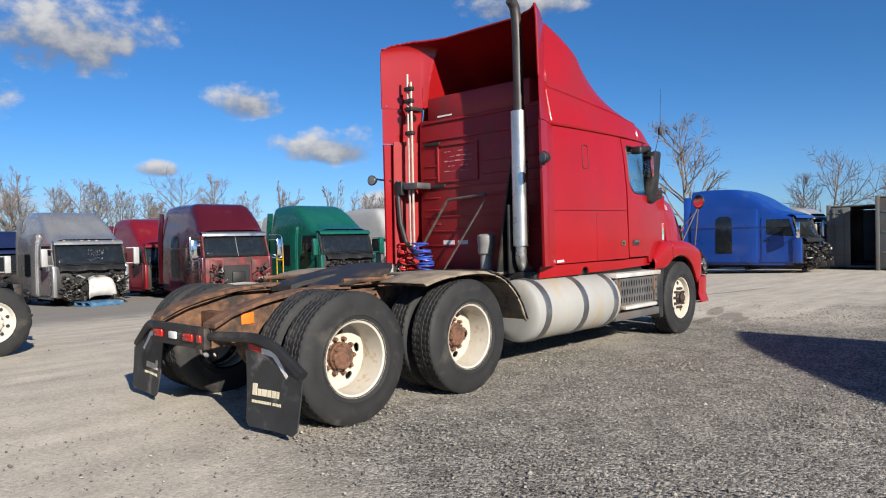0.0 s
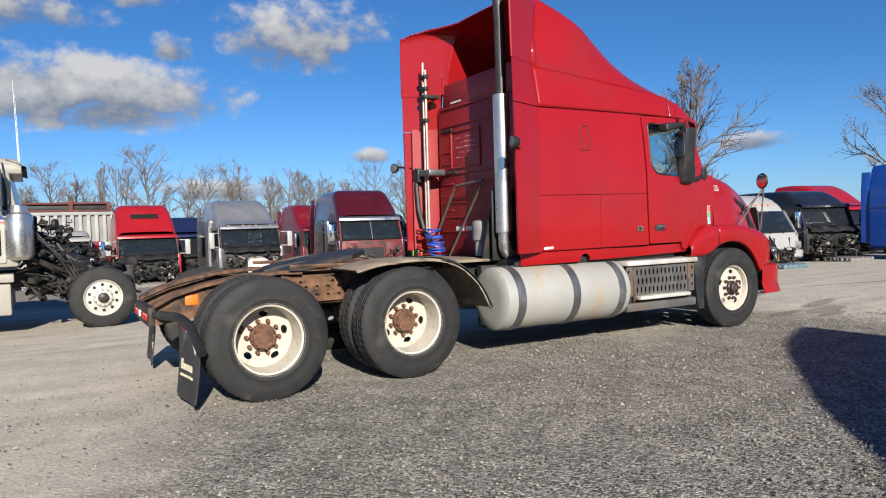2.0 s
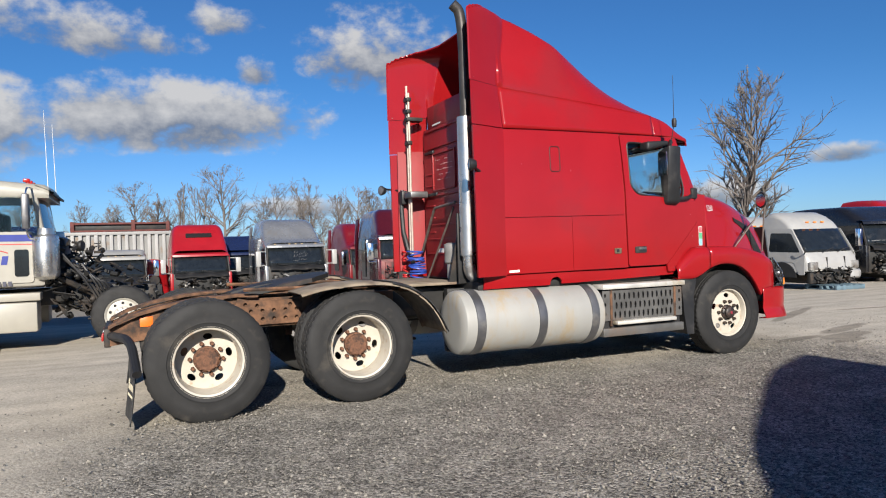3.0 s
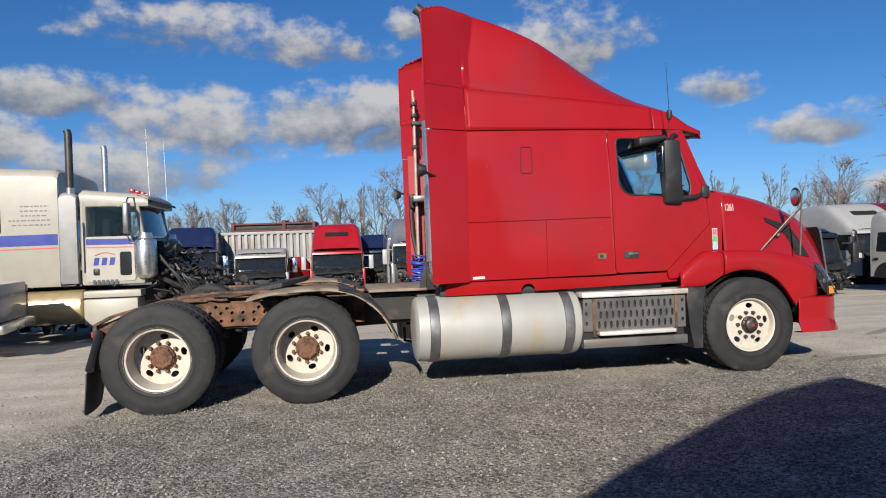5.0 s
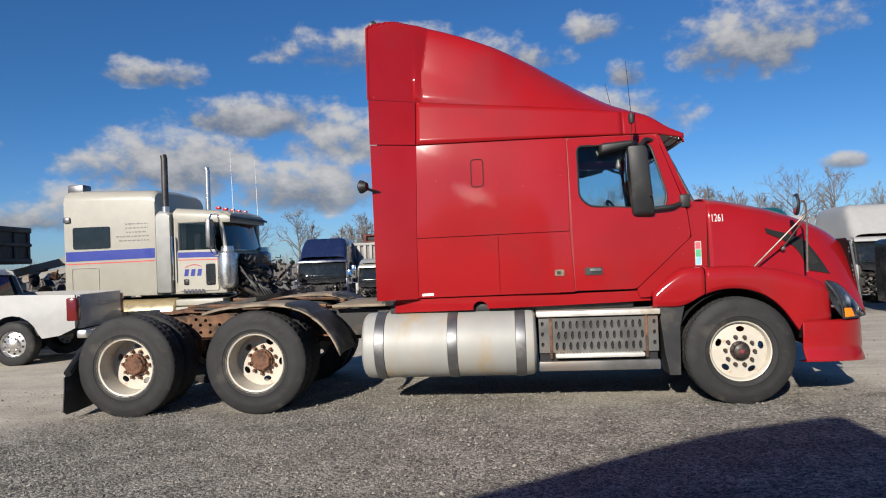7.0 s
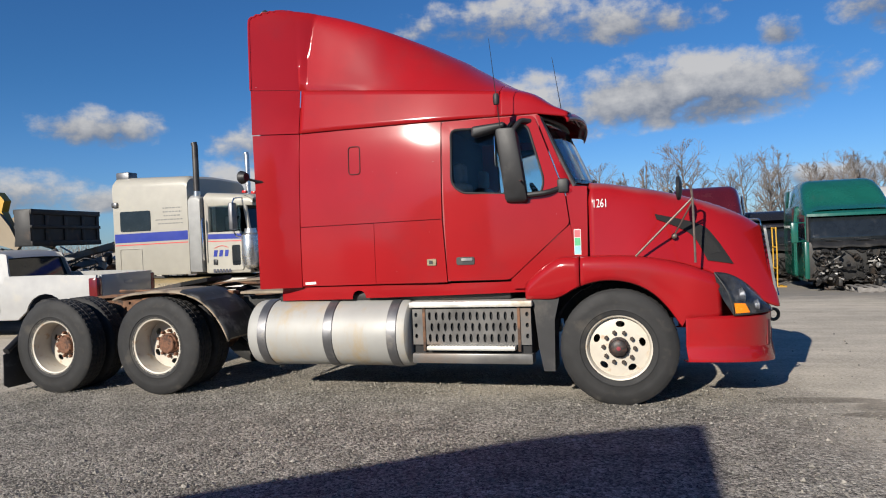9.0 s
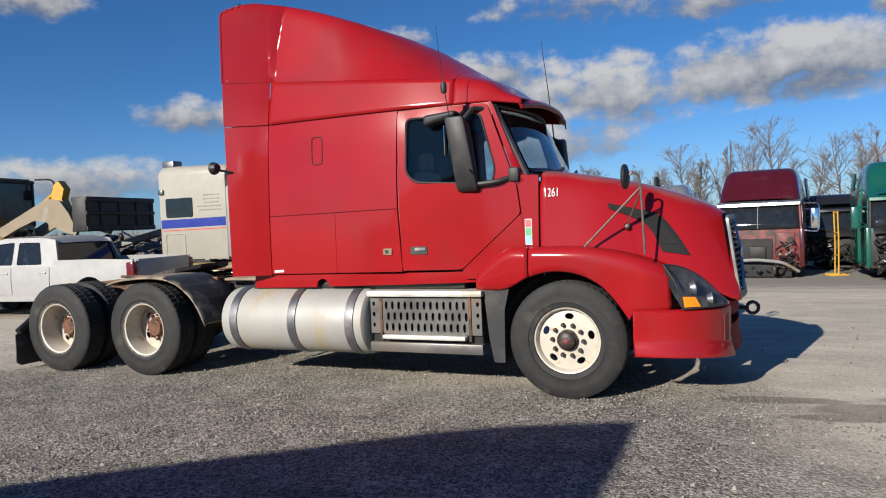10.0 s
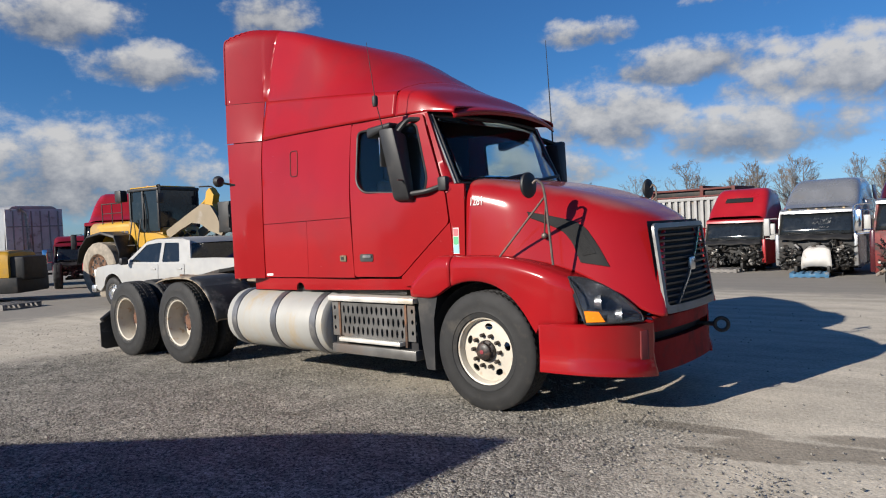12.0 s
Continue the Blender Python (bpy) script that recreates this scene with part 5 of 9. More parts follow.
# rear light bar
bm = bmesh.new()
box(bm, -1.50, -1.44, -0.44, 0.44, 0.585, 0.755, 0.012)
bar = part("rear_light_bar", bm, BLACK_METAL, truck, "dark rear cross bar with tail lights")
for y, mt, hw in ((0.30, RED_LENS, 0.075), (0.045, WHITE_LENS, 0.06), (-0.21, RED_LENS, 0.075), (-0.385, RED_LENS, 0.03)):
    bm = bmesh.new()
    box(bm, -1.522, -1.50, y - hw, y + hw, 0.64, 0.70, 0.01)
    part("tail_light", bm, mt, bar)
# mudflaps on bent hangers
for s in (-1, 1):
    bm = bmesh.new()
    rear = -1.26
    tube(bm, bend([(-1.44, s * 0.44, 0.69), (rear - 0.02, s * 0.95, 0.70), (rear + 0.02, s * 1.34, 0.46)], 6, 0.4), 0.038, 10)
    part("flap_hanger", bm, BLACK, truck, "bent black mudflap hanger")
    bm = bmesh.new()
    y0, y1 = 0.72, 1.26

    def flap(u, v, d):
        t = (0.66 - v) / 0.6
        return Vector((rear + 0.015 * math.sin(u * 7) + 0.03 * (u - 1.0) - 0.05 * t * t - d, s * u, v))
    sheet(bm, [(0.68, 0.655), (0.93, 0.655), (1.10, 0.56), (1.36, 0.42), (1.34, 0.08), (1.28, 0.04), (0.78, 0.04), (0.74, 0.08)], flap, 0.01, step=0.08)
    fl = part("mudflap", bm, RUBBER_FLAP, truck, "black rubber mudflap with faded pale lettering marks")
    bm = bmesh.new()
    # a company mark and its line of small letters, drawn as bars
    for u, wd, hgt in ((0.79, 0.05, 0.085), (0.85, 0.03, 0.05), (0.89, 0.055, 0.05), (0.955, 0.04, 0.05), (1.005, 0.04, 0.05), (1.055, 0.03, 0.05)):
        sheet(bm, [(u, 0.27), (u + wd, 0.27), (u + wd, 0.27 + hgt), (u, 0.27 + hgt)], lambda a, b, d: flap(a, b, 0.013 - d), 0.004)
    for k in range(20):
        u = 0.79 + k * 0.0165
        if k == 13:
            continue
        sheet(bm, [(u, 0.215), (u + 0.010, 0.215), (u + 0.010, 0.235), (u, 0.235)], lambda a, b, d: flap(a, b, 0.013 - d), 0.004)
    tagged(part("flap_marking", bm, LETTER, fl), kind="stuff")
    bm = bmesh.new()
    sheet(bm, [(0.73, 0.60), (0.88, 0.58), (0.88, 0.62), (0.73, 0.645)], lambda a, b, d: flap(a, b, 0.013 - d), 0.004)
    part("red_tape", bm, RED_LENS, fl)
    bm = bmesh.new()
    sheet(bm, [(0.88, 0.58), (1.0, 0.56), (1.16, 0.42), (1.18, 0.44), (1.02, 0.60), (0.88, 0.62)], lambda a, b, d: flap(a, b, 0.013 - d), 0.004)
    part("white_tape", bm, WHITE_MARK, fl)
# mudguards over the drive wheels
for s in (-1, 1):
    G_PROF = [(0.12, 1.02), (0.35, 1.075), (0.66, 1.095), (0.95, 1.09), (1.16, 1.03), (1.34, 0.90), (1.46, 0.74), (1.53, 0.58)]
    line = bend([(x, 0, z) for x, z in G_PROF], 3, 0.5)
    bm = bmesh.new()
    skin(bm, [[Vector((p.x, s * y, p.z + (0.0 if 0.62 < y < 1.19 else -0.02))) for y in (0.60, 0.63, 0.8, 1.0, 1.18, 1.22)] for p in line], False)
    ob = part("mudguard", bm, DUST_DECK, truck, "dusty mudguard over the drive wheel")
    md = ob.modifiers.new("thick", "SOLIDIFY")
    md.thickness = 0.012
    bm = bmesh.new()
    skin(bm, [[Vector((p.x + (0.014 if p.x > 1.1 else 0.004), s * y, p.z + 0.016 + (0.0 if 0.6 < y < 1.2 else -0.02))) for y in (0.59, 0.62, 0.8, 1.0, 1.19, 1.23)] for p in line if p.x > 0.98], False)
    ob = part("mudguard_flap", bm, RUBBER_FLAP, ob, "dark rubber front flap of the mudguard")
    md = ob.modifiers.new("thick", "SOLIDIFY")
    md.thickness = 0.008
    bm = bmesh.new()
    for x in (0.2, 1.15):
        box(bm, x - 0.03, x + 0.03, min(s * 0.44, s * 1.15), max(s * 0.44, s * 1.15), 0.985, 1.02, 0.008)
    tube(bm, [(-0.30, s * 0.62, 1.05), (0.5, s * 0.60, 1.04), (1.25, s * 0.66, 1.02)], 0.02, 6)
    part("mudguard_bracket", bm, RUST, truck)
# deck plate and fifth wheel
bm = bmesh.new()
box(bm, 1.30, 2.15, -0.62, 0.62, 0.99, 1.02, 0.006)
part("deck_plate", bm, DUST_DECK, truck, "dusty deck plate behind the cab")
bm = bmesh.new()
out = [(-0.42, -0.13), (-0.48, -0.36), (-0.40, -0.44), (-0.1, -0.47), (0.30, -0.45), (0.52, -0.25), (0.56, 0.0), (0.52, 0.25), (0.30, 0.45), (-0.1, 0.47), (-0.40, 0.44), (-0.48, 0.36), (-0.42, 0.13), (-0.05, 0.05), (0.02, 0.0), (-0.05, -0.05)]
sheet(bm, out, lambda u, v, d: Vector((u + 0.1, v, 1.075 + 0.17 * u - d + (0.10 * (u + 0.3) if u < -0.3 else 0))), 0.045, step=0.2)
fw = part("fifth_wheel", bm, BLACK_METAL, truck, "greasy black fifth-wheel plate")
for s in (-1, 1):
    bm = bmesh.new()
    sheet(bm, [(-0.12, 0.94), (0.32, 0.94), (0.22, 1.04), (0.0, 1.03)], lambda u, v, d: Vector((u, s * (0.40 - d), v)), 0.04)
    box(bm, -0.6, 0.7, s * 0.40 - 0.05, s * 0.40 + 0.05, 0.975, 1.0, 0.004)
    part("fifth_wheel_mount", bm, RUST, fw)

# fuel tanks
for s in (-1, 1):
    bm = bmesh.new()
    lathe(bm, [(0, 0.0), (0.20, 0.0), (0.295, 0.012), (0.322, 0.035), (0.33, 0.07), (0.33, 1.66), (0.322, 1.695), (0.295, 1.718), (0.2, 1.73), (0, 1.73)], 48, pose(1.72, s * 0.895, 0.615, 0, 0, -90))
    tank = part("fuel_tank", bm, ALU, truck, "dull aluminium round fuel tank with dark straps")
    for x in (1.91, 2.63, 3.29):
        bm = bmesh.new()
        lathe(bm, [(0.332, -0.05), (0.339, -0.045), (0.341, 0.0), (0.339, 0.045), (0.332, 0.05)], 48, pose(x, s * 0.895, 0.615, 0, 0, -90))
        part("strap", bm, STEEL_BAND, tank)
    bm = bmesh.new()
    lathe(bm, [(0.045, 0), (0.06, 0.01), (0.06, 0.04), (0.03, 0.05), (0, 0.05)], 16, pose(2.92, s * 0.98, 0.915, -90))
    lathe(bm, [(0.02, 0), (0.035, 0.0), (0.035, 0.03), (0, 0.035)], 12, pose(3.02, s * 0.98, 0.92, -90))
    part("filler_cap", bm, CHROME_DULL, tank, "worn metal filler cap")
    bm = bmesh.new()
    tube(bm, [(1.78, s * 0.62, 0.5), (1.78, s * 0.62, 0.30), (1.95, s * 0.7, 0.26)], 0.02, 6)
    box(bm, 1.8, 3.4, s * 0.60 - 0.05, s * 0.60 + 0.05, 0.5, 0.95, 0.01)
    part("tank_bracket", bm, BLACK_METAL, truck)
# step boxes
for s in (-1, 1):
    slots = []
    for r in range(3):
        for c in range(13):
            u = 3.64 + c * 0.066 + (0.02 if r % 2 else 0)
            v = 0.582 + r * 0.102
            if 3.60 < u < 4.47:
                slots.append(oval(u, v, 0.016, 0.041, 8))
    for v in (0.60, 0.70, 0.80):
        slots.append(oval(3.505, v, 0.016, 0.022, 8))
        slots.append(oval(4.565, v, 0.016, 0.022, 8))
    bm = bmesh.new()
    sheet(bm, [(3.47, 0.52), (4.60, 0.52), (4.60, 0.855), (3.47, 0.855)], lambda u, v, d: Vector((u, s * (1.10 - d), v)), 0.008, slots, step=5)
    st = part("step_box", bm, STEP_GREY, truck, "dark perforated step panel with bright treads")
    bm = bmesh.new()
    box(bm, 3.47, 4.60, min(s * 0.6, s * 1.07), max(s * 0.6, s * 1.07), 0.40, 0.85, 0.02)
    part("battery_box", bm, DARK_IN, st)
    bm = bmesh.new()
    box(bm, 3.45, 4.62, min(s * 0.80, s * 1.145), max(s * 0.80, s * 1.145), 0.87, 0.925, 0.012)
    part("top_tread", bm, ALU_STEP, st, "worn aluminium top tread")
    bm = bmesh.new()
    box(bm, 3.62, 4.46, min(s * 1.0, s * 1.17), max(s * 1.0, s * 1.17), 0.475, 0.515, 0.01)
    for k in range(26):
        x = 3.65 + k * 0.031
        box(bm, x, x + 0.012, min(s * 1.02, s * 1.16), max(s * 1.02, s * 1.16), 0.514, 0.522)
    part("lower_tread", bm, ALU_STEP, st, "worn aluminium lower tread")
    for x in (3.585, 4.49):
        bm = bmesh.new()
        box(bm, x - 0.014, x + 0.014, s * 1.10 - 0.012, s * 1.10 + 0.016, 0.46, 0.87, 0.004)
        part("step_strut", bm, RUST, st)
    bm = bmesh.new()
    box(bm, 3.46, 4.61, min(s * 0.95, s * 1.12), max(s * 0.95, s * 1.12), 0.345, 0.44, 0.012)
    part("step_base", bm, STEP_GREY, st)
# exhaust
bm = bmesh.new()
tube(bm, [(1.98, -0.83, 1.30), (1.98, -0.83, 2.75)], 0.088, 24)
ex = part("exhaust", bm, CHROME_DULL, truck, "bright exhaust shield with a dark upper pipe")
bm = bmesh.new()
tube(bm, bend([(1.985, -0.83, 2.7), (1.985, -0.83, 3.83), (1.87, -0.83, 3.92)], 8, 0.5), 0.056, 20)
part("upper_pipe", bm, material("burnt_dark_pipe", (0.06, 0.055, 0.052), 0.45, metal=0.5, vary=0.3), ex)
bm = bmesh.new()
tube(bm, bend([(1.98, -0.83, 1.34), (1.98, -0.83, 1.08), (2.30, -0.72, 0.98), (2.6, -0.6, 0.98)], 8, 0.45), 0.066, 20)
part("elbow", bm, CHROME_DULL, ex, "bright bent exhaust elbow")
bm = bmesh.new()
box(bm, 1.9, 2.22, -0.73, -0.70, 1.0, 1.75, 0.01)
sheet(bm, [(1.84, 1.02), (2.2, 1.02), (2.2, 2.3), (2.12, 2.3)], lambda u, v, d: Vector((u, -0.60 - d, v)), 0.02)
part("exhaust_bracket", bm, BLACK_METAL, ex)
# things on the back of the cab
bm = bmesh.new()
for y in (0.86, 0.92):
    tube(bm, [(2.02, y, 1.28), (2.02, y, 3.46 if y > 0.9 else 3.36)], 0.016, 8)
pole = part("air_line_pole", bm, material("dull_cream_pole", (0.42, 0.33, 0.28), 0.5, metal=0.3, vary=0.2, scale=12), truck, "pair of dull cream air-line poles")
bm = bmesh.new()
box(bm, 1.96, 2.2, 0.72, 0.98, 2.02, 2.10, 0.015)
part("pole_bracket", bm, STEEL_BAND, pole)
for x1, z in ((2.2, 3.0), (2.05, 3.1), (2.05, 3.25), (2.05, 2.7)):
    bm = bmesh.new()
    box(bm, 1.985, x1, 0.825, 0.955, z, z + 0.05, 0.01)
    part("pole_clamp", bm, BLACK_METAL, pole)
bm = bmesh.new()
tube(bm, [(2.0, 1.12, 2.14), (1.97, 1.08, 1.9), (1.98, 1.06, 1.6), (2.02, 1.0, 1.35), (2.0, 0.8, 1.2)], 0.03, 8)
box(bm, 1.95, 2.05, 1.0, 1.15, 1.95, 2.13, 0.02)
part("cable_loom", bm, BLACK, truck)
for mt, nm, y0, r, turns in ((HOSE_BLUE, "blue_air_line", 0.75, 0.10, 11), (HOSE_RED, "red_air_line", 1.05, 0.05, 9)):
    bm = bmesh.new()
    pts = []
    for k in range(turns * 14 + 1):
        a, t = k * 2 * math.pi / 14, k / (turns * 14)
        sag = 0.06 * math.sin(t * math.pi)
        pts.append((2.0 + r * math.cos(a), y0 - (0.12 * t if r > 0.06 else 0) + r * math.sin(a) - sag * 0.3, 1.33 - 0.33 * t + 0.035 * math.sin(a * 0.37)))
    tube(bm, pts, 0.010, 6)
    part(nm, bm, mt, truck, "coiled air line hanging behind the cab")
bm = bmesh.new()
tube(bm, bend([(2.13, 0.80, 1.34), (2.13, 0.38, 1.865), (2.13, -0.22, 1.90)], 4, 0.08), 0.017, 8)
tube(bm, [(2.09, -0.25, 1.84), (2.0, 0.36, 1.0)], 0.012, 8)
part("grab_rail", bm, ROD, truck, "thin worn grab rail across the back wall")
bm = bmesh.new()
lathe(bm, [(0, 0), (0.07, 0), (0.07, 0.16), (0.095, 0.18), (0.095, 0.30), (0.10, 0.31), (0.10, 0.38), (0.06, 0.40), (0, 0.40)], 20, pose(2.05, -0.28, 1.04, 90))
part("filter_can", bm, material("grey_filter", (0.2, 0.195, 0.19), 0.5, vary=0.2), truck, "grey filter canister")
for s in (-1, 1):
    bm = bmesh.new()
    lathe(bm, [(0, 0.05), (0.04, 0.045), (0.062, 0.0), (0.066, -0.02), (0.06, -0.028), (0, -0.028)], 20, pose(1.82, 1.39 if s > 0 else -1.27, 2.20 - (0.04 if s > 0 else 0), 0, 0, -90 + s * 14))
    sp = part("work_lamp", bm, BLACK, truck, "round black work lamp on the fairing edge")
    bm = bmesh.new()
    tube(bm, [(1.86, 1.38 if s > 0 else -1.26, 2.18), (1.92, 1.27 if s > 0 else -1.19, 2.16), (2.0, s * 1.13, 2.14)], 0.014, 6)
    part("lamp_arm", bm, BLACK, sp)
    bm = bmesh.new()
    lathe(bm, [(0, -0.029), (0.055, -0.029), (0.05, -0.034), (0, -0.04)], 20, pose(1.82, 1.39 if s > 0 else -1.27, 2.20 - (0.04 if s > 0 else 0), 0, 0, -90 + s * 14))
    part("lamp_glass", bm, material("dark_lamp_glass", (0.10, 0.10, 0.11), 0.12) if s < 0 else bpy.data.materials["dark_lamp_glass"], sp)

for ob in truck.children_recursive:
    if ob.name.split(".")[0] in ("roof_fairing", "upper_extender") and "thick" in ob.modifiers:
        sp = ob.modifiers.new("crisp", "EDGE_SPLIT")
        sp.split_angle = radians(50)

# flecks of bare primer where the paint is chipped
rnd = random.Random(17)
bm = bmesh.new()
for k in range(14):
    x, z, r = rnd.uniform(2.35, 5.0), rnd.uniform(1.15, 2.5), rnd.uniform(0.001, 0.003)
    if 3.85 < x < 4.8 and z > 1.85:
        continue
    sheet(bm, [(x + r * math.cos(a) * (1 + 0.5 * math.sin(k + a * 2)), z + r * math.sin(a)) for a in [math.pi * q / 3 for q in range(6)]], on_side(-1, lambda u, v: body_w(u, v) + 0.0085), 0.002)
tagged(part("paint_chip", bm, material("pale_primer", (0.42, 0.32, 0.30), 0.7), truck), kind="stuff")


# ---- the other vehicles in the yard ----
def paint(name, base, rough=0.35, metal=0.0, dirt=(0.3, 0.27, 0.23), amount=0.08, coat=0.4):
    return material(name, base, rough, metal, vary=0.1, scale=2.0, dirt=dirt, dirt_amount=amount, dirt_scale=1.6, coat=coat)


SILVER = paint("silver_cab_paint", (0.31, 0.315, 0.32), 0.26, 0.55, coat=0.6)
MAROON = paint("maroon_cab_paint", (0.055, 0.005, 0.008), 0.22, dirt=(0.07, 0.02, 0.02), coat=0.7)
FIREWALL = material("faded_red_firewall", (0.13, 0.012, 0.011), 0.6, vary=0.3, scale=5, dirt=(0.03, 0.02, 0.018), dirt_amount=0.55, dirt_scale=4)
COVER_PALE = material("pale_plastic_cover", (0.42, 0.41, 0.39), 0.55, vary=0.15, scale=4, dirt=(0.2, 0.17, 0.14), dirt_amount=0.3)
GREEN = paint("green_cab_paint", (0.007, 0.080, 0.058), 0.25, dirt=(0.02, 0.07, 0.055), coat=0.6)
YARD_RED = paint("bright_red_cab_paint", (0.29, 0.008, 0.012), 0.35, dirt=(0.25, 0.03, 0.025))
DARK_RED = paint("dark_red_cab_paint", (0.15, 0.006, 0.010), 0.35, dirt=(0.16, 0.03, 0.03))
PALE_CAB = paint("dusty_pale_cab_paint", (0.27, 0.266, 0.255), 0.4)
NAVY = paint("navy_cab_paint", (0.010, 0.017, 0.055), 0.25, dirt=(0.05, 0.055, 0.08))
BLUE = paint("blue_cab_paint", (0.008, 0.045, 0.24), 0.33, dirt=(0.02, 0.06, 0.21), amount=0.15)
BLACK_CAB = paint("black_cab_paint", (0.012, 0.012, 0.014), 0.25, dirt=(0.06, 0.055, 0.05))
YELLOW = paint("yellow_machine_paint", (0.46, 0.25, 0.012), 0.5, dirt=(0.3, 0.19, 0.07), amount=0.3)
TAN_ARM = paint("dusty_machine_arm", (0.23, 0.185, 0.125), 0.7, coat=0.0)
GREY_STEEL = paint("weathered_grey_steel", (0.20, 0.20, 0.195), 0.65, dirt=(0.2, 0.13, 0.08), amount=0.35, coat=0.0)
GUNMETAL = paint("grey_tailgate_paint", (0.20, 0.205, 0.215), 0.5)
DARK_GLASS = material("dusty_dark_glass", (0.012, 0.015, 0.018), 0.08, vary=0.2, dirt=(0.035, 0.035, 0.035), dirt_amount=0.1, rough_vary=0.03)
PALLET_BLUE = material("blue_painted_pallet", (0.035, 0.12, 0.22), 0.8, vary=0.25, dirt=(0.25, 0.22, 0.18), dirt_amount=0.3)
PALLET_WOOD = material("bare_wood_pallet", (0.17, 0.16, 0.15), 0.9, vary=0.25, scale=12)
JUNK = material("greasy_engine_parts", (0.010, 0.0097, 0.0093), 0.6, metal=0.0, vary=0.5, scale=8, dirt=(0.035, 0.025, 0.018), dirt_amount=0.4)
JUNK_PALE = material("bare_alloy_parts", (0.32, 0.31, 0.29), 0.5, metal=0.5, vary=0.3, scale=8, dirt=(0.15, 0.12, 0.1), dirt_amount=0.4)
BARK = material("grey_bark", (0.15, 0.13, 0.115), 0.95, vary=0.25, scale=4)
STRIPE_BLUE = material("blue_stripe_paint", (0.012, 0.026, 0.22), 0.4, vary=0.08)
STRIPE_RED = material("red_stripe_paint", (0.5, 0.06, 0.06), 0.4, vary=0.08)
INK = material("dark_lettering", (0.05, 0.05, 0.07), 0.6, vary=0.1)


def pallet(x, y, yaw, mat, label):
    p = thing("pallet", label, "pallet", pose(x, y, ground_z(x, y) - 0.005, 0, 0, yaw), group="pallets under the cabs")
    for v in (-0.45, 0.0, 0.45):
        bm = bmesh.new()
        box(bm, -0.5, 0.5, v - 0.045, v + 0.045, 0.02, 0.115, 0.004)
        part("stringer", bm, mat, p)
    for z in (0.0, 0.115):
        for k in range(5):
            u = -0.5 + k * 0.2225
            bm = bmesh.new()
            box(bm, u, u + 0.11, -0.5, 0.5, z, z + 0.022, 0.003)
            part("board", bm, mat, p)
    return p


PROFILE = {
    "aero": [(-1.0, 0.97), (-0.86, 1.0), (-0.66, 0.985), (-0.55, 0.94), (-0.40, 0.70), (-0.29, 0.44), (-0.22, 0.27), (-0.17, 0.20), (-0.12, 0.16), (-0.08, 0.11), (-0.05, 0.04)],
    "dome": [(-1.0, 0.96), (-0.8, 1.0), (-0.5, 0.985), (-0.33, 0.95), (-0.2, 0.58), (-0.1, 0.22), (-0.05, 0.04)],
    "wedge": [(-1.0, 0.95), (-0.75, 1.0), (-0.55, 0.95), (-0.35, 0.62), (-0.2, 0.32), (-0.05, 0.04)],
    "day": [(-1.0, 0.9), (-0.6, 1.0), (-0.3, 0.9), (-0.05, 0.1)],
}


def scrap(bm, n, x0, x1, y0, y1, z0, z1, seed, big=0.2):
    """Tangled parts: brackets, thin plates, hoses and pulleys of mixed size."""
    rnd = random.Random(seed)
    for k in range(n):
        zt = z0 + (z1 - z0) * rnd.random() ** 1.3
        p = Vector((rnd.uniform(x0, x1), rnd.uniform(y0, y1), zt))
        kind = rnd.random()
        m = Matrix.Translation(p) @ pose(0, 0, 0, rnd.uniform(-40, 40), rnd.uniform(-40, 40), rnd.uniform(0, 180))
        if kind < 0.34:
            a, b, c = big * rnd.uniform(0.2, 0.9), big * rnd.uniform(0.15, 0.6), big * rnd.uniform(0.06, 0.35)
            box(bm, -a, a, -b, b, -c, c, c * 0.4, m, 1)
        elif kind < 0.52:
            a, b = big * rnd.uniform(0.5, 1.5), big * rnd.uniform(0.08, 0.3)
            box(bm, -a, a, -b, b, -0.008, 0.008, 0.0, m)
        elif kind < 0.88:
            q = p + Vector((rnd.uniform(-0.15, 0.15), rnd.uniform(-1.9, 1.9) * big, rnd.uniform(-1.2, 0.8) * big))
            r = p.lerp(q, 0.5) + Vector((rnd.uniform(-0.05, 0.12), rnd.uniform(-0.5, 0.5) * big, rnd.uniform(-1.0, 0.2) * big))
            lo = Vector((x0, y0, max(z0, 0.02)))
            pts = bend([p, r, q], 4, 0.4)
            tube(bm, [Vector((min(max(v.x, x0), x1 + 0.05), v.y, max(v.z, lo.z))) for v in pts], rnd.uniform(0.008, 0.028), 6)
        else:
            r = big * rnd.uniform(0.3, 0.75)
            lathe(bm, [(0, -0.03), (r * 0.9, -0.03), (r, -0.015), (r, 0.015), (r * 0.9, 0.03), (r * 0.4, 0.03), (r * 0.35, 0.05), (0, 0.05)], 12, m)


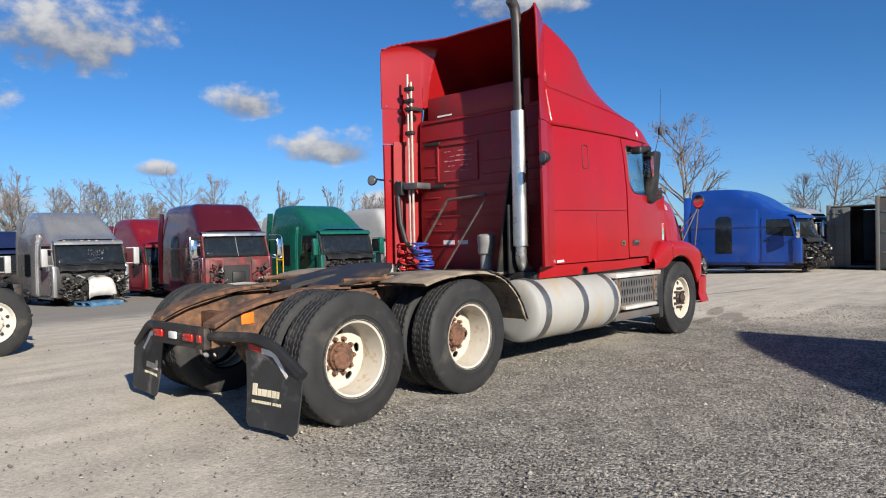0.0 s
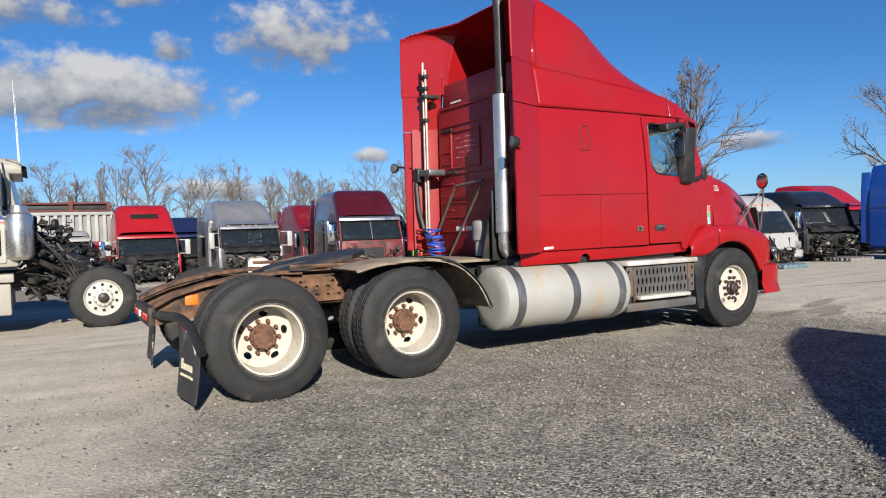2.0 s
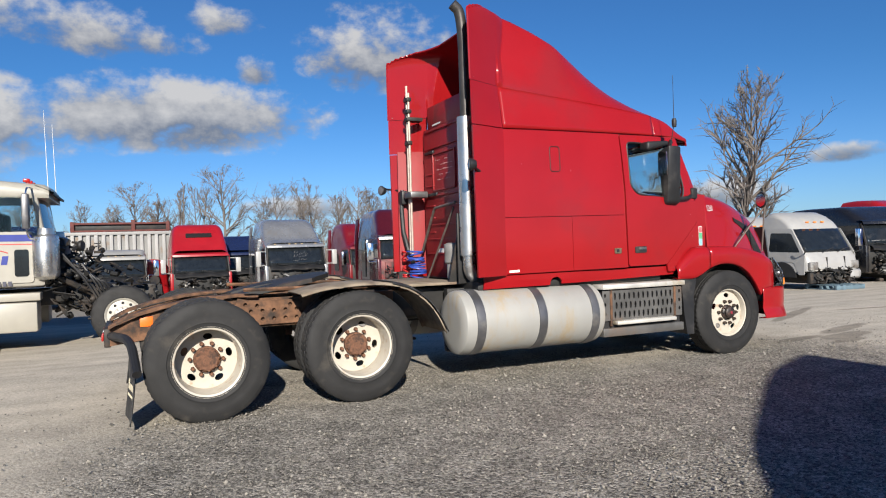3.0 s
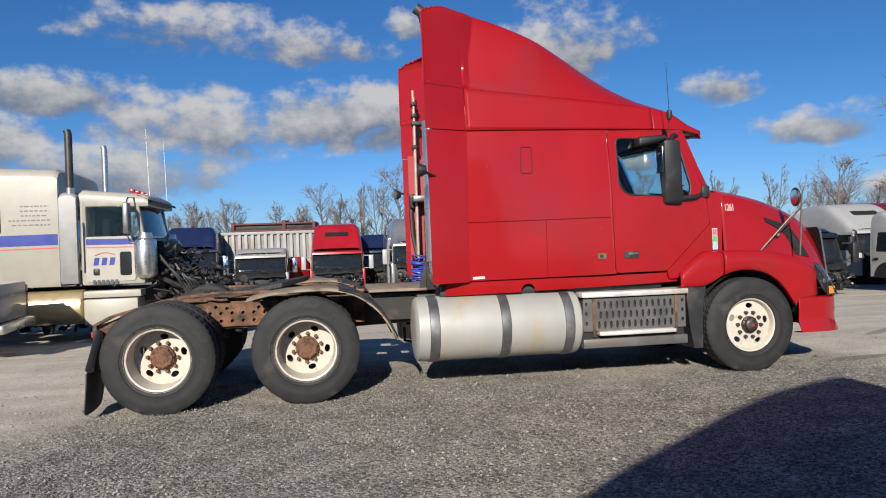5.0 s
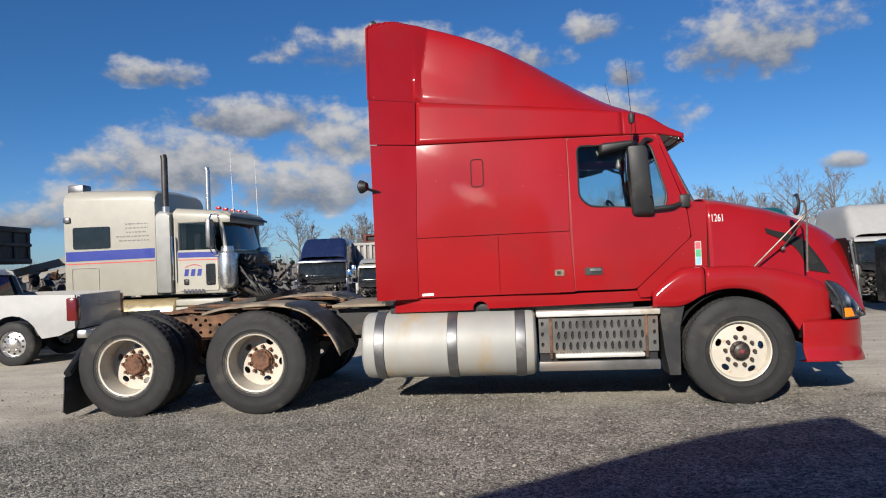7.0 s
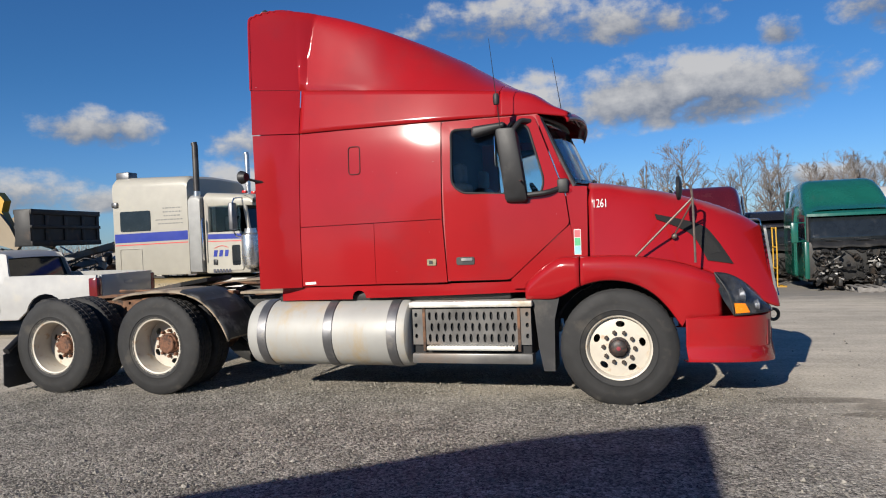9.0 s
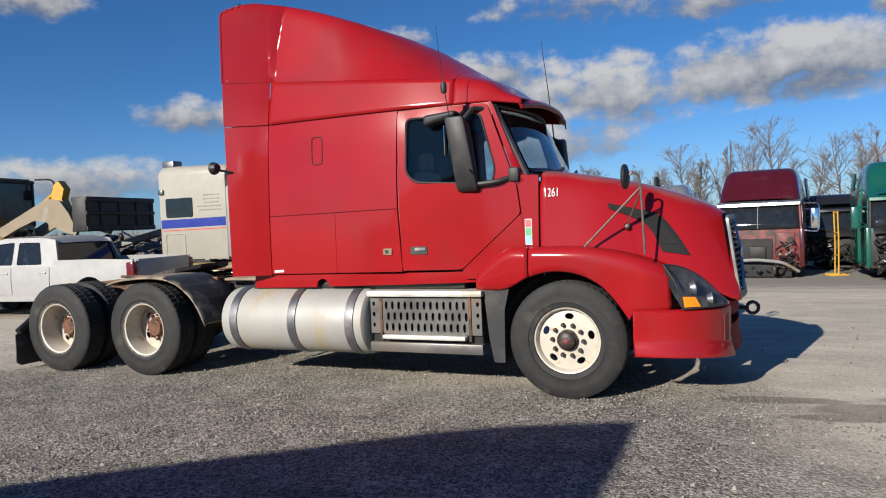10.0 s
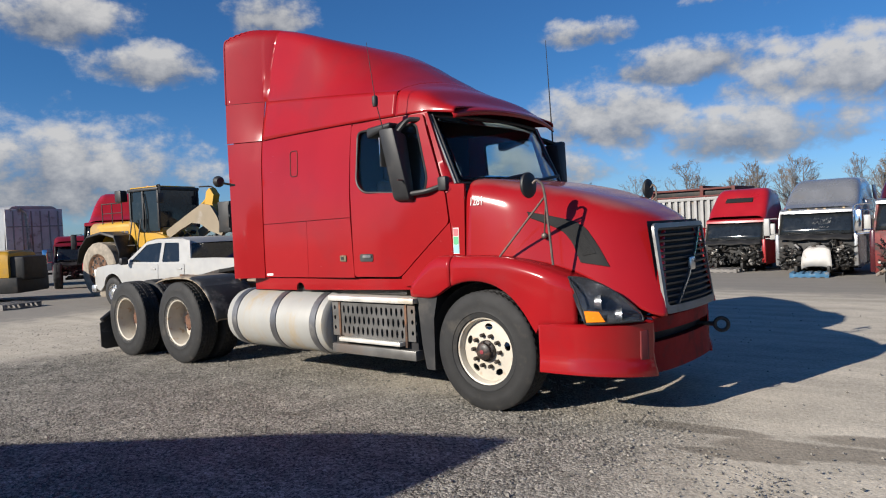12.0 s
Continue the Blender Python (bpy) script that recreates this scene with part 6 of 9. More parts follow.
def wreck_cab(label, mat, x, y, heading, L=3.1, roof=2.9, ws_top=1.83, ws_bot=1.2, w=1.12, style="aero", mirror=None, seed=1, floor=0.2,
              windows=1, visor=None, front=None, roof_vent=False, lamps=False, panel=False, bay="engine", chalk=False, group="stripped truck cabs in a row"):
    """A cab without its bonnet; the foot of the windscreen stands over the origin and faces +x."""
    c = thing("truck_cab", label, "truck cab", pose(x, y, ground_z(x, y), 0, 0, heading), group=group)
    mirror = mirror or BLACK
    prof = PROFILE[style]
    zt = ws_top + 0.07

    def ring(u, low):
        top = zt + (roof - zt) * interp(u / L, prof)
        ww = w * (1.0 if u < -1.3 else 1.0 - 0.055 * (u + 1.3) / 1.3)
        n = 15.0 if u < -0.5 else 10.0
        half = []
        for k in range(4):
            half.append((ww * (0.97 + 0.03 * k / 3), low + 0.35 * k / 3))
        h = top - (low + 0.35)
        lean = 0.13 if style != "day" else 0.06
        for k in range(1, 201):
            th = math.pi / 2 * k / 200
            zz = low + 0.35 + h * math.sin(th) ** (2 / n)
            yy = ww * max(0.0, math.cos(th)) ** (2 / n) - lean * max(0, zz - 1.6) ** 1.3 * (1 if k < 180 else (200 - k) / 20)
            half.append((max(yy, 0), zz))
        half = half[:3] + even(half[3:], 30)
        return [Vector((u, -a, b)) for a, b in half] + [Vector((u, a, b)) for a, b in reversed(half[:-1])]

    us = [-L + (L - 0.24) * i / 22 for i in range(23)]
    bm = bmesh.new()
    skin(bm, [ring(u, floor) for u in us], False)
    r0 = ring(-L, floor)
    bm.faces.new([bm.verts.new(p) for p in r0])
    bmesh.ops.remove_doubles(bm, verts=bm.verts, dist=1e-4)
    shell = part("shell", bm, mat, c, angle=40)
    # lower front, dash and inside
    bm = bmesh.new()
    box(bm, -0.26, 0.04, -w * 0.95, w * 0.95, floor + 0.05, ws_bot - 0.01, 0.04)
    for s in (-1, 1):
        tube(bm, [(-0.02, s * (w * 0.93), ws_bot - 0.03), (-0.24, s * (w * 0.90), ws_top + 0.03)], 0.035, 6)
    part("front_wall", bm, front or JUNK, c, "weathered firewall under the windscreen" if front else "greasy dark firewall")
    for s in (-1, 1):
        bm = bmesh.new()
        box(bm, -0.24, 0.055, s * w * 0.955 - 0.07, s * w * 0.955 + 0.05, floor + 0.08, ws_bot + 0.0, 0.03)
        part("corner_panel", bm, mat, c)
    bm = bmesh.new()
    box(bm, -0.95, -0.9, -w * 0.9, w * 0.9, floor, ws_top + 0.05)
    box(bm, -0.4, -0.02, -w * 0.9, w * 0.9, ws_bot - 0.25, ws_bot + 0.02, 0.05)
    for s in (-1, 1):
        box(bm, -0.85, -0.55, s * 0.45 - 0.2, s * 0.45 + 0.2, ws_bot - 0.3, ws_bot + 0.42, 0.06)
    part("inside", bm, DARK_IN, c)
    bm = bmesh.new()
    skin(bm, [[Vector((-0.005 - 0.225 * v + 0.05 * (1 - u * u), u * w * (0.90 - 0.02 * v), ws_bot + (ws_top - ws_bot) * v)) for u in [-1 + k / 8 for k in range(17)]] for v in [k / 4 for k in range(5)]], False)
    g = part("windscreen", bm, DARK_GLASS, c, "dusty dark windscreen")
    md = g.modifiers.new("thick", "SOLIDIFY")
    md.thickness = 0.006
    bm = bmesh.new()
    skin(bm, [[Vector((a + 0.06 * (1 - u * u), u * w * 0.92, b)) for u in [-1 + k / 8 for k in range(17)]] for a, b in ((-0.36, ws_top + 0.145), (-0.21, ws_top + 0.125), (-0.15, ws_top + 0.08), (-0.13, ws_top + 0.01), (-0.22, ws_top - 0.01))], False)
    vz = part("visor", bm, visor or mat, c)
    for k in range(5 if lamps else 0):
        bm = bmesh.new()
        v = (k - 2) * (0.22 if abs(k - 2) < 2 else 0.36)
        box(bm, -0.20, -0.15, v - 0.035, v + 0.035, ws_top + 0.115, ws_top + 0.145, 0.008)
        part("marker_lamp", bm, material("pale_marker_lens", (0.42, 0.30, 0.16), 0.4) if "pale_marker_lens" not in bpy.data.materials else bpy.data.materials["pale_marker_lens"], vz)
    if roof_vent:
        # Plain black plate on the roof; its colour stands for the slot's shade.
        bm = bmesh.new()
        u = -0.36 * L
        zt2 = zt + (roof - zt) * interp(-0.36, prof)
        box(bm, -0.03, 0.03, -0.46, 0.46, -0.13, 0.13, 0.02, Matrix.Translation((u, 0, zt2 - 0.008)) @ pose(0, 0, 0, 0, -58, 0))
        part("roof_vent", bm, material("roof_slot_black", (0.004, 0.004, 0.0045), 0.9) if "roof_slot_black" not in bpy.data.materials else bpy.data.materials["roof_slot_black"], shell, "black plate painted in for the shaded slot in the roof front")
    for s in (-1, 1):
        def pl(u, v, d, s=s):
            yy = w * (1.0 if u < -1.3 else 1.0 - 0.055 * (u + 1.3) / 1.3) * 1.004
            yy -= 0.13 * max(0, v - 1.6) ** 1.3 * 0.9
            return Vector((u, s * (yy + 0.012 - d), v))
        d0, d1 = -1.22, -0.16
        wn = round_loop([(d0 + 0.14, ws_bot + 0.12), (d1 - 0.02, ws_bot + 0.03), (d1 - 0.17, ws_top - 0.02), (d0 + 0.14, ws_top - 0.02)], 0.05)
        bm = bmesh.new()
        sheet(bm, round_loop([(d0, floor + 0.12), (d1 + 0.02, floor + 0.12), (d1 + 0.06, ws_bot), (d1 - 0.12, ws_top + 0.06), (d0, ws_top + 0.06)], 0.05), pl, 0.03, [wn], 0.3)
        dr = part("door", bm, mat, c)
        bm = bmesh.new()
        sheet(bm, wn, lambda u, v, d: pl(u, v, d + 0.012), 0.01, step=0.4)
        part("door_window", bm, DARK_GLASS, dr)
        bm = bmesh.new()
        box(bm, d0 + 0.08, d0 + 0.26, s * (w + 0.012) - 0.012, s * (w + 0.012) + 0.012, ws_bot - 0.12, ws_bot - 0.06, 0.006)
        part("handle", bm, BLACK, dr)
        if panel:
            top = min(roof - 0.55, 2.22)
            for k, (grow, out) in enumerate(((0.0, 0.045), (-0.035, 0.07))):
                bm = bmesh.new()
                sheet(bm, round_loop([(-L + 0.04 - grow, floor + 0.06 - grow), (-1.34 + grow, floor + 0.06 - grow), (-1.34 + grow, top - 0.05 + grow), (-1.40, top + grow), (-L + 0.04 - grow, top + grow)], 0.10),
                      lambda u, v, d: pl(u, v, d - out + 0.03 * max(0.0, (u + 1.7) / 0.36) ** 2), out + 0.02, step=0.16)
                part("sleeper_side_panel", bm, mat, c)
        if L > 2.3:
            up = 0.080 if panel else 0.006
            for q in range(windows):
                z0 = 0.88 if windows == 1 else (0.66, 1.60)[q]
                z1 = 1.58 if windows == 1 else (1.54, 1.98)[q]
                bm = bmesh.new()
                u0 = -0.74 * L
                wl = [(u0, z0), (u0 + 0.58, z0), (u0 + 0.58, z1), (u0, z1)] if q == 0 else [(u0, z0), (u0 + 0.58, z0), (u0 + 0.56, z1 - 0.08), (u0 + 0.44, z1), (u0 + 0.14, z1), (u0 + 0.02, z1 - 0.08)]
                sheet(bm, round_loop(wl, 0.06), lambda u, v, d: pl(u, v, d - up), 0.02, step=0.3)
                part("sleeper_window", bm, DARK_GLASS, c)
            if windows == 2:
                bm = bmesh.new()
                tube(bm, [pl(-L + 0.08 + k * (L - 0.3) / 16, 1.57, -(up if -L + 0.08 + k * (L - 0.3) / 16 < -1.36 else 0.006)) for k in range(17)], 0.008, 6)
                part("panel_seam", bm, BLACK, c)
            bm = bmesh.new()
            sheet(bm, round_loop([(-L + 0.10, 0.42), (-L + 0.62, 0.42), (-L + 0.62, 0.86), (-L + 0.10, 0.86)], 0.05), lambda u, v, d: pl(u, v, d), 0.02, step=0.3)
            part("locker_door", bm, mat, c)
            # fairing lip at the back edge
            bm = bmesh.new()
            skin(bm, [[Vector((a, s * (b if z < 2 else b - 0.10 * (z - 2)), z)) for z in [floor + 0.2 + k * (roof - floor - 0.45) / 8 for k in range(9)]] for a, b in ((-L + 0.02, w + 0.004), (-L - 0.10, w + 0.05), (-L - 0.22, w + 0.055), (-L - 0.22, w + 0.03), (-L + 0.02, w - 0.03))], False)
            part("side_extender", bm, mat, c)
        bm = bmesh.new()
        box(bm, -0.03, 0.10, s * (w + 0.24) - 0.09, s * (w + 0.24) + 0.09, ws_bot - 0.02, ws_bot + 0.52, 0.035)
        m_ = part("mirror", bm, mirror, c)
        if bay == "firewall":
            bm = bmesh.new()
            loop = [(0.0, s * (w * 0.99), ws_bot - 0.06), (0.06, s * (w + 0.34), ws_bot - 0.10), (0.04, s * (w + 0.36), ws_top + 0.02), (-0.1, s * (w * 0.99), ws_top + 0.04)]
            tube(bm, bend(loop, 6, 0.25), 0.022, 8)
            part("mirror_frame", bm, CHROME, m_, "bright looped mirror frame")
        for dz in (0.5, 0.02):
            bm = bmesh.new()
            tube(bm, [(-0.1, s * w * 0.98, ws_bot + dz), (0.04, s * (w + 0.22), ws_bot + dz)], 0.018, 6)
            part("mirror_arm", bm, mirror, m_)
    if bay == "firewall":
        for v0, v1 in ((-0.90, -0.52), (0.42, 0.90)):
            bm = bmesh.new()
            box(bm, 0.03, 0.085, v0, v1, floor + 0.35, ws_bot - 0.10, 0.025)
            part("firewall_panel", bm, front, c)
        # No opening is cut; a dark plate paints the hollow's shade on the wall.
        bm = bmesh.new()
        box(bm, 0.03, 0.06, -0.46, 0.36, floor + 0.22, ws_bot - 0.26, 0.02)
        part("open_hollow", bm, DARK_IN, c, "dark plate standing for the shaded hollow in the firewall")
        bm = bmesh.new()
        box(bm, 0.05, 0.12, -0.22, 0.20, floor + 0.30, ws_bot - 0.46, 0.03)
        part("heater_box", bm, JUNK, c)
        bm = bmesh.new()
        tube(bm, bend([(0.10, -0.98, floor + 0.02), (0.34, -0.60, floor + 0.26), (0.42, 0.0, floor + 0.30), (0.34, 0.62, floor + 0.22), (0.12, 0.98, floor - 0.04)], 6, 0.3), 0.045, 8)
        part("bent_bumper_rail", bm, GREY_STEEL, c, "bent pale bumper rail")
        # Plain dark box added to blacken the space below the bumper rail.
        bm = bmesh.new()
        box(bm, 0.06, 0.22, -0.80, 0.82, floor - 0.18, floor + 0.22, 0.04)
        part("lower_crossmember", bm, DARK_IN, c)
        bm = bmesh.new()
        tube(bm, [(0.052, 0, ws_bot + 0.01), (-0.165, 0, ws_top - 0.01)], 0.010, 6)
        part("windscreen_bar", bm, GREY_STEEL, g)
        spots = ((44, 0.08, 0.22, -0.92, -0.50, floor + 0.05, ws_bot - 0.15), (40, 0.08, 0.30, 0.45, 0.95, floor, ws_bot - 0.25), (26, 0.10, 0.40, -0.95, 0.95, floor - 0.05, floor + 0.2))
    else:
        spots = ((70, 0.06, 0.44, -0.90, -0.32, floor + 0.02, ws_bot - 0.22), (70, 0.06, 0.44, 0.32, 0.90, floor + 0.02, ws_bot - 0.22), (30, 0.05, 0.3, -0.4, 0.4, floor + 0.02, ws_bot - 0.25))
        bm = bmesh.new()
        skin(bm, [[Vector((a + 0.05 * (1 - u * u), u * w * 0.88, b + 0.015 * math.sin(9 * u + seed))) for u in [-1 + k / 12 for k in range(25)]] for a, b in ((0.0, ws_bot - 0.005), (0.12, ws_bot - 0.045), (0.20, ws_bot - 0.11), (0.19, ws_bot - 0.16))], False)
        part("cowl", bm, BLACK, c, "black cowl under the windscreen")
        for v in (-0.25, 0.42):
            bm = bmesh.new()
            tube(bm, [(0.06, v * w, ws_bot + 0.0), (0.03, (v - 0.42) * w, ws_bot + 0.07)], 0.011, 6)
            part("wiper", bm, BLACK, g)
    bm = bmesh.new()
    for k, spot in enumerate(spots):
        scrap(bm, *spot, seed + 7 * k, 0.13 if bay == "engine" else 0.10)
    for s in (-1, 1):
        box(bm, 0.0, 0.62, s * 0.43 - 0.045, s * 0.43 + 0.045, floor - 0.06, floor + 0.12, 0.02)
    tagged(part("engine_wreck", bm, JUNK, c, "tangle of greasy engine-bay parts"), kind="stuff")
    bm = bmesh.new()
    for s in (-1, 1):
        scrap(bm, 16 if bay == "engine" else 5, 0.15, 0.42, s * 0.62 - 0.28, s * 0.62 + 0.28, floor + 0.05, ws_bot - 0.3, seed + 50 + s, 0.10)
    tagged(part("alloy_wreck", bm, JUNK_PALE, c, "broken bare metal parts"), kind="stuff")
    if chalk:
        rs = random.Random(seed)
        bm = bmesh.new()
        for r in range(3):
            for k in range(9):
                v, f = -0.12 + k * 0.055 + r * 0.03, 0.30 + 0.19 * r + rs.uniform(-0.03, 0.03)
                p = [Vector((0.002 - 0.225 * g_ + 0.05 * (1 - (v_ / w) ** 2) + 0.008, v_, ws_bot + (ws_top - ws_bot) * g_)) for v_, g_ in ((v, f), (v + rs.uniform(0.01, 0.04), f + rs.uniform(-0.12, 0.12)))]
                tube(bm, p, 0.0035, 5)
        tagged(part("scrawl_mark", bm, JUNK_PALE, g, "pale scrawled marks on the glass"), kind="stuff")
    bm = bmesh.new()
    for s in (-1, 1):
        box(bm, -L + 0.1, 0.3, s * 0.42 - 0.05, s * 0.42 + 0.05, floor - 0.12, floor + 0.06, 0.01)
    for u in (-L + 0.3, -L * 0.5, 0.0):
        box(bm, u - 0.08, u + 0.08, -0.7, 0.7, floor - 0.19, floor - 0.10, 0.01)
    part("sub_frame", bm, BLACK_METAL, c)
    return c


silver_cab = wreck_cab("silver sleeper cab without bonnet, engine bay stripped, on blue pallet", SILVER, 4.1, 17.15, -90, 3.1, 2.92, 1.84, 1.22, 1.10, "aero", WHITE, 3, lamps=True, panel=True, chalk=True)
bm = bmesh.new()
skin(bm, [[Vector((x, 0.10 + 0.36 * k * wd, z - 0.10 * k ** 4)) for k in [q / 6 - 1 for q in range(13)]] for x, z, wd in ((0.10, 0.86, 0.8), (0.24, 0.90, 0.9), (0.42, 0.84, 1.0), (0.52, 0.66, 1.08), (0.55, 0.46, 1.12), (0.53, 0.30, 1.1))], False)
cover = part("engine_cover", bm, COVER_PALE, silver_cab, "pale engine cover among the dark parts")
cover.modifiers.new("thick", "SOLIDIFY").thickness = 0.02
pallet(4.05, 16.55, 8, PALLET_BLUE, "blue painted wooden pallet under the silver cab")
wreck_cab("bright red cab with a dark roof slot, front stripped", YARD_RED, 1.08, 19.25, -90, 2.3, 2.87, 1.66, 1.08, 1.05, "wedge", WHITE, 5, roof_vent=True, front=JUNK)
spare = thing("bonnet_panel", "loose red truck bonnet standing beside the container", "bonnet", pose(-0.62, 20.3, ground_z(0, 20.3), 0, 0, 6))
bm = bmesh.new()
skin(bm, [[Vector((0.62 * u, -0.10 - 0.5 * (1 - u * u) * v, 0.02 + 1.62 * v - 0.30 * abs(u) ** 3 * v)) for u in [-1 + k / 6 for k in range(13)]] for v in [j / 6 for j in range(7)]], False)
spare_skin = part("bonnet_skin", bm, YARD_RED, spare, angle=60)
spare_skin.modifiers.new("thick", "SOLIDIFY").thickness = 0.015
bm = bmesh.new()
tube(bm, bend([(-0.60, -0.12, 0.05), (-0.2, -0.62, 0.55), (0.25, -0.62, 0.55), (0.60, -0.12, 0.05)]), 0.03, 8)
part("bonnet_rim", bm, BLACK, spare)
pallet(1.0, 18.75, -4, PALLET_WOOD, "grey wooden pallet under the red cab")
wreck_cab("maroon flat-roofed sleeper cab with chrome mirrors, stripped front", MAROON, 7.10, 13.75, -96, 3.35, 2.97, 1.92, 1.30, 1.12, "dome", CHROME, 7, visor=CHROME_DULL, windows=2, front=FIREWALL, bay="firewall")
wreck_cab("green aerodynamic sleeper cab, bonnet removed, beside the maroon cab", GREEN, 10.62, 12.75, -92, 3.0, 2.95, 1.90, 1.26, 1.12, "aero", GREEN, 9, panel=True)
pallet(10.9, 12.2, 3, PALLET_WOOD, "grey wooden pallet under the green cab")
wreck_cab("dark red sleeper cab standing behind the maroon cab", DARK_RED, 7.75, 19.2, -90, 2.9, 2.85, 1.75, 1.15, 1.12, "aero", CHROME, 11)
wreck_cab("navy blue sleeper cab at the end of the row", NAVY, -4.6, 20.2, -86, 2.7, 2.95, 1.92, 1.25, 1.10, "dome", CHROME, 13)
wreck_cab("white day cab with a dark body and roof lights", PALE_CAB, -1.7, 18.1, -88, 1.7, 1.95, 1.60, 1.05, 0.98, "day", CHROME, 15, lamps=True)
wreck_cab("white flat-roofed sleeper cab without its bonnet", WHITE, 14.3, 13.5, -92, 3.0, 2.93, 1.78, 1.12, 1.10, "dome", WHITE, 17)
wreck_cab("plain white sleeper cab behind the green cab", WHITE, 12.95, 17.3, -90, 2.8, 2.95, 1.35, 0.95, 1.10, "dome", GREEN, 18, front=WHITE)
wreck_cab("white sleeper cab beside another white cab", WHITE, 16.65, 15.3, -94, 3.0, 2.95, 1.85, 1.2, 1.12, "aero", WHITE, 19)


def van_cab(label, x, y, heading, seed):
    """A small forward-control cab; the foot of the windscreen stands over the origin and faces +x."""
    c = thing("van_cab", label, "truck cab", pose(x, y, ground_z(x, y), 0, 0, heading), group="stripped truck cabs in a row")
    w = 1.0
    prof = [(-1.36, 0.34), (-1.36, 1.0), (-1.36, 1.7), (-1.33, 2.04), (-1.22, 2.12), (-1.0, 2.11), (-0.75, 2.01), (-0.55, 1.86), (-0.44, 1.74), (-0.40, 1.66), (-0.2, 1.31), (0.0, 0.96), (0.08, 0.86), (0.12, 0.66), (0.12, 0.5)]

    def at(k, d):
        u, z = prof[k]
        fu = min(1.0, max(0.0, (u + 0.9) / 0.5))
        tz = min(1.0, max(0.0, (z - 1.6) / 0.4))
        return u - d * fu, z - d * tz

    rows = []
    for k in range(25):
        v = -1 + 2 * k / 24
        v = math.sin(v * math.pi / 2)
        d = 0.16 * (1 - math.sqrt(max(0.0, 1 - abs(v) ** 7)))
        rows.append([Vector((at(i, d)[0], v * w * (1 - 0.05 * max(0.0, prof[i][1] - 1.0)), at(i, d)[1])) for i in range(len(prof))])
    bm = bmesh.new()
    skin(bm, rows, False)
    for r in (rows[0], rows[-1]):
        bm.faces.new([bm.verts.new(p) for p in r])
    bm.faces.new([bm.verts.new(p) for p in (rows[0][0], rows[0][-1], rows[-1][-1], rows[-1][0])])
    bmesh.ops.remove_doubles(bm, verts=bm.verts, dist=1e-4)
    shell = part("shell", bm, WHITE, c, angle=32)

    def slope(v, f, out):
        i = 9 + f * 2
        j = min(10, int(i))
        g = i - j
        u, z = prof[j][0] + (prof[j + 1][0] - prof[j][0]) * g, prof[j][1] + (prof[j + 1][1] - prof[j][1]) * g
        d = 0.16 * (1 - math.sqrt(max(0.0, 1 - abs(v) ** 7)))
        return Vector((u - d + out * 0.87, v * w * (1 - 0.05 * max(0.0, z - 1.0)), z + out * 0.5))
    bm = bmesh.new()
    skin(bm, [[slope(-0.93 + 1.86 * k / 16, 0.05 + 0.9 * j / 5, 0.012) for k in range(17)] for j in range(6)], False)
    g = part("windscreen", bm, DARK_GLASS, c, "dusty dark windscreen")
    g.modifiers.new("thick", "SOLIDIFY").thickness = 0.006
    for v in (-0.35, 0.25):
        bm = bmesh.new()
        tube(bm, [slope(v, 0.97, 0.03), slope(v + 0.5, 0.82, 0.03)], 0.012, 6)
        part("wiper", bm, BLACK, g)
    for v in (-0.3, 0.0, 0.3):
        bm = bmesh.new()
        box(bm, -0.50, -0.45, v - 0.05, v + 0.05, 1.80, 1.835, 0.01)
        part("marker_lamp", bm, AMBER, shell)
    for s in (-1, 1):
        def pl(u, v, d, s=s):
            return Vector((u, s * (w * (1 - 0.05 * max(0.0, v - 1.0)) + 0.006 - d), v))
        wn = round_loop([(-1.16, 1.02), (-0.16, 1.00), (-0.44, 1.52), (-1.10, 1.54)], 0.06)
        bm = bmesh.new()
        sheet(bm, round_loop([(-1.26, 0.72), (-0.85, 0.78), (-0.35, 0.72), (-0.22, 0.40), (-0.04, 0.40), (-0.02, 0.93), (-0.42, 1.64), (-1.26, 1.68)], 0.05), pl, 0.02, [wn], 0.3)
        dr = part("door", bm, WHITE, c)
        bm = bmesh.new()
        sheet(bm, wn, lambda u, v, d: pl(u, v, d + 0.004), 0.01, step=0.4)
        part("door_window", bm, DARK_GLASS, dr)
        bm = bmesh.new()
        box(bm, -1.20, -1.06, s * (w + 0.02) - 0.012, s * (w + 0.02) + 0.012, 0.80, 0.86, 0.006)
        part("handle", bm, BLACK, dr)
        # The flank is not cut; a black half disc paints the arch's shade.
        bm = bmesh.new()
        sheet(bm, [(-0.75 + 0.46 * math.cos(a), 0.33 + 0.42 * math.sin(a)) for a in [math.pi * q / 10 for q in range(11)]], lambda u, v, d: pl(u, v, d - 0.01), 0.03)
        part("wheel_arch", bm, BLACK, c, "black patch standing for the shade inside an empty wheel arch")
        bm = bmesh.new()
        box(bm, 0.02, 0.13, s * 0.80 - 0.17, s * 0.80 + 0.14, 0.52, 0.74, 0.03)
        part("headlight", bm, JUNK_PALE, c)
        bm = bmesh.new()
        tube(bm, bend([(-0.05, s * 0.98, 0.95), (0.10, s * 1.14, 1.02), (0.08, s * 1.16, 1.15)], 4), 0.014, 6)
        part("mirror_arm", bm, BLACK, c)
    for v in (-0.32, 0.38):
        bm = bmesh.new()
        box(bm, 0.075, 0.128, v - 0.008, v + 0.008, 0.55, 0.86, 0.003)
        part("panel_seam", bm, BLACK, shell)
    bm = bmesh.new()
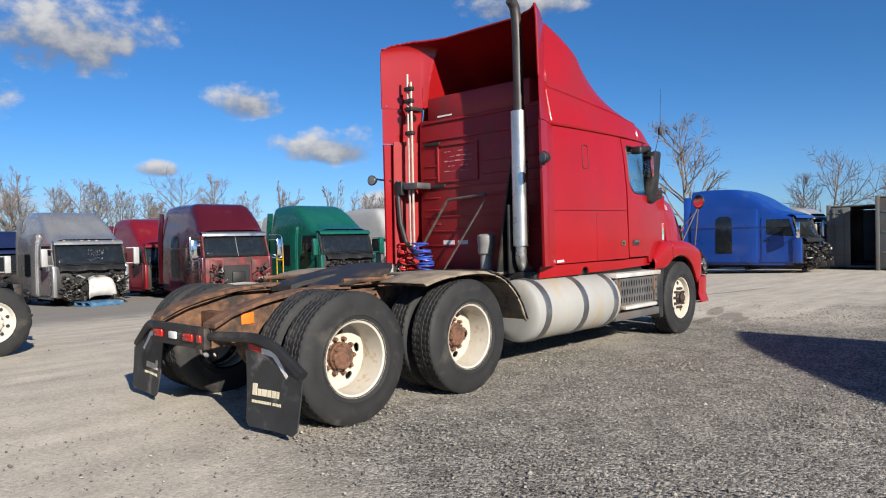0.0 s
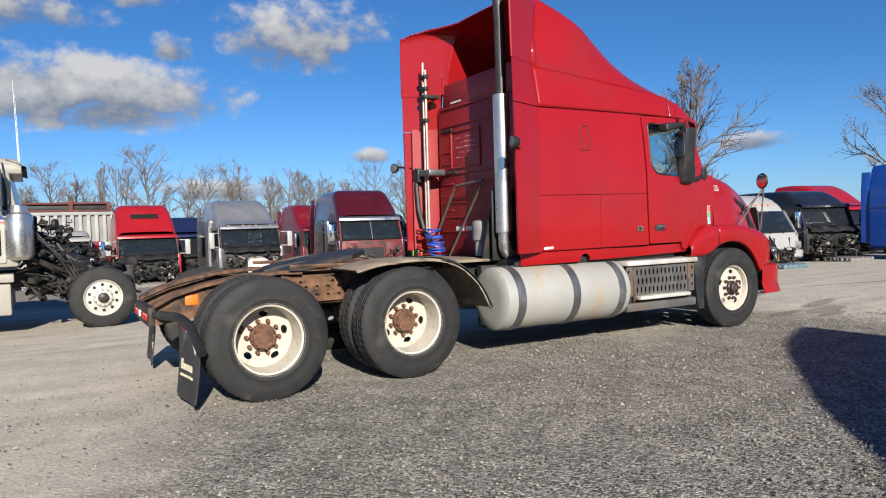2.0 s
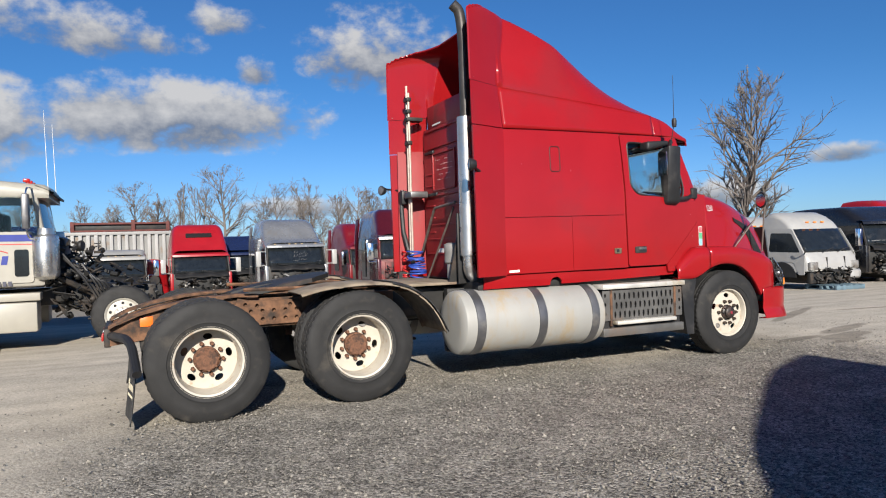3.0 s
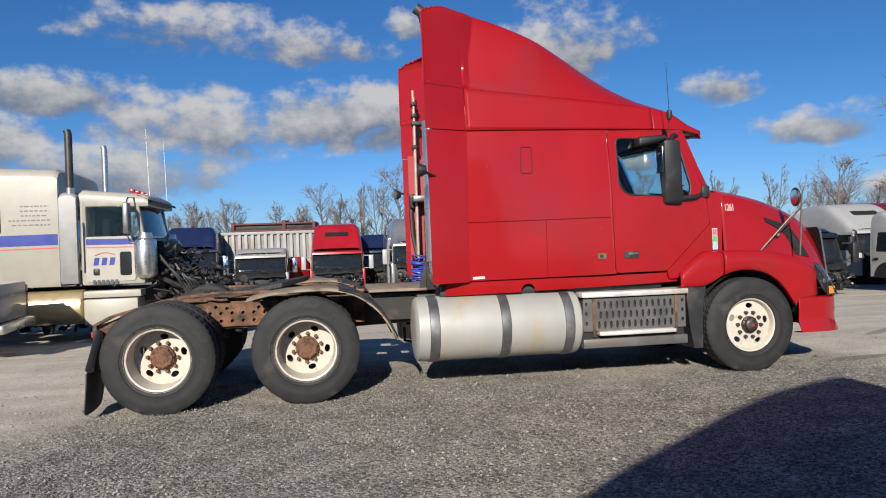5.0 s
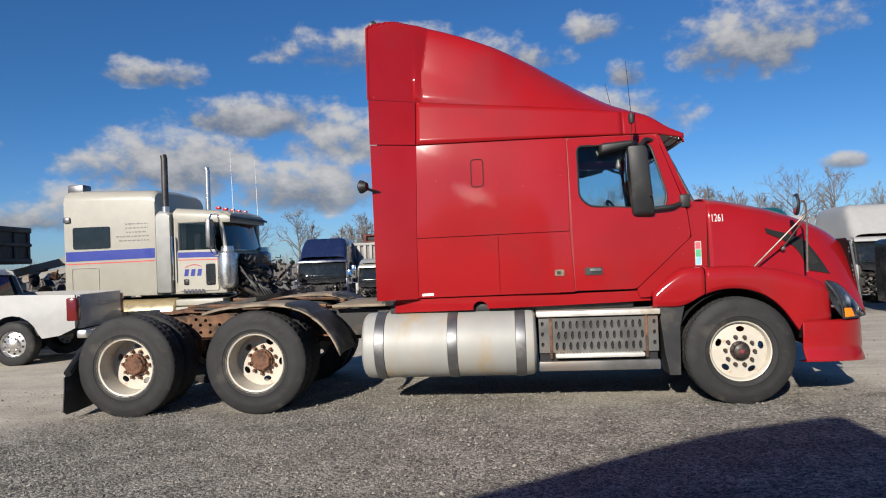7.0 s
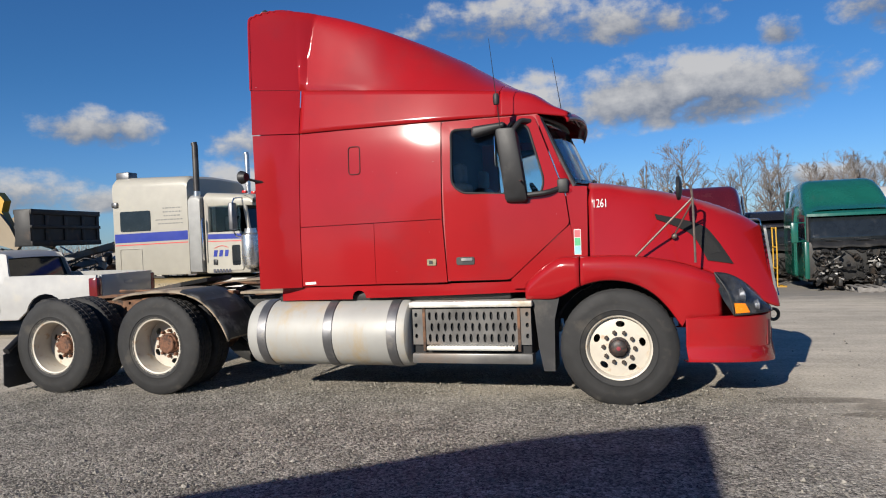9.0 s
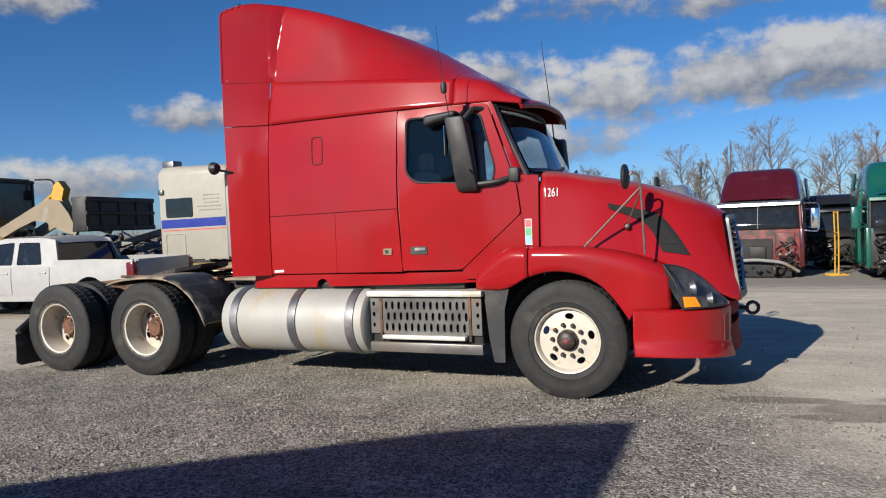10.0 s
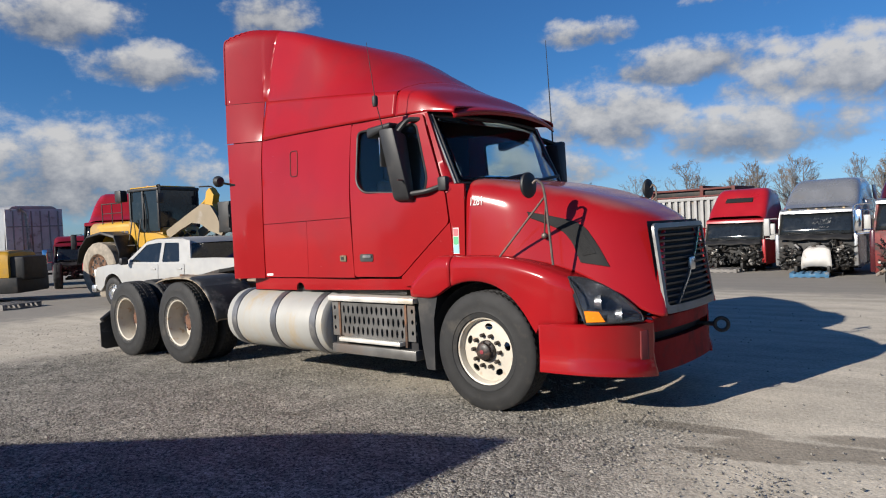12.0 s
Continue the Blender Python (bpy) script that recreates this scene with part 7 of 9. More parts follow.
    box(bm, -1.3, 0.05, -0.45, -0.35, 0.14, 0.36, 0.01)
    box(bm, -1.3, 0.05, 0.35, 0.45, 0.14, 0.36, 0.01)
    box(bm, -0.1, 0.02, -0.85, 0.85, 0.16, 0.5, 0.03)
    part("sub_frame", bm, BLACK_METAL, c)
    bm = bmesh.new()
    scrap(bm, 60, 0.0, 0.22, -0.7, 0.75, 0.16, 0.56, seed, 0.12)
    tagged(part("torn_front", bm, JUNK, c, "torn dark parts under the nose"), kind="stuff")
    bm = bmesh.new()
    skin(bm, [[Vector((a, v, z)) for a, z in ((0.12, 0.50), (0.16, 0.44), (0.15, 0.30), (0.10, 0.24))] for v in (0.55, 0.7, 0.85, 0.97)], False)
    bp = part("bumper_end", bm, WHITE, c, "broken white bumper end")
    bp.modifiers.new("thick", "SOLIDIFY").thickness = 0.012
    return c


van_cab("white low forward-control van cab with torn front on blue pallet", 16.05, 5.5, -90, 21)
pallet(15.95, 5.35, -4, material("faded_blue_pallet", (0.10, 0.155, 0.19), 0.85, vary=0.25, scale=9), "faded blue wooden pallet under the white van cab")
van_cab("white low forward-control van cab behind its twin", 16.3, 7.5, -90, 22)
wreck_cab("white high-roofed cab with a dark roof slot", WHITE, 18.35, 11.6, -92, 3.0, 2.62, 1.60, 1.0, 1.1, "wedge", BLACK, 35, roof_vent=True)
wreck_cab("small black cab with its front stripped bare", BLACK_CAB, 13.05, 8.3, -90, 1.6, 1.72, 1.45, 0.80, 1.05, "day", BLACK, 37)
wreck_cab("black sleeper cab with its front stripped, on pallets", BLACK_CAB, 20.25, 6.45, -102, 3.3, 2.35, 1.75, 1.12, 1.12, "dome", CHROME, 23)
pallet(20.05, 5.75, -10, PALLET_WOOD, "grey wooden pallet under the black cab")
wreck_cab("bright red cab behind the black cab", YARD_RED, 24.7, 7.9, -96, 3.0, 2.75, 1.7, 1.1, 1.12, "aero", BLACK, 25)
wreck_cab("dark red cab behind the white roof-slot cab", DARK_RED, 21.2, 14.0, -92, 3.0, 2.8, 1.75, 1.15, 1.12, "wedge", BLACK, 27)
wreck_cab("blue aerodynamic sleeper cab with dark side windows on the ground", BLUE, 22.1, 1.85, -90, 3.75, 2.98, 1.85, 1.2, 1.14, "aero", CHROME, 29, floor=0.26, windows=2, panel=True)
wreck_cab("pale day cab partly hidden behind the blue cab", PALE_CAB, 25.3, 2.2, -92, 1.9, 2.3, 1.85, 1.15, 1.05, "day", WHITE, 31)
wreck_cab("dark cab in the shade between the red and silver cabs", NAVY, 2.95, 21.6, -90, 2.6, 2.5, 1.7, 1.1, 1.0, "dome", BLACK, 33)


wreck_cab("black day cab in the gap behind the green cab", BLACK_CAB, 9.55, 17.6, -90, 1.9, 2.3, 1.75, 1.15, 1.05, "day", CHROME, 39)


stand = thing("steel_stand", "narrow yellow tube stand between the maroon and green cabs", "stand", pose(9.02, 14.4, ground_z(9.02, 14.4) - 0.01, 0, 0, 12))
for v in (-0.14, 0.14):
    bm = bmesh.new()
    tube(bm, bend([(0, v, 0.0), (0.02, v, 0.9), (0.0, v, 1.72)], 4), 0.02, 8)
    part("post", bm, YELLOW, stand, "chipped yellow post")
    bm = bmesh.new()
    box(bm, -0.25, 0.25, v - 0.035, v + 0.035, 0.0, 0.05, 0.008)
    part("foot", bm, YELLOW, stand)
for z in (0.55, 1.15, 1.69):
    bm = bmesh.new()
    tube(bm, [(0.01, -0.14, z), (0.01, 0.14, z)], 0.022, 8)
    part("rung", bm, YELLOW, stand)


def container(x, y, yaw, L, H, W, mat, label, z0=0.0, open_end=False, ribbed=False):
    c = thing("shipping_container", label, "container", pose(x, y, ground_z(x, y) + z0, 0, 0, yaw), group="containers")
    for s in (-1, 1):
        bm = bmesh.new()
        n = int(L / 0.14)
        line = []
        for k in range(n):
            u = -L / 2 + 0.06 + k * (L - 0.12) / n
            o = 0.0 if k % 4 in (0, 1) else -0.09
            line.append((u, o))
        skin(bm, [[Vector((u, s * (W / 2 + o), z)) for u, o in line] for z in (0.12, H - 0.1)], False)
        # Behind the ribs the side is darker grey, painting shade into the gaps.
        if ribbed:
            bm.free()
            bm = bmesh.new()
            box(bm, -L / 2, L / 2, s * (W / 2 - 0.07) - 0.01, s * (W / 2 - 0.07) + 0.01, 0.12, H - 0.1)
            for k in range(int(L / 0.27)):
                rib = bmesh.new()
                u = -L / 2 + 0.16 + k * 0.27
                box(rib, u, u + 0.13, s * (W / 2 - 0.01) - 0.05, s * (W / 2 - 0.01) + 0.05, 0.13, H - 0.11, 0.012)
                part("rib", rib, mat, c)
        ob = part("corrugated_side", bm, GREY_STEEL if ribbed else mat, c, angle=20)
        md = ob.modifiers.new("thick", "SOLIDIFY")
        md.thickness = 0.01
    bm = bmesh.new()
    for s in (-1, 1):
        for e in (-1, 1):
            box(bm, e * L / 2 - 0.07, e * L / 2 + 0.07, s * W / 2 - 0.07, s * W / 2 + 0.05, 0, H, 0.01)
        box(bm, -L / 2, L / 2, s * W / 2 - 0.05, s * W / 2 + 0.04, 0, 0.14, 0.01)
        box(bm, -L / 2, L / 2, s * W / 2 - 0.05, s * W / 2 + 0.04, H - 0.12, H, 0.01)
    part("frame", bm, mat, c)
    bm = bmesh.new()
    box(bm, -L / 2, L / 2, -W / 2, W / 2, H - 0.07, H - 0.03)
    box(bm, -L / 2, L / 2, -W / 2, W / 2, 0.05, 0.12)
    part("roof_and_floor", bm, mat, c)
    for e in (-1, 1):
        if open_end and e < 0:
            for s in (-1,):
                bm = bmesh.new()
                box(bm, -L / 2 - 0.7, -L / 2, s * (W / 2 + 0.03) - 0.03, s * (W / 2 + 0.03) + 0.03, 0.12, H - 0.1, 0.01)
                for q in (0.3, 0.6):
                    tube(bm, [(-L / 2 - q, s * (W / 2 + 0.07), 0.15), (-L / 2 - q, s * (W / 2 + 0.07), H - 0.15)], 0.02, 6)
                part("open_door", bm, mat, c)
        else:
            bm = bmesh.new()
            box(bm, e * L / 2 - 0.04, e * L / 2 + 0.04, -W / 2, W / 2, 0.1, H - 0.1, 0.01)
            for q in (-0.8, -0.3, 0.3, 0.8):
                tube(bm, [(e * (L / 2 + 0.06), q, 0.15), (e * (L / 2 + 0.06), q, H - 0.15)], 0.022, 6)
            for q in (-0.6, 0.6):
                for z in (0.6, 1.3, 2.0):
                    box(bm, e * (L / 2 + 0.035) - 0.03, e * (L / 2 + 0.035) + 0.03, q - 0.45, q + 0.45, z, z + 0.05)
            part("end_door", bm, mat, c)
    return c


container(-1.35, 23.7, -3, 4.7, 2.82, 2.4, paint("dull_white_container_paint", (0.27, 0.268, 0.26), 0.6, dirt=(0.2, 0.16, 0.12), coat=0.0), "white corrugated shipping container behind the cabs", ribbed=True)
rack = thing("flat_rack", "dark brown-red steel rack lying on the white container", "steel rack", pose(-1.5, 23.6, ground_z(0, 23.6) + 2.825, 0, 0, -3))
RACK = material("brown_red_steel", (0.11, 0.03, 0.025), 0.8, vary=0.3)
for x0, x1, y0, y1, z0, z1 in ((-1.75, 1.75, -1.05, -0.95, 0.28, 0.36), (-1.75, 1.75, 0.95, 1.05, 0.28, 0.36), (-1.75, 1.75, -1.05, -0.95, 0.0, 0.07), (-1.75, 1.75, 0.95, 1.05, 0.0, 0.07),
                               (0.35, 0.50, -1.06, 1.06, 0.0, 0.46), (1.62, 1.76, -1.06, 1.06, 0.0, 0.38), (-1.78, -1.64, -1.06, 1.06, 0.0, 0.40)):
    bm = bmesh.new()
    box(bm, x0, x1, y0, y1, z0, z1, 0.02)
    part("beam", bm, RACK, rack)
# Solid dark block added inside; its colour stands for the open frame's shade.
bm = bmesh.new()
box(bm, -1.66, 1.64, -0.93, 0.93, 0.03, 0.31, 0.02)
part("folded_side", bm, JUNK, rack, "dark block standing for the shaded hollow of the rack")
CONTAINER_GREY = paint("dull_grey_container_paint", (0.11, 0.115, 0.112), 0.65, dirt=(0.13, 0.10, 0.075), amount=0.35, coat=0.0)
open_box = container(27.0, 0.95, 0, 5.0, 2.34, 1.85, CONTAINER_GREY, "grey container with one door leaf open, dark inside", open_end=True)
bm = bmesh.new()
box(bm, -2.56, -2.50, 0.20, 0.93, 0.12, 2.24, 0.01)
for z in (0.45, 0.98, 1.5, 2.0):
    box(bm, -2.585, -2.55, 0.24, 0.90, z, z + 0.05, 0.008)
for v in (0.40, 0.72):
    tube(bm, [(-2.60, v, 0.15), (-2.60, v, 2.22)], 0.018, 6)
part("shut_door", bm, CONTAINER_GREY, open_box, "shut panelled door leaf")
container(26.3, -1.05, 0, 5.2, 2.58, 2.4, CONTAINER_GREY, "grey container with closed bar-locked doors")


def simple_wheel(parent, x, y, z, r, w, out, rim_mat, dual=False, tyre_mat=None, label=""):
    m = pose(x, y, z, 0, 17, 0 if out < 0 else 180)
    bm = bmesh.new()
    h = w / 2
    lathe(bm, [(r * 0.56, -h + 0.03), (r * 0.60, -h), (r * 0.85, -h - 0.004), (r * 0.96, -h + 0.02), (r, -h + 0.05), (r, -0.02), (r - 0.012, -0.015), (r - 0.012, 0.015), (r, 0.02), (r, h - 0.05), (r * 0.96, h - 0.02), (r * 0.6, h), (r * 0.56, h - 0.03)], 48,
          fn=lambda i, k: -0.012 if (i % 3 == 0 and k in (4, 5, 8, 9)) else 0)
    t = part("wheel", bm, tyre_mat or RUBBER, parent, label, matrix=m)
    bm = bmesh.new()
    lathe(bm, [(r * 0.58, -h + 0.01), (r * 0.55, -h + 0.02), (r * 0.50, -h + 0.06), (r * 0.30, -h + 0.04), (r * 0.27, -h + 0.0), (r * 0.15, -h - 0.02), (0, -h - 0.025)], 32)
    rim = part("rim", bm, rim_mat, t)
    bm = bmesh.new()
    nuts(bm, r * 0.25, -h - 0.03, -h + 0.01, 10, r * 0.03)
    tagged(part("wheel_nut", bm, CHROME_DULL, rim), kind="stuff")
    # Dark discs on the closed rim paint in the shade of hand holes.
    bm = bmesh.new()
    for k in range(10):
        a = 2 * math.pi * k / 10
        lathe(bm, [(0, -h + 0.04), (r * 0.05, -h + 0.04), (r * 0.05, -h + 0.055), (0, -h + 0.055)], 8, pose(r * 0.41 * math.cos(a), 0, r * 0.41 * math.sin(a)))
    tagged(part("hand_hole", bm, DARK_IN, rim), kind="stuff")
    return t


# ---- white long-nose tractor with its bonnet off ----
JX, JY = -3.0, 6.75
jg = ground_z(JX, JY)
jag = thing("semi_truck", "off-white sleeper tractor with blue stripe, bonnet removed", "truck", pose(JX, JY, jg, 0, 0, 0))
HWJ = 1.13


def jl(x):
    """Local x; the cab stands a little shorter than its first draft."""
    return (-3.66 + (x + 3.66) * 0.86 if -3.66 < x < -2.02 else x) - JX


def rounded_box(x0, x1, hw, z0, z1, r_top=0.16, slope_f=0.0, n=6, wf=None):
    """A box with rounded top edges, as rings along x."""
    rings = []
    for x, dz in ((x0, -0.05), (x0 + 0.06, 0.0), (x1 - 0.08, 0.0 - slope_f), (x1, -0.06 - slope_f)):
        w = hw if wf is None else hw + (wf - hw) * (x - x0) / (x1 - x0)
        half = [(w - 0.02, z0), (w, z0 + 0.04), (w, z1 + dz - r_top)]
        for k in range(1, n + 1):
            a = math.pi / 2 * k / n
            half.append((w - r_top + r_top * math.cos(a), z1 + dz - r_top + r_top * math.sin(a)))
        half.append((0, z1 + dz + 0.03))
        rings.append([Vector((x, -y, z)) for y, z in half] + [Vector((x, y, z)) for y, z in reversed(half[:-1])])
    return rings


bm = bmesh.new()
skin(bm, rounded_box(jl(-5.95), jl(-3.98), HWJ, 1.06, 3.28, 0.22, 0.06), True, True, True)
js = part("sleeper", bm, CREAM, jag, "off-white sleeper box with a blue stripe")
bm = bmesh.new()
skin(bm, rounded_box(jl(-3.98), jl(-3.68), HWJ - 0.01, 1.1, 2.78, 0.10), True, True, True)
part("filler_panel", bm, material("light_grey_panel", (0.27, 0.27, 0.26), 0.5, metal=0.2, vary=0.1), jag, "grey metal panel between sleeper and cab")
for s in (-1, 1):
    def jp(off):
        return lambda u, v, d: Vector((jl(u), s * (HWJ + off - d), v))
    for mt, nm, z0, z1, tilt in ((STRIPE_BLUE, "blue_stripe", 1.80, 2.0, 0.02), (STRIPE_RED, "red_stripe", 1.735, 1.755, 0.02)):
        bm = bmesh.new()
        sheet(bm, [(-5.93, z0), (-4.0, z0 + tilt), (-4.0, z1 + tilt), (-5.93, z1)], jp(0.003), 0.006)
        part(nm, bm, mt, js)
    bm = bmesh.new()
    sheet(bm, round_loop([(-5.76, 2.05), (-4.95, 2.05), (-4.95, 2.50), (-5.76, 2.50)], 0.05), jp(0.012), 0.03)
    part("sleeper_window", bm, DARK_GLASS, js)
    bm = bmesh.new()
    o = round_loop([(-5.80, 1.12), (-5.22, 1.12), (-5.22, 1.66), (-5.80, 1.66)], 0.05)
    tube(bm, [jp(0.004)(u, v, 0) for u, v in o + o[:1]], 0.012, 6, False)
    part("locker_door", bm, CREAM, js)
    bm = bmesh.new()
    rnd = random.Random(8)
    for k, (l0, l1) in enumerate(((-4.62, -4.14), (-4.62, -4.14), (-4.6, -4.16), (-4.82, -4.10), (-4.76, -4.12))):
        u = l0
        while u < l1:
            q = rnd.uniform(0.03, 0.09)
            sheet(bm, [(u, 2.52 - k * 0.085), (min(u + q, l1), 2.52 - k * 0.085), (min(u + q, l1), 2.545 - k * 0.085), (u, 2.545 - k * 0.085)], jp(0.004), 0.004)
            u += q + 0.025
    tagged(part("lettering", bm, material("faded_lettering", (0.16, 0.155, 0.15), 0.7) if s < 0 else bpy.data.materials["faded_lettering"], js, "small dark lettering, unreadable"), kind="stuff")
bm = bmesh.new()
for x0, x1, y0, y1, z0, z1 in ((-5.93, -5.58, -1.02, -0.72, 3.18, 3.40), (-5.95, -5.80, -1.19, -1.10, 2.60, 2.72)):
    bm = bmesh.new()
    box(bm, jl(x0), jl(x1), y0, y1, z0, z1, 0.03)
    part("rear_lamp", bm, STEEL_BAND, js)
# the cab: lower body and roof, with glass between
bm = bmesh.new()
box(bm, jl(-3.66), jl(-2.36), -1.02, 1.02, 1.05, 1.93, 0.05)
jc = part("cab", bm, CREAM, jag, "off-white cab, bonnet missing")
bm = bmesh.new()
skin(bm, rounded_box(jl(-3.68), jl(-2.26), 1.0, 2.50, 2.83, 0.14, 0.10), True, True, True)
for s in (-1, 1):
    for (xa, za), (xb, zb), r in (((-3.60, 1.9), (-3.60, 2.6), 0.07), ((-2.40, 1.9), (-2.52, 2.62), 0.045)):
        tube(bm, [(jl(xa), s * 0.95, za), (jl(xb), s * 0.95, zb)], r, 8)
part("cab_roof", bm, CREAM, jc)
bm = bmesh.new()
box(bm, jl(-3.5), jl(-3.4), -0.9, 0.9, 1.9, 2.55)
for s in (-1, 1):
    box(bm, jl(-3.35), jl(-3.15), s * 0.45 - 0.22, s * 0.45 + 0.22, 1.7, 2.3, 0.05)
part("inside", bm, DARK_IN, jc)
for s in (-1, 1):
    bm = bmesh.new()
    box(bm, jl(-3.52), jl(-2.62), s * 0.985 - 0.004, s * 0.985 + 0.004, 1.93, 2.52)
    part("side_window", bm, GLASS, jc)
    dq = lambda u, v, d: Vector((jl(u), s * (1.045 - d), v))
    bm = bmesh.new()
    sheet(bm, round_loop([(-3.55, 1.12), (-2.55, 1.12), (-2.55, 1.95), (-3.55, 1.95)], 0.06), dq, 0.03, [round_loop([(-2.86, 1.22), (-2.62, 1.22), (-2.62, 1.66), (-2.86, 1.66)], 0.05)])
    jd = part("door", bm, CREAM, jc, "off-white door with a blue stripe and a company mark")
    bm = bmesh.new()
    box(bm, jl(-2.86), jl(-2.62), s * 1.03 - 0.006, s * 1.03 + 0.006, 1.22, 1.66)
    part("low_window", bm, DARK_GLASS, jd)
    for mt, nm, z0, z1 in ((STRIPE_BLUE, "blue_stripe", 1.80, 1.91), (STRIPE_RED, "red_stripe", 1.745, 1.762)):
        bm = bmesh.new()
        sheet(bm, [(-3.54, z0), (-2.56, z0 - 0.01), (-2.56, z1 - 0.01), (-3.54, z1)], lambda u, v, d: dq(u, v, d - 0.004), 0.006)
        part(nm, bm, mt, jd)
    bm = bmesh.new()
    # company mark as plain shapes: three leaning blocks under an arc
    for u0 in (-3.40, -3.24, -3.08):
        sheet(bm, [(u0, 1.42), (u0 + 0.10, 1.42), (u0 + 0.13, 1.56), (u0 + 0.03, 1.56)], lambda u, v, d: dq(u, v, d - 0.004), 0.006)
    part("company_mark", bm, STRIPE_BLUE, jd)
    bm = bmesh.new()
    tube(bm, [dq(u, 1.60 + 0.05 * math.sin((u + 3.36) / 0.42 * math.pi), -0.002) for u in [-3.36 + k * 0.04 for k in range(11)]], 0.008, 5)
    part("mark_arc", bm, STRIPE_RED, jd)
    bm = bmesh.new()
    for k in range(6):
        sheet(bm, [(-3.42 + k * 0.09, 1.07), (-3.36 + k * 0.09, 1.07), (-3.36 + k * 0.09, 1.15), (-3.42 + k * 0.09, 1.15)], lambda u, v, d: dq(u, v, d - 0.004), 0.006)
    part("number_bar", bm, INK, jd)
    bm = bmesh.new()
    box(bm, jl(-3.40), jl(-3.28), s * 1.05 - 0.012, s * 1.05 + 0.012, 1.24, 1.36, 0.02)
    part("handle", bm, BLACK, jd)
    bm = bmesh.new()
    box(bm, jl(-2.68), jl(-2.56), s * 1.27 - 0.10, s * 1.27 + 0.10, 1.98, 2.55, 0.03)
    jm = part("mirror", bm, STEEL_BAND, jag, "tall dull grey mirror")
    bm = bmesh.new()
    tube(bm, bend([(jl(-2.55), s * 1.0, 2.66), (jl(-2.62), s * 1.28, 2.64), (jl(-2.62), s * 1.28, 1.85), (jl(-2.46), s * 1.0, 1.80)]), 0.015, 6)
    part("mirror_arm", bm, CHROME, jm)
    # stacks
    bm = bmesh.new()
    tube(bm, [(jl(-3.80), s * 1.02, 2.6), (jl(-3.80), s * 1.02, 2.86)], 0.075, 16)
    stk = part("exhaust", bm, CHROME_DULL, jag, "bright exhaust pipe beside the cab")
    bm = bmesh.new()
    tube(bm, [(jl(-3.80), s * 1.02, 2.8), (jl(-3.80), s * 1.02, 3.85), (jl(-3.82), s * 1.02, 3.92)], 0.066 if s < 0 else 0.06, 16)
    part("upper_pipe", bm, bpy.data.materials["burnt_dark_pipe"] if s < 0 else CHROME_DULL, stk)
    bm = bmesh.new()
    tube(bm, [(jl(-3.62), s * 1.12, 1.35), (jl(-3.62), s * 1.14, 1.4), (jl(-3.62), s * 1.14, 2.2), (jl(-3.62), s * 1.10, 2.25)], 0.018, 6)
    part("grab_handle", bm, CHROME, jag)
    # air cleaner
    bm = bmesh.new()
    lathe(bm, [(0, 0), (0.13, 0.0), (0.19, 0.05), (0.20, 0.10), (0.20, 0.66), (0.19, 0.70), (0.13, 0.74), (0.12, 0.84), (0, 0.84)], 24, pose(jl(-2.34), s * 1.0, 1.16, 90))
    part("air_cleaner", bm, CHROME_DULL, jag, "dented chrome air cleaner canister")
    bm = bmesh.new()
    lathe(bm, [(0, 0), (0.25, 0.0), (0.31, 0.03), (0.32, 0.07), (0.32, 1.55), (0.31, 1.6), (0.25, 1.63), (0, 1.63)], 32, pose(jl(-5.25), s * 0.86, 0.66, 0, 0, -90))
    part("fuel_tank", bm, material("gilded_dull_tank", (0.62, 0.50, 0.30), 0.35, metal=0.7, vary=0.1) if s < 0 else bpy.data.materials["gilded_dull_tank"], jag, "warm-toned polished fuel tank")
    bm = bmesh.new()
    box(bm, jl(-3.60), jl(-2.50), min(s * 0.6, s * 1.12), max(s * 0.6, s * 1.12), 0.32, 0.80, 0.03)
    box(bm, jl(-3.62), jl(-2.45), min(s * 0.7, s * 1.06), max(s * 0.7, s * 1.06), 0.82, 0.95, 0.02)
    part("step_box", bm, CREAM, jag, "cream painted step box")
    for x in (-6.9, -8.2):
        simple_wheel(jag, jl(x), s * 0.95, 0.5, 0.5, 0.56, s, CHROME_DULL)
    simple_wheel(jag, jl(-1.40), s * 1.0, 0.5, 0.505, 0.28, s, material("white_hub_wheel", (0.44, 0.42, 0.37), 0.4) if s < 0 else bpy.data.materials["white_hub_wheel"], label="steer wheel with a pale slotted rim")
    bm = bmesh.new()
    lathe(bm, [(0.085, -0.12), (0.08, -0.19), (0.05, -0.21), (0, -0.21)], 20, pose(jl(-1.40), s * 1.0, 0.5, 0, 0, 0 if s < 0 else 180))
    part("steer_hub", bm, HUB_DARK, jag)
bm = bmesh.new()
skin(bm, [[Vector((jl(-2.36) - 0.13 * v + 0.08 * (1 - u * u), u * 0.93, 1.93 + 0.62 * v)) for u in [-1 + k / 6 for k in range(13)]] for v in (0, 0.5, 1)], False)
part("windscreen", bm, DARK_GLASS, jc, "two-piece windscreen")
bm = bmesh.new()
skin(bm, [[Vector((jl(a), u * 1.0, b)) for u in (-1, 0, 1)] for a, b in ((-2.50, 2.72), (-2.18, 2.60), (-2.18, 2.56), (-2.5, 2.66))], False)
part("visor", bm, BLACK, jc)
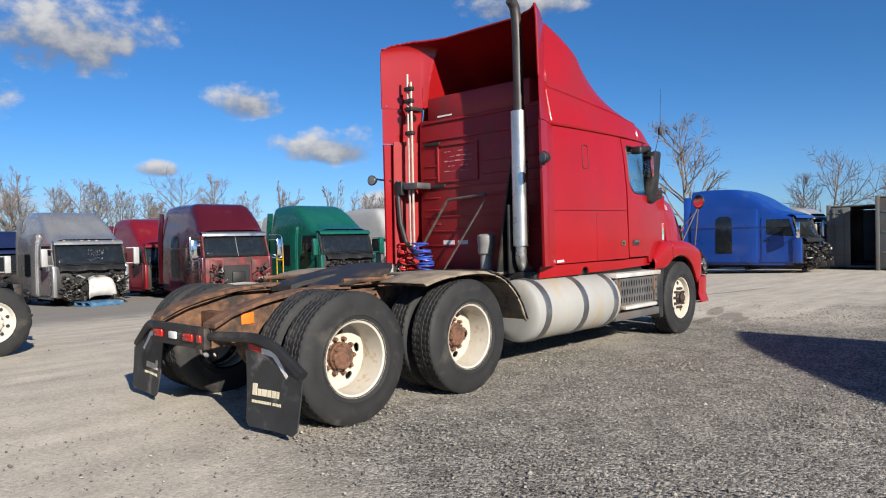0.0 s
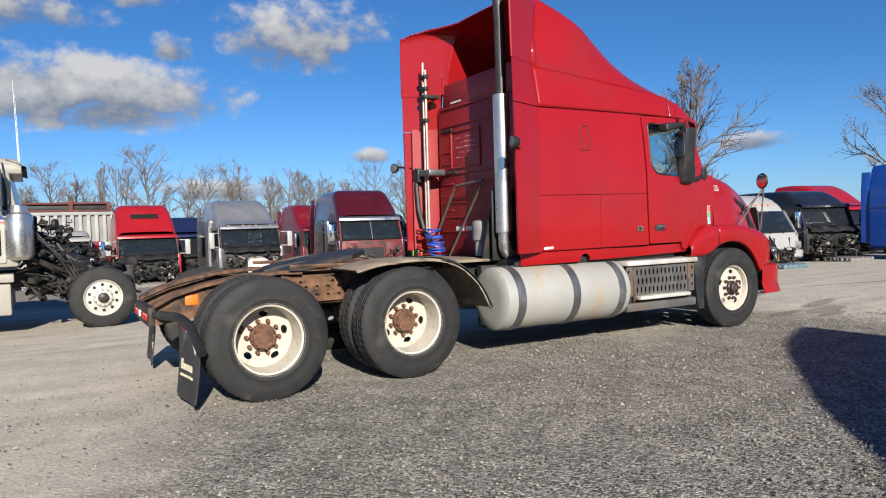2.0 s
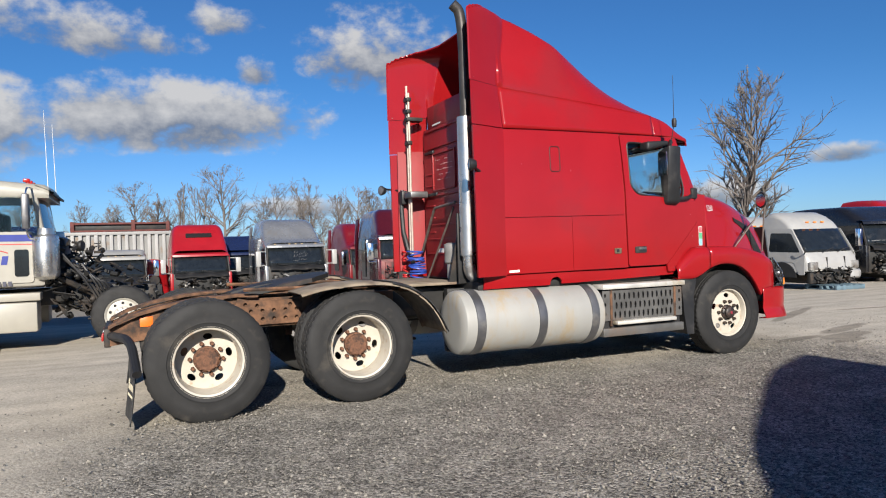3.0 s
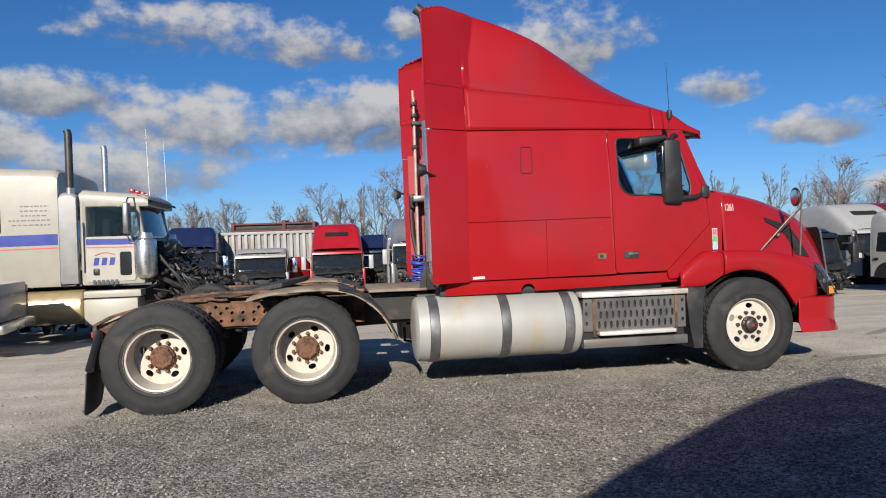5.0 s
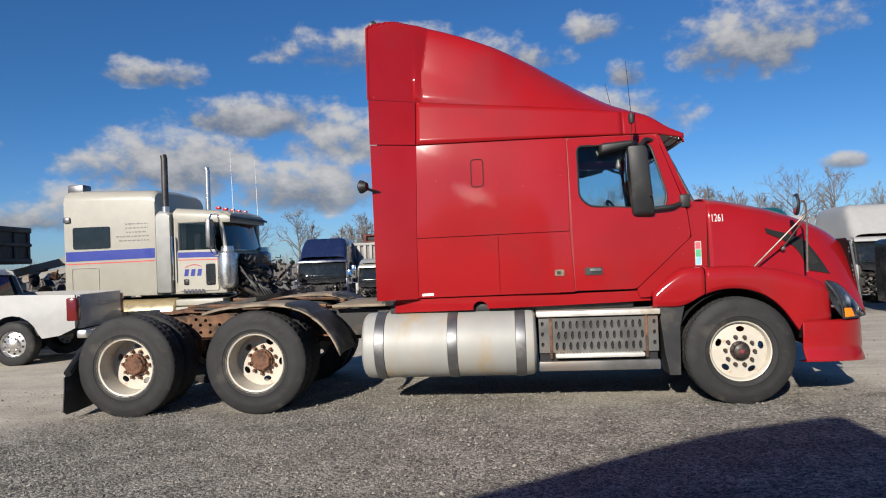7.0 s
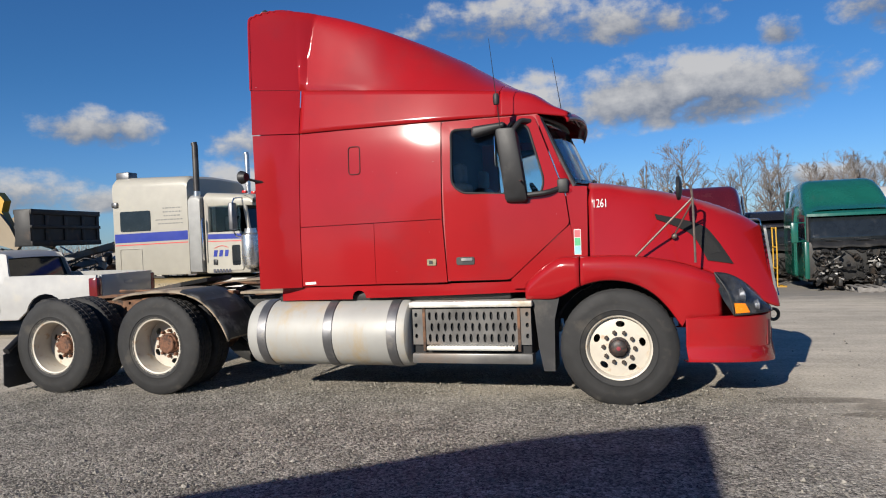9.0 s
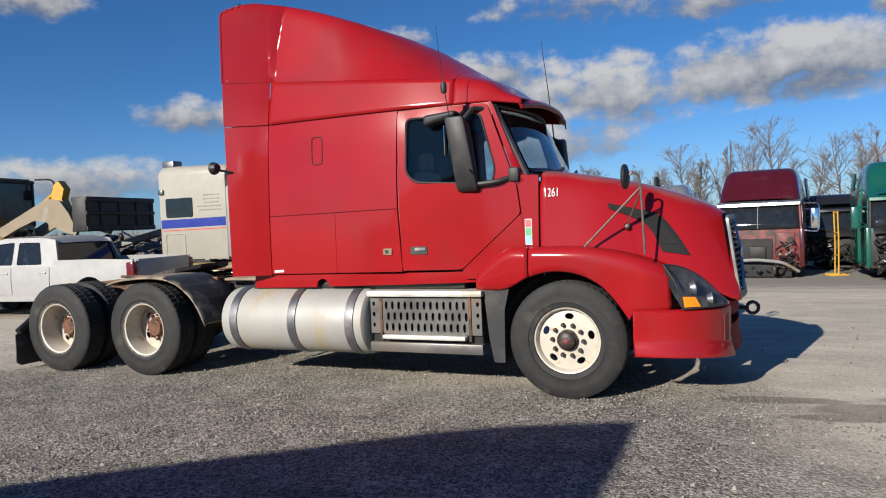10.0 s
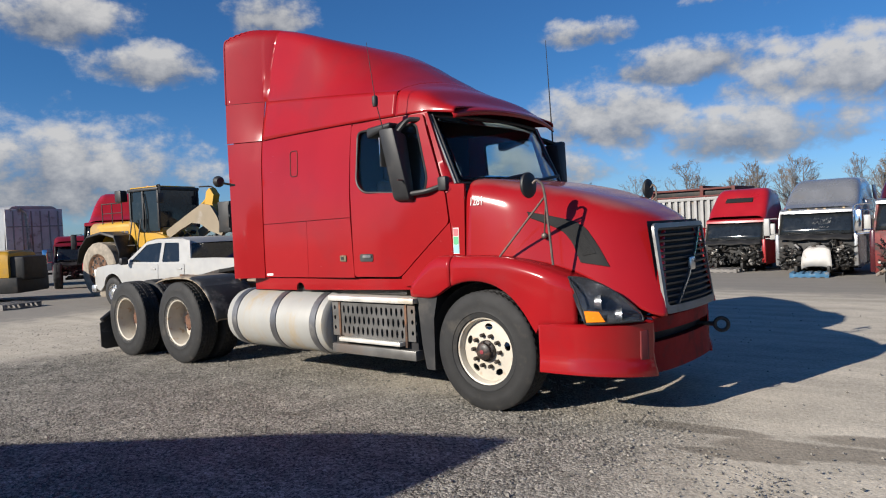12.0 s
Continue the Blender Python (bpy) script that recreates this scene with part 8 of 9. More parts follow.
for k in range(5):
    bm = bmesh.new()
    box(bm, jl(-2.72), jl(-2.60), -0.72 + k * 0.36 - 0.045, -0.72 + k * 0.36 + 0.045, 2.78, 2.84, 0.015)
    part("roof_lamp", bm, RED_LENS, jc)
for s in (-0.7, 0.7):
    bm = bmesh.new()
    tube(bm, [(jl(-2.3), s, 2.6), (jl(-2.34), s, 4.0)], [0.008, 0.003], 5)
    part("whip_antenna", bm, WHITE_MARK, jag)
for s in (-1, 1):
    bm = bmesh.new()
    box(bm, jl(-9.0), jl(-0.75), s * 0.43 - 0.045, s * 0.43 + 0.045, 0.70, 0.96, 0.01)
    part("frame_rail", bm, BLACK_METAL, jag)
bm = bmesh.new()
scrap(bm, 110, jl(-2.3), jl(-1.95), -0.85, 0.85, 0.6, 1.8, 77, 0.12)
scrap(bm, 110, jl(-2.0), jl(-0.85), -0.8, 0.8, 0.5, 1.05, 78, 0.13)
box(bm, jl(-2.25), jl(-2.05), -0.62, 0.62, 0.75, 1.85, 0.03)
box(bm, jl(-1.95), jl(-1.15), -0.30, 0.30, 0.55, 1.02, 0.05)
for s in (-1, 1):
    tube(bm, bend([(jl(-2.2), s * 0.8, 1.2), (jl(-1.9), s * 0.7, 0.9), (jl(-1.5), s * 0.72, 0.62)]), 0.05, 8)
    box(bm, jl(-1.05), jl(-0.85), s * 0.42 - 0.16, s * 0.42 + 0.16, 0.5, 1.0, 0.04)
scrap(bm, 150, jl(-2.1), jl(-0.95), -0.95, 0.95, 0.45, 1.35, 79, 0.11)
scrap(bm, 90, jl(-2.3), jl(-1.75), -1.0, 0.95, 1.1, 1.75, 80, 0.10)
tagged(part("bare_engine", bm, JUNK, jag, "exposed dirty engine and hoses"), kind="stuff")
bm = bmesh.new()
for k in range(6):
    tube(bm, bend([(jl(-2.1 + 0.04 * k), -0.9, 1.6 - 0.1 * k), (jl(-1.95 + 0.06 * k), -1.0, 1.1), (jl(-1.7 + 0.05 * k), -0.8, 0.6)]), 0.02, 6)
tagged(part("hanging_hose", bm, BLACK, jag), kind="stuff")

# ---- white crew-cab pickup ----
PX, PY = -4.06, 3.78
pick = thing("pickup_truck", "white crew-cab pickup with a grey tailgate, parked", "pickup", pose(PX, PY, ground_z(PX, PY), 0, 0, 188))
pick.scale = (0.93, 0.96, 0.96)
# local +x is the front of the pickup; the tail is at x = 0
PW = 0.96
BODY = [(0.02, 0.62), (0.02, 1.19), (1.0, 1.22), (2.0, 1.22), (2.05, 1.09), (4.55, 1.12), (5.3, 1.09), (5.95, 1.02), (6.12, 0.90), (6.15, 0.48), (5.72, 0.40)]
arch_f = [(5.10 + 0.46 * math.cos(a), 0.40 + 0.47 * math.sin(a)) for a in [math.pi * k / 10 for k in range(11)]]
arch_r = [(1.10 + 0.46 * math.cos(a), 0.40 + 0.47 * math.sin(a)) for a in [math.pi * k / 10 for k in range(11)]]
outline = BODY[:-1] + [(5.8, 0.40)] + arch_f[1:] + [(4.4, 0.38), (1.75, 0.38)] + arch_r[1:-1] + [(0.6, 0.46), (0.3, 0.50)]
for s in (-1, 1):
    pw = lambda u, v: PW - 0.06 * max(0, 0.75 - v) - 0.10 * max(0, v - 0.85) - 0.16 * max(0, (u - 5.2)) ** 2
    bm = bmesh.new()
    sheet(bm, outline, lambda u, v, d: Vector((u, s * (pw(u, v) - d), v)), 0.05, step=0.25)
    ps = part("body_side", bm, WHITE, pick)
    # doors
    for nm, x0, x1 in (("rear_door", 2.12, 3.12), ("front_door", 3.14, 4.28)):
        bm = bmesh.new()
        sheet(bm, round_loop([(x0, 0.52), (x1, 0.52), (x1, 1.10), (x0, 1.09)], 0.05), lambda u, v, d: Vector((u, s * (pw(u, v) + 0.012 - d), v)), 0.02)
        pd = part(nm, bm, WHITE, pick)
        bm = bmesh.new()
        box(bm, x0 + 0.08, x0 + 0.28, s * (PW - 0.0) - 0.02, s * (PW - 0.0) + 0.02, 0.95, 0.99, 0.008)
        part("handle", bm, WHITE, pd)
    # greenhouse side
    gw = lambda u, v: PW - 0.03 - 0.24 * max(0, v - 1.08)
    green = [(1.90, 1.10), (2.0, 1.05), (4.62, 1.10), (3.75, 1.66), (3.4, 1.715), (2.35, 1.70), (2.06, 1.64)]
    wins = [round_loop([(2.34, 1.14), (3.02, 1.14), (3.02, 1.61), (2.46, 1.60)], 0.05), round_loop([(3.14, 1.14), (4.35, 1.16), (3.74, 1.58), (3.14, 1.62)], 0.05)]
    bm = bmesh.new()
    sheet(bm, green, lambda u, v, d: Vector((u, s * (gw(u, v) - d), v)), 0.04, wins, 0.3)
    pg = part("cab_side", bm, WHITE, pick)
    for w_ in wins:
        bm = bmesh.new()
        sheet(bm, w_, lambda u, v, d: Vector((u, s * (gw(u, v) - 0.015 - d), v)), 0.006, step=0.4)
        part("side_window", bm, DARK_GLASS, pg)
    bm = bmesh.new()
    box(bm, -0.03, 0.16, min(s * (PW - 0.15), s * (PW + 0.012)), max(s * (PW - 0.15), s * (PW + 0.012)), 0.74, 1.14, 0.03)
    part("tail_light", bm, material("dark_red_tail_lens", (0.12, 0.008, 0.01), 0.2) if s < 0 else bpy.data.materials["dark_red_tail_lens"], pick)
    bm = bmesh.new()
    box(bm, 4.30, 4.44, s * 1.08 - 0.10, s * 1.08 + 0.10, 1.10, 1.28, 0.04)
    part("door_mirror", bm, BLACK, pick)
    bm = bmesh.new()
    box(bm, 5.98, 6.14, s * 0.70 - 0.18, s * 0.70 + 0.14, 0.78, 0.98, 0.03)
    part("headlight", bm, WHITE_LENS, pick)
    for x in (1.10, 5.10):
        simple_wheel(pick, x, s * 0.83, 0.385, 0.39, 0.26, s, CHROME_DULL)
bm = bmesh.new()
skin(bm, [[Vector((x, u * (PW - 0.09 - 0.2 * max(0, x - 5.5)), z + 0.03 * (1 - u * u))) for u in [-1 + k / 4 for k in range(9)]] for x, z in ((4.5, 1.12), (5.0, 1.12), (5.6, 1.07), (6.0, 0.99), (6.14, 0.88), (6.16, 0.5))], False)
part("bonnet", bm, WHITE, pick)
bm = bmesh.new()
skin(bm, [[Vector((x, u * (PW - 0.16), z + 0.02 * (1 - u * u))) for u in [-1 + k / 4 for k in range(9)]] for x, z in ((2.05, 1.56), (2.2, 1.67), (2.5, 1.71), (3.4, 1.72), (3.78, 1.65))], False)
part("roof", bm, WHITE, pick)
bm = bmesh.new()
skin(bm, [[Vector((x + 0.05 * (1 - u * u), u * (PW - 0.10 - o), z)) for u in [-1 + k / 4 for k in range(9)]] for x, z, o in ((4.62, 1.11, 0), (3.78, 1.655, 0.10))], False)
part("windscreen", bm, DARK_GLASS, pick)
bm = bmesh.new()
skin(bm, [[Vector((x, u * (PW - 0.10 - o), z)) for u in [-1 + k / 4 for k in range(9)]] for x, z, o in ((1.98, 1.06, 0), (2.12, 1.62, 0.10))], False)
part("rear_window", bm, DARK_GLASS, pick)
bm = bmesh.new()
box(bm, -0.03, 0.04, -PW + 0.14, PW - 0.14, 0.60, 1.19, 0.02)
box(bm, -0.035, -0.02, -0.14, 0.14, 0.98, 1.06, 0.01)
part("tailgate", bm, GUNMETAL, pick, "dark grey tailgate")
bm = bmesh.new()
box(bm, -0.16, 0.02, -PW + 0.05, PW - 0.05, 0.44, 0.58, 0.03)
part("rear_bumper", bm, CHROME_DULL, pick)
bm = bmesh.new()
box(bm, 6.05, 6.28, -PW + 0.1, PW - 0.1, 0.36, 0.56, 0.04)
part("front_bumper", bm, CHROME_DULL, pick)
bm = bmesh.new()
box(bm, 0.1, 1.95, -PW + 0.1, PW - 0.1, 0.50, 0.62)
box(bm, 2.0, 4.5, -PW + 0.12, PW - 0.12, 0.36, 1.06)
for s in (-1, 1):
    for x in (2.55, 3.5):
        box(bm, x, x + 0.16, s * 0.42 - 0.2, s * 0.42 + 0.2, 1.0, 1.45, 0.05)
part("inside", bm, DARK_IN, pick)

# ---- yellow wheel loader ----
LX, LY = -11.1, 5.2
load = thing("wheel_loader", "yellow wheel loader with raised dusty arm and muddy tyres", "loader", pose(LX, LY, ground_z(LX, LY), 0, 0, 9))
MUD = material("muddy_tyre", (0.26, 0.225, 0.18), 0.95, vary=0.3, scale=6, bump=0.3, bump_scale=30)
for s in (-1, 1):
    simple_wheel(load, -1.7, s * 1.05, 0.82, 0.85, 0.62, s, RUST, tyre_mat=MUD, label="big mud-caked tyre")
    simple_wheel(load, 1.6, s * 1.05, 0.82, 0.85, 0.62, s, RUST, tyre_mat=MUD, label="big mud-caked tyre")
    bm = bmesh.new()
    gp = [(-2.75, 1.05), (-2.6, 1.55), (-2.2, 1.88), (-1.5, 1.98), (-0.85, 1.85), (-0.62, 1.4), (-0.6, 1.1)]
    skin(bm, [[Vector((x, s * y, z - (0.06 if y > 1.35 else 0))) for y in (0.7, 1.1, 1.34, 1.38)] for x, z in gp], False)
    ob = part("mudguard", bm, BLACK_METAL, load, "wide black mudguard")
    md = ob.modifiers.new("thick", "SOLIDIFY")
    md.thickness = 0.03
bm = bmesh.new()
skin(bm, rounded_box(-3.0, -0.9, 0.72, 1.15, 2.28, 0.18, 0.0), True, True, True)
body = part("engine_cover", bm, YELLOW, load)
bm = bmesh.new()
box(bm, -3.05, -0.4, -0.6, 0.6, 0.65, 1.2, 0.05)
box(bm, 0.2, 2.1, -0.5, 0.5, 0.65, 1.45, 0.08)
part("chassis", bm, GREY_STEEL, load)
bm = bmesh.new()
for k in range(6):
    box(bm, -2.2 + k * 0.2, -2.05 + k * 0.2, -0.735, -0.715, 1.86, 1.98)
part("lettering", bm, INK, body, "dark lettering bars")
bm = bmesh.new()
for (x, y) in ((-2.4, -0.66), (-1.9, -0.66), (-1.4, -0.66), (-2.4, 0.66), (-1.4, 0.66)):
    tube(bm, [(x, y, 2.2), (x, y, 2.85)], 0.018, 6)
for y in (-0.66, 0.66):
    tube(bm, [(-2.4, y, 2.85), (-1.4, y, 2.85)], 0.018, 6)
    tube(bm, [(-2.4, y, 2.55), (-1.4, y, 2.55)], 0.014, 6)
tagged(part("hand_rail", bm, BLACK_METAL, load), kind="stuff")
bm = bmesh.new()
sheet(bm, [(-0.95, 1.30), (1.25, 1.30), (1.35, 1.52), (0.95, 1.62), (0.62, 1.78), (0.30, 1.86), (-0.40, 1.90), (-0.66, 2.2), (-0.95, 2.25)], lambda u, v, d: Vector((u, -0.76 + d, v)), 0.12)
box(bm, -0.95, 0.42, -0.62, 0.74, 1.3, 2.05, 0.05)
lc = part("cab", bm, YELLOW, load, "glazed yellow and black operator cab")
bm = bmesh.new()
box(bm, -0.98, 0.46, -0.76, 0.76, 3.12, 3.22, 0.04)
for x, y in ((-0.9, -0.7), (0.40, -0.7), (-0.9, 0.7), (0.40, 0.7), (-0.3, -0.7)):
    box(bm, x - 0.035, x + 0.035, y - 0.035, y + 0.035, 2.0, 3.18, 0.01)
for y in (-0.80, 0.80):
    box(bm, -1.35, -1.05, y - 0.12, y + 0.12, 2.85, 3.2, 0.03)
    tube(bm, bend([(0.45, y * 0.95, 3.25), (0.85, y * 1.2, 3.25), (0.88, y * 1.25, 2.95)]), 0.025, 6)
    box(bm, 0.84, 0.93, y * 1.25 - 0.10, y * 1.25 + 0.10, 2.72, 3.0, 0.02)
part("cab_frame", bm, BLACK, lc)
bm = bmesh.new()
box(bm, -0.90, 0.36, -0.70, 0.70, 3.222, 3.262, 0.02)
part("cab_roof", bm, YELLOW, lc, "yellow roof panel")
bm = bmesh.new()
lathe(bm, [(0, 0), (0.06, 0), (0.06, 0.10), (0.03, 0.13), (0, 0.13)], 12, pose(-0.6, -0.3, 3.262))
part("beacon", bm, AMBER, lc, "amber beacon")
for y in (-0.742, 0.742):
    bm = bmesh.new()
    tube(bm, bend([(-0.25, y, 3.05), (-0.12, y, 2.4), (-0.25, y, 1.7)], 5), 0.02, 6)
    part("door_rail", bm, BLACK, lc)
bm = bmesh.new()
box(bm, -0.88, 0.40, -0.70, -0.69, 1.92, 3.12)
box(bm, -0.88, 0.40, 0.69, 0.70, 2.02, 3.12)
box(bm, 0.40, 0.41, -0.68, 0.68, 2.02, 3.12)
box(bm, -0.90, -0.89, -0.68, 0.68, 2.25, 3.12)
part("cab_glass", bm, DARK_GLASS, lc, "dark dusty cab glass")
bm = bmesh.new()
box(bm, -0.6, -0.2, -0.3, 0.3, 1.9, 2.7, 0.08)
box(bm, 0.05, 0.3, -0.35, 0.35, 1.9, 2.35, 0.05)
part("operator_seat", bm, DARK_IN, lc)
ladder = bmesh.new()
for x in (-0.72, -0.30):
    tube(ladder, bend([(x, -0.80, 2.3), (x, -0.98, 1.5), (x, -1.02, 0.55)], 4), 0.022, 6)
for z in (0.62, 0.92, 1.22, 1.52):
    box(ladder, -0.72, -0.30, -1.06, -0.92, z, z + 0.03, 0.006)
part("ladder", ladder, BLACK_METAL, load, "black access ladder")
bm = bmesh.new()
box(bm, -0.85, 0.95, -1.0, -0.72, 1.12, 1.32, 0.03)
box(bm, -0.5, 0.9, -0.95, -0.5, 0.55, 1.1, 0.06)
part("side_tank", bm, BLACK_METAL, load, "black side tank under the cab")
bm = bmesh.new()
scrap(bm, 40, 0.5, 2.3, -0.55, 0.55, 1.1, 1.9, 311, 0.16)
tagged(part("hydraulic_hose", bm, BLACK, load, "black hydraulic hoses and pins"), kind="stuff")
for s in (-1, 1):
    bm = bmesh.new()
    sheet(bm, [(0.62, 1.66), (0.58, 1.92), (1.5, 2.34), (2.15, 2.62), (2.50, 2.56), (2.74, 2.25), (2.97, 1.80), (2.90, 1.70), (2.45, 1.84), (2.05, 2.06), (1.7, 2.10), (1.2, 1.92)], lambda u, v, d: Vector((u, s * (0.62 - d), v)), 0.10)
    part("lift_arm", bm, TAN_ARM, load, "dusty tan lift arm")
bm = bmesh.new()
sheet(bm, [(2.12, 2.25), (2.18, 2.6), (2.28, 2.95), (2.42, 3.05), (2.58, 2.85), (2.50, 2.6), (2.74, 2.1), (2.60, 2.05), (2.36, 2.4)], lambda u, v, d: Vector((u, -0.32 - d, v)), 0.22)
tube(bm, [(1.3, -0.43, 2.2), (2.35, -0.43, 2.85)], 0.045, 10)
part("tilt_lever", bm, YELLOW, load, "yellow tilt lever and cylinder")
carried = bmesh.new()
for z0, z1 in ((1.78, 1.90), (2.18, 2.26), (2.50, 2.62)):
    box(carried, 2.95, 3.4, -0.75, 1.75, z0, z1, 0.015)
for y in (-0.7, -0.2, 0.45, 1.1, 1.68):
    box(carried, 2.98, 3.37, y - 0.06, y + 0.06, 1.8, 2.6, 0.01)
box(carried, 3.30, 3.34, -0.72, 1.70, 1.82, 2.56)
box(carried, 3.0, 3.04, -0.2, 0.45, 1.85, 2.55)
box(carried, 3.0, 3.04, 1.1, 1.7, 1.85, 2.25)
part("carried_frame", carried, BLACK_METAL, load, "black steel frame held up by the loader")

# ---- junk, ramp and far vehicles behind the pickup ----
ramp = thing("car_ramp", "weathered grey steel ramp leaning on trestles", "ramp", pose(-7.4, 8.4, ground_z(-7, 8.4), 0, 0, 4))
for s in (-1, 1):
    bm = bmesh.new()
    skin(bm, [[Vector((x, s * 0.9 - 0.12, z)), Vector((x, s * 0.9 + 0.12, z)), Vector((x, s * 0.9 + 0.12, z - 0.16)), Vector((x, s * 0.9 - 0.12, z - 0.16))] for x, z in ((-3.0, 1.35), (0.0, 1.95), (1.4, 2.35))], True, True, True)
    part("ramp_beam", bm, GREY_STEEL, ramp)
    bm = bmesh.new()
    box(bm, 0.85, 1.0, s * 0.9 - 0.1, s * 0.9 + 0.1, 0.0, 2.12, 0.01, pose(0, 0, 0, 0, 6, 0))
    part("trestle_leg", bm, CREAM, ramp)
    bm = bmesh.new()
    box(bm, -2.2, -2.05, s * 0.9 - 0.1, s * 0.9 + 0.1, 0.0, 1.45, 0.01)
    part("trestle_leg", bm, CREAM, ramp)
pile = thing("scrap_pile", "low pile of grey and black scrap vehicle parts", "scrap pile", pose(-8.2, 8.0, ground_z(-8, 8)), kind="stuff")
bm = bmesh.new()
scrap(bm, 330, -4.0, 4.5, -0.4, 2.2, 0.0, 1.75, 301, 0.30)
tagged(part("scrap_part", bm, JUNK, pile), kind="stuff")
bm = bmesh.new()
scrap(bm, 90, -4.0, 4.5, -0.5, 2.0, 0.2, 1.7, 302, 0.22)
tagged(part("pale_scrap_part", bm, JUNK_PALE, pile), kind="stuff")
bm = bmesh.new()
scrap(bm, 90, -4.0, 4.5, -0.5, 2.0, 0.1, 1.6, 303, 0.24)
tagged(part("brown_scrap_part", bm, RUST, pile, "rusty brown scrap"), kind="stuff")

FAR = "vehicles at the far side of the yard"
BACK_GREY = material("pale_grey_panel", (0.42, 0.42, 0.41), 0.7, vary=0.15, scale=2, dirt=(0.2, 0.18, 0.15), dirt_amount=0.3)
wreck_cab("red high-roofed cab behind the loader", YARD_RED, -16.6, 6.1, -35, 3.2, 3.6, 2.3, 1.5, 1.2, "aero", BLACK, 41, floor=0.6, group=FAR)
wreck_cab("pale blue cab far behind the loader", paint("pale_blue_cab", (0.05, 0.25, 0.40)), -24.5, 8.6, -70, 2.6, 2.9, 2.0, 1.3, 1.15, "wedge", CHROME, 43, floor=0.5, group=FAR)
far_white = wreck_cab("white sleeper cab with a ribbed grey back wall", PALE_CAB, -24.8, 5.3, 184, 2.3, 3.35, 2.1, 1.4, 1.2, "dome", BLACK, 45, floor=0.6, group=FAR)
for v in (-0.95, -0.6, -0.25, 0.1, 0.45, 0.8):
    bm = bmesh.new()
    box(bm, -2.405, -2.35, v, v + 0.05, 0.75, 3.1, 0.015)
    part("back_rib", bm, GREY_STEEL, far_white)
bm = bmesh.new()
box(bm, -2.37, -2.31, -1.12, 1.12, 0.62, 3.18, 0.02)
part("back_wall", bm, BACK_GREY, far_white, "pale grey panelled back wall")
bm = bmesh.new()
tube(bm, bend([(-2.44, 0.30, 0.7), (-2.44, 0.30, 3.0), (-2.40, 0.55, 3.2)], 5), 0.05, 8)
part("back_pipe", bm, JUNK_PALE, far_white)
for z in (1.35, 2.45):
    bm = bmesh.new()
    box(bm, -2.40, -2.35, -1.1, 1.1, z, z + 0.04, 0.01)
    part("back_rail", bm, GREY_STEEL, far_white)
dr = wreck_cab("dark red cab low beside the loader wheels", DARK_RED, -19.2, 6.0, -25, 1.8, 2.0, 1.6, 1.0, 1.1, "day", CHROME, 47, floor=0.5, group=FAR)
for v in (-0.9, 0.9):
    simple_wheel(dr, 0.5, v, 0.5, 0.5, 0.28, -1 if v < 0 else 1, CHROME_DULL)
roller = thing("compactor_machine", "small yellow and grey machine on a wooden pallet", "machine", pose(-14.6, 1.25, 0, 0, 0, 40))
bm = bmesh.new()
skin(bm, rounded_box(-1.0, 1.1, 0.7, 0.55, 1.45, 0.15), True, True, True)
part("engine_cover", bm, YELLOW, roller)
bm = bmesh.new()
box(bm, -1.1, 1.4, -0.8, 0.8, 0.25, 0.7, 0.05)
box(bm, 0.7, 1.5, -0.6, 0.6, 0.6, 1.3, 0.08)
part("chassis", bm, JUNK, roller)
bm = bmesh.new()
scrap(bm, 30, -1.2, -0.2, -0.7, 0.7, 0.5, 2.2, 88, 0.2)
tagged(part("mast_gear", bm, BLACK_METAL, roller), kind="stuff")
pallet(-11.2, 0.75, 12, PALLET_WOOD, "weathered wooden pallet lying on the gravel")

# ---- the tractor behind the camera whose shadow falls across the gravel ----
shade = thing("semi_truck", "dark sleeper tractor parked behind, seen by its shadow", "truck", pose(0, -11.05, 0))
bm = bmesh.new()
T_TOP = [(-0.9, 1.9), (-0.3, 2.35), (0.2, 2.55), (0.68, 2.92), (1.5, 3.35), (2.4, 3.78), (3.1, 3.98), (3.42, 4.05), (3.5, 4.04)]


def shade_ring(x):
    top = interp(x, T_TOP)
    half = [(1.12, 0.5), (1.15, 0.8), (1.15, top - 0.16), (1.11, top - 0.05), (1.02, top), (0, top + 0.02)]
    return [Vector((x + (0.75 * max(0, 3.2 - z) / 2.6 if x > 3.3 else 0), -y, z)) for y, z in half] + [Vector((x + (0.75 * max(0, 3.2 - z) / 2.6 if x > 3.3 else 0), y, z)) for y, z in reversed(half[:-1])]


skin(bm, [shade_ring(-0.9 + 4.35 * k / 30) for k in range(31)], True, True, True)
part("cab_shell", bm, NAVY, shade)
bm = bmesh.new()
skin(bm, rounded_box(-2.7, -0.85, 0.95, 0.6, 1.75, 0.3, 0.0), True, True, True)
part("bonnet", bm, NAVY, shade)
for s in (-1, 1):
    for x in (-1.9, 4.6, 5.9):
        simple_wheel(shade, x, s * 0.98, 0.5, 0.51, 0.3, s, CHROME_DULL)
    bm = bmesh.new()
    box(bm, -2.0, 6.6, s * 0.43 - 0.05, s * 0.43 + 0.05, 0.7, 0.96, 0.01)
    part("frame_rail", bm, BLACK_METAL, shade)


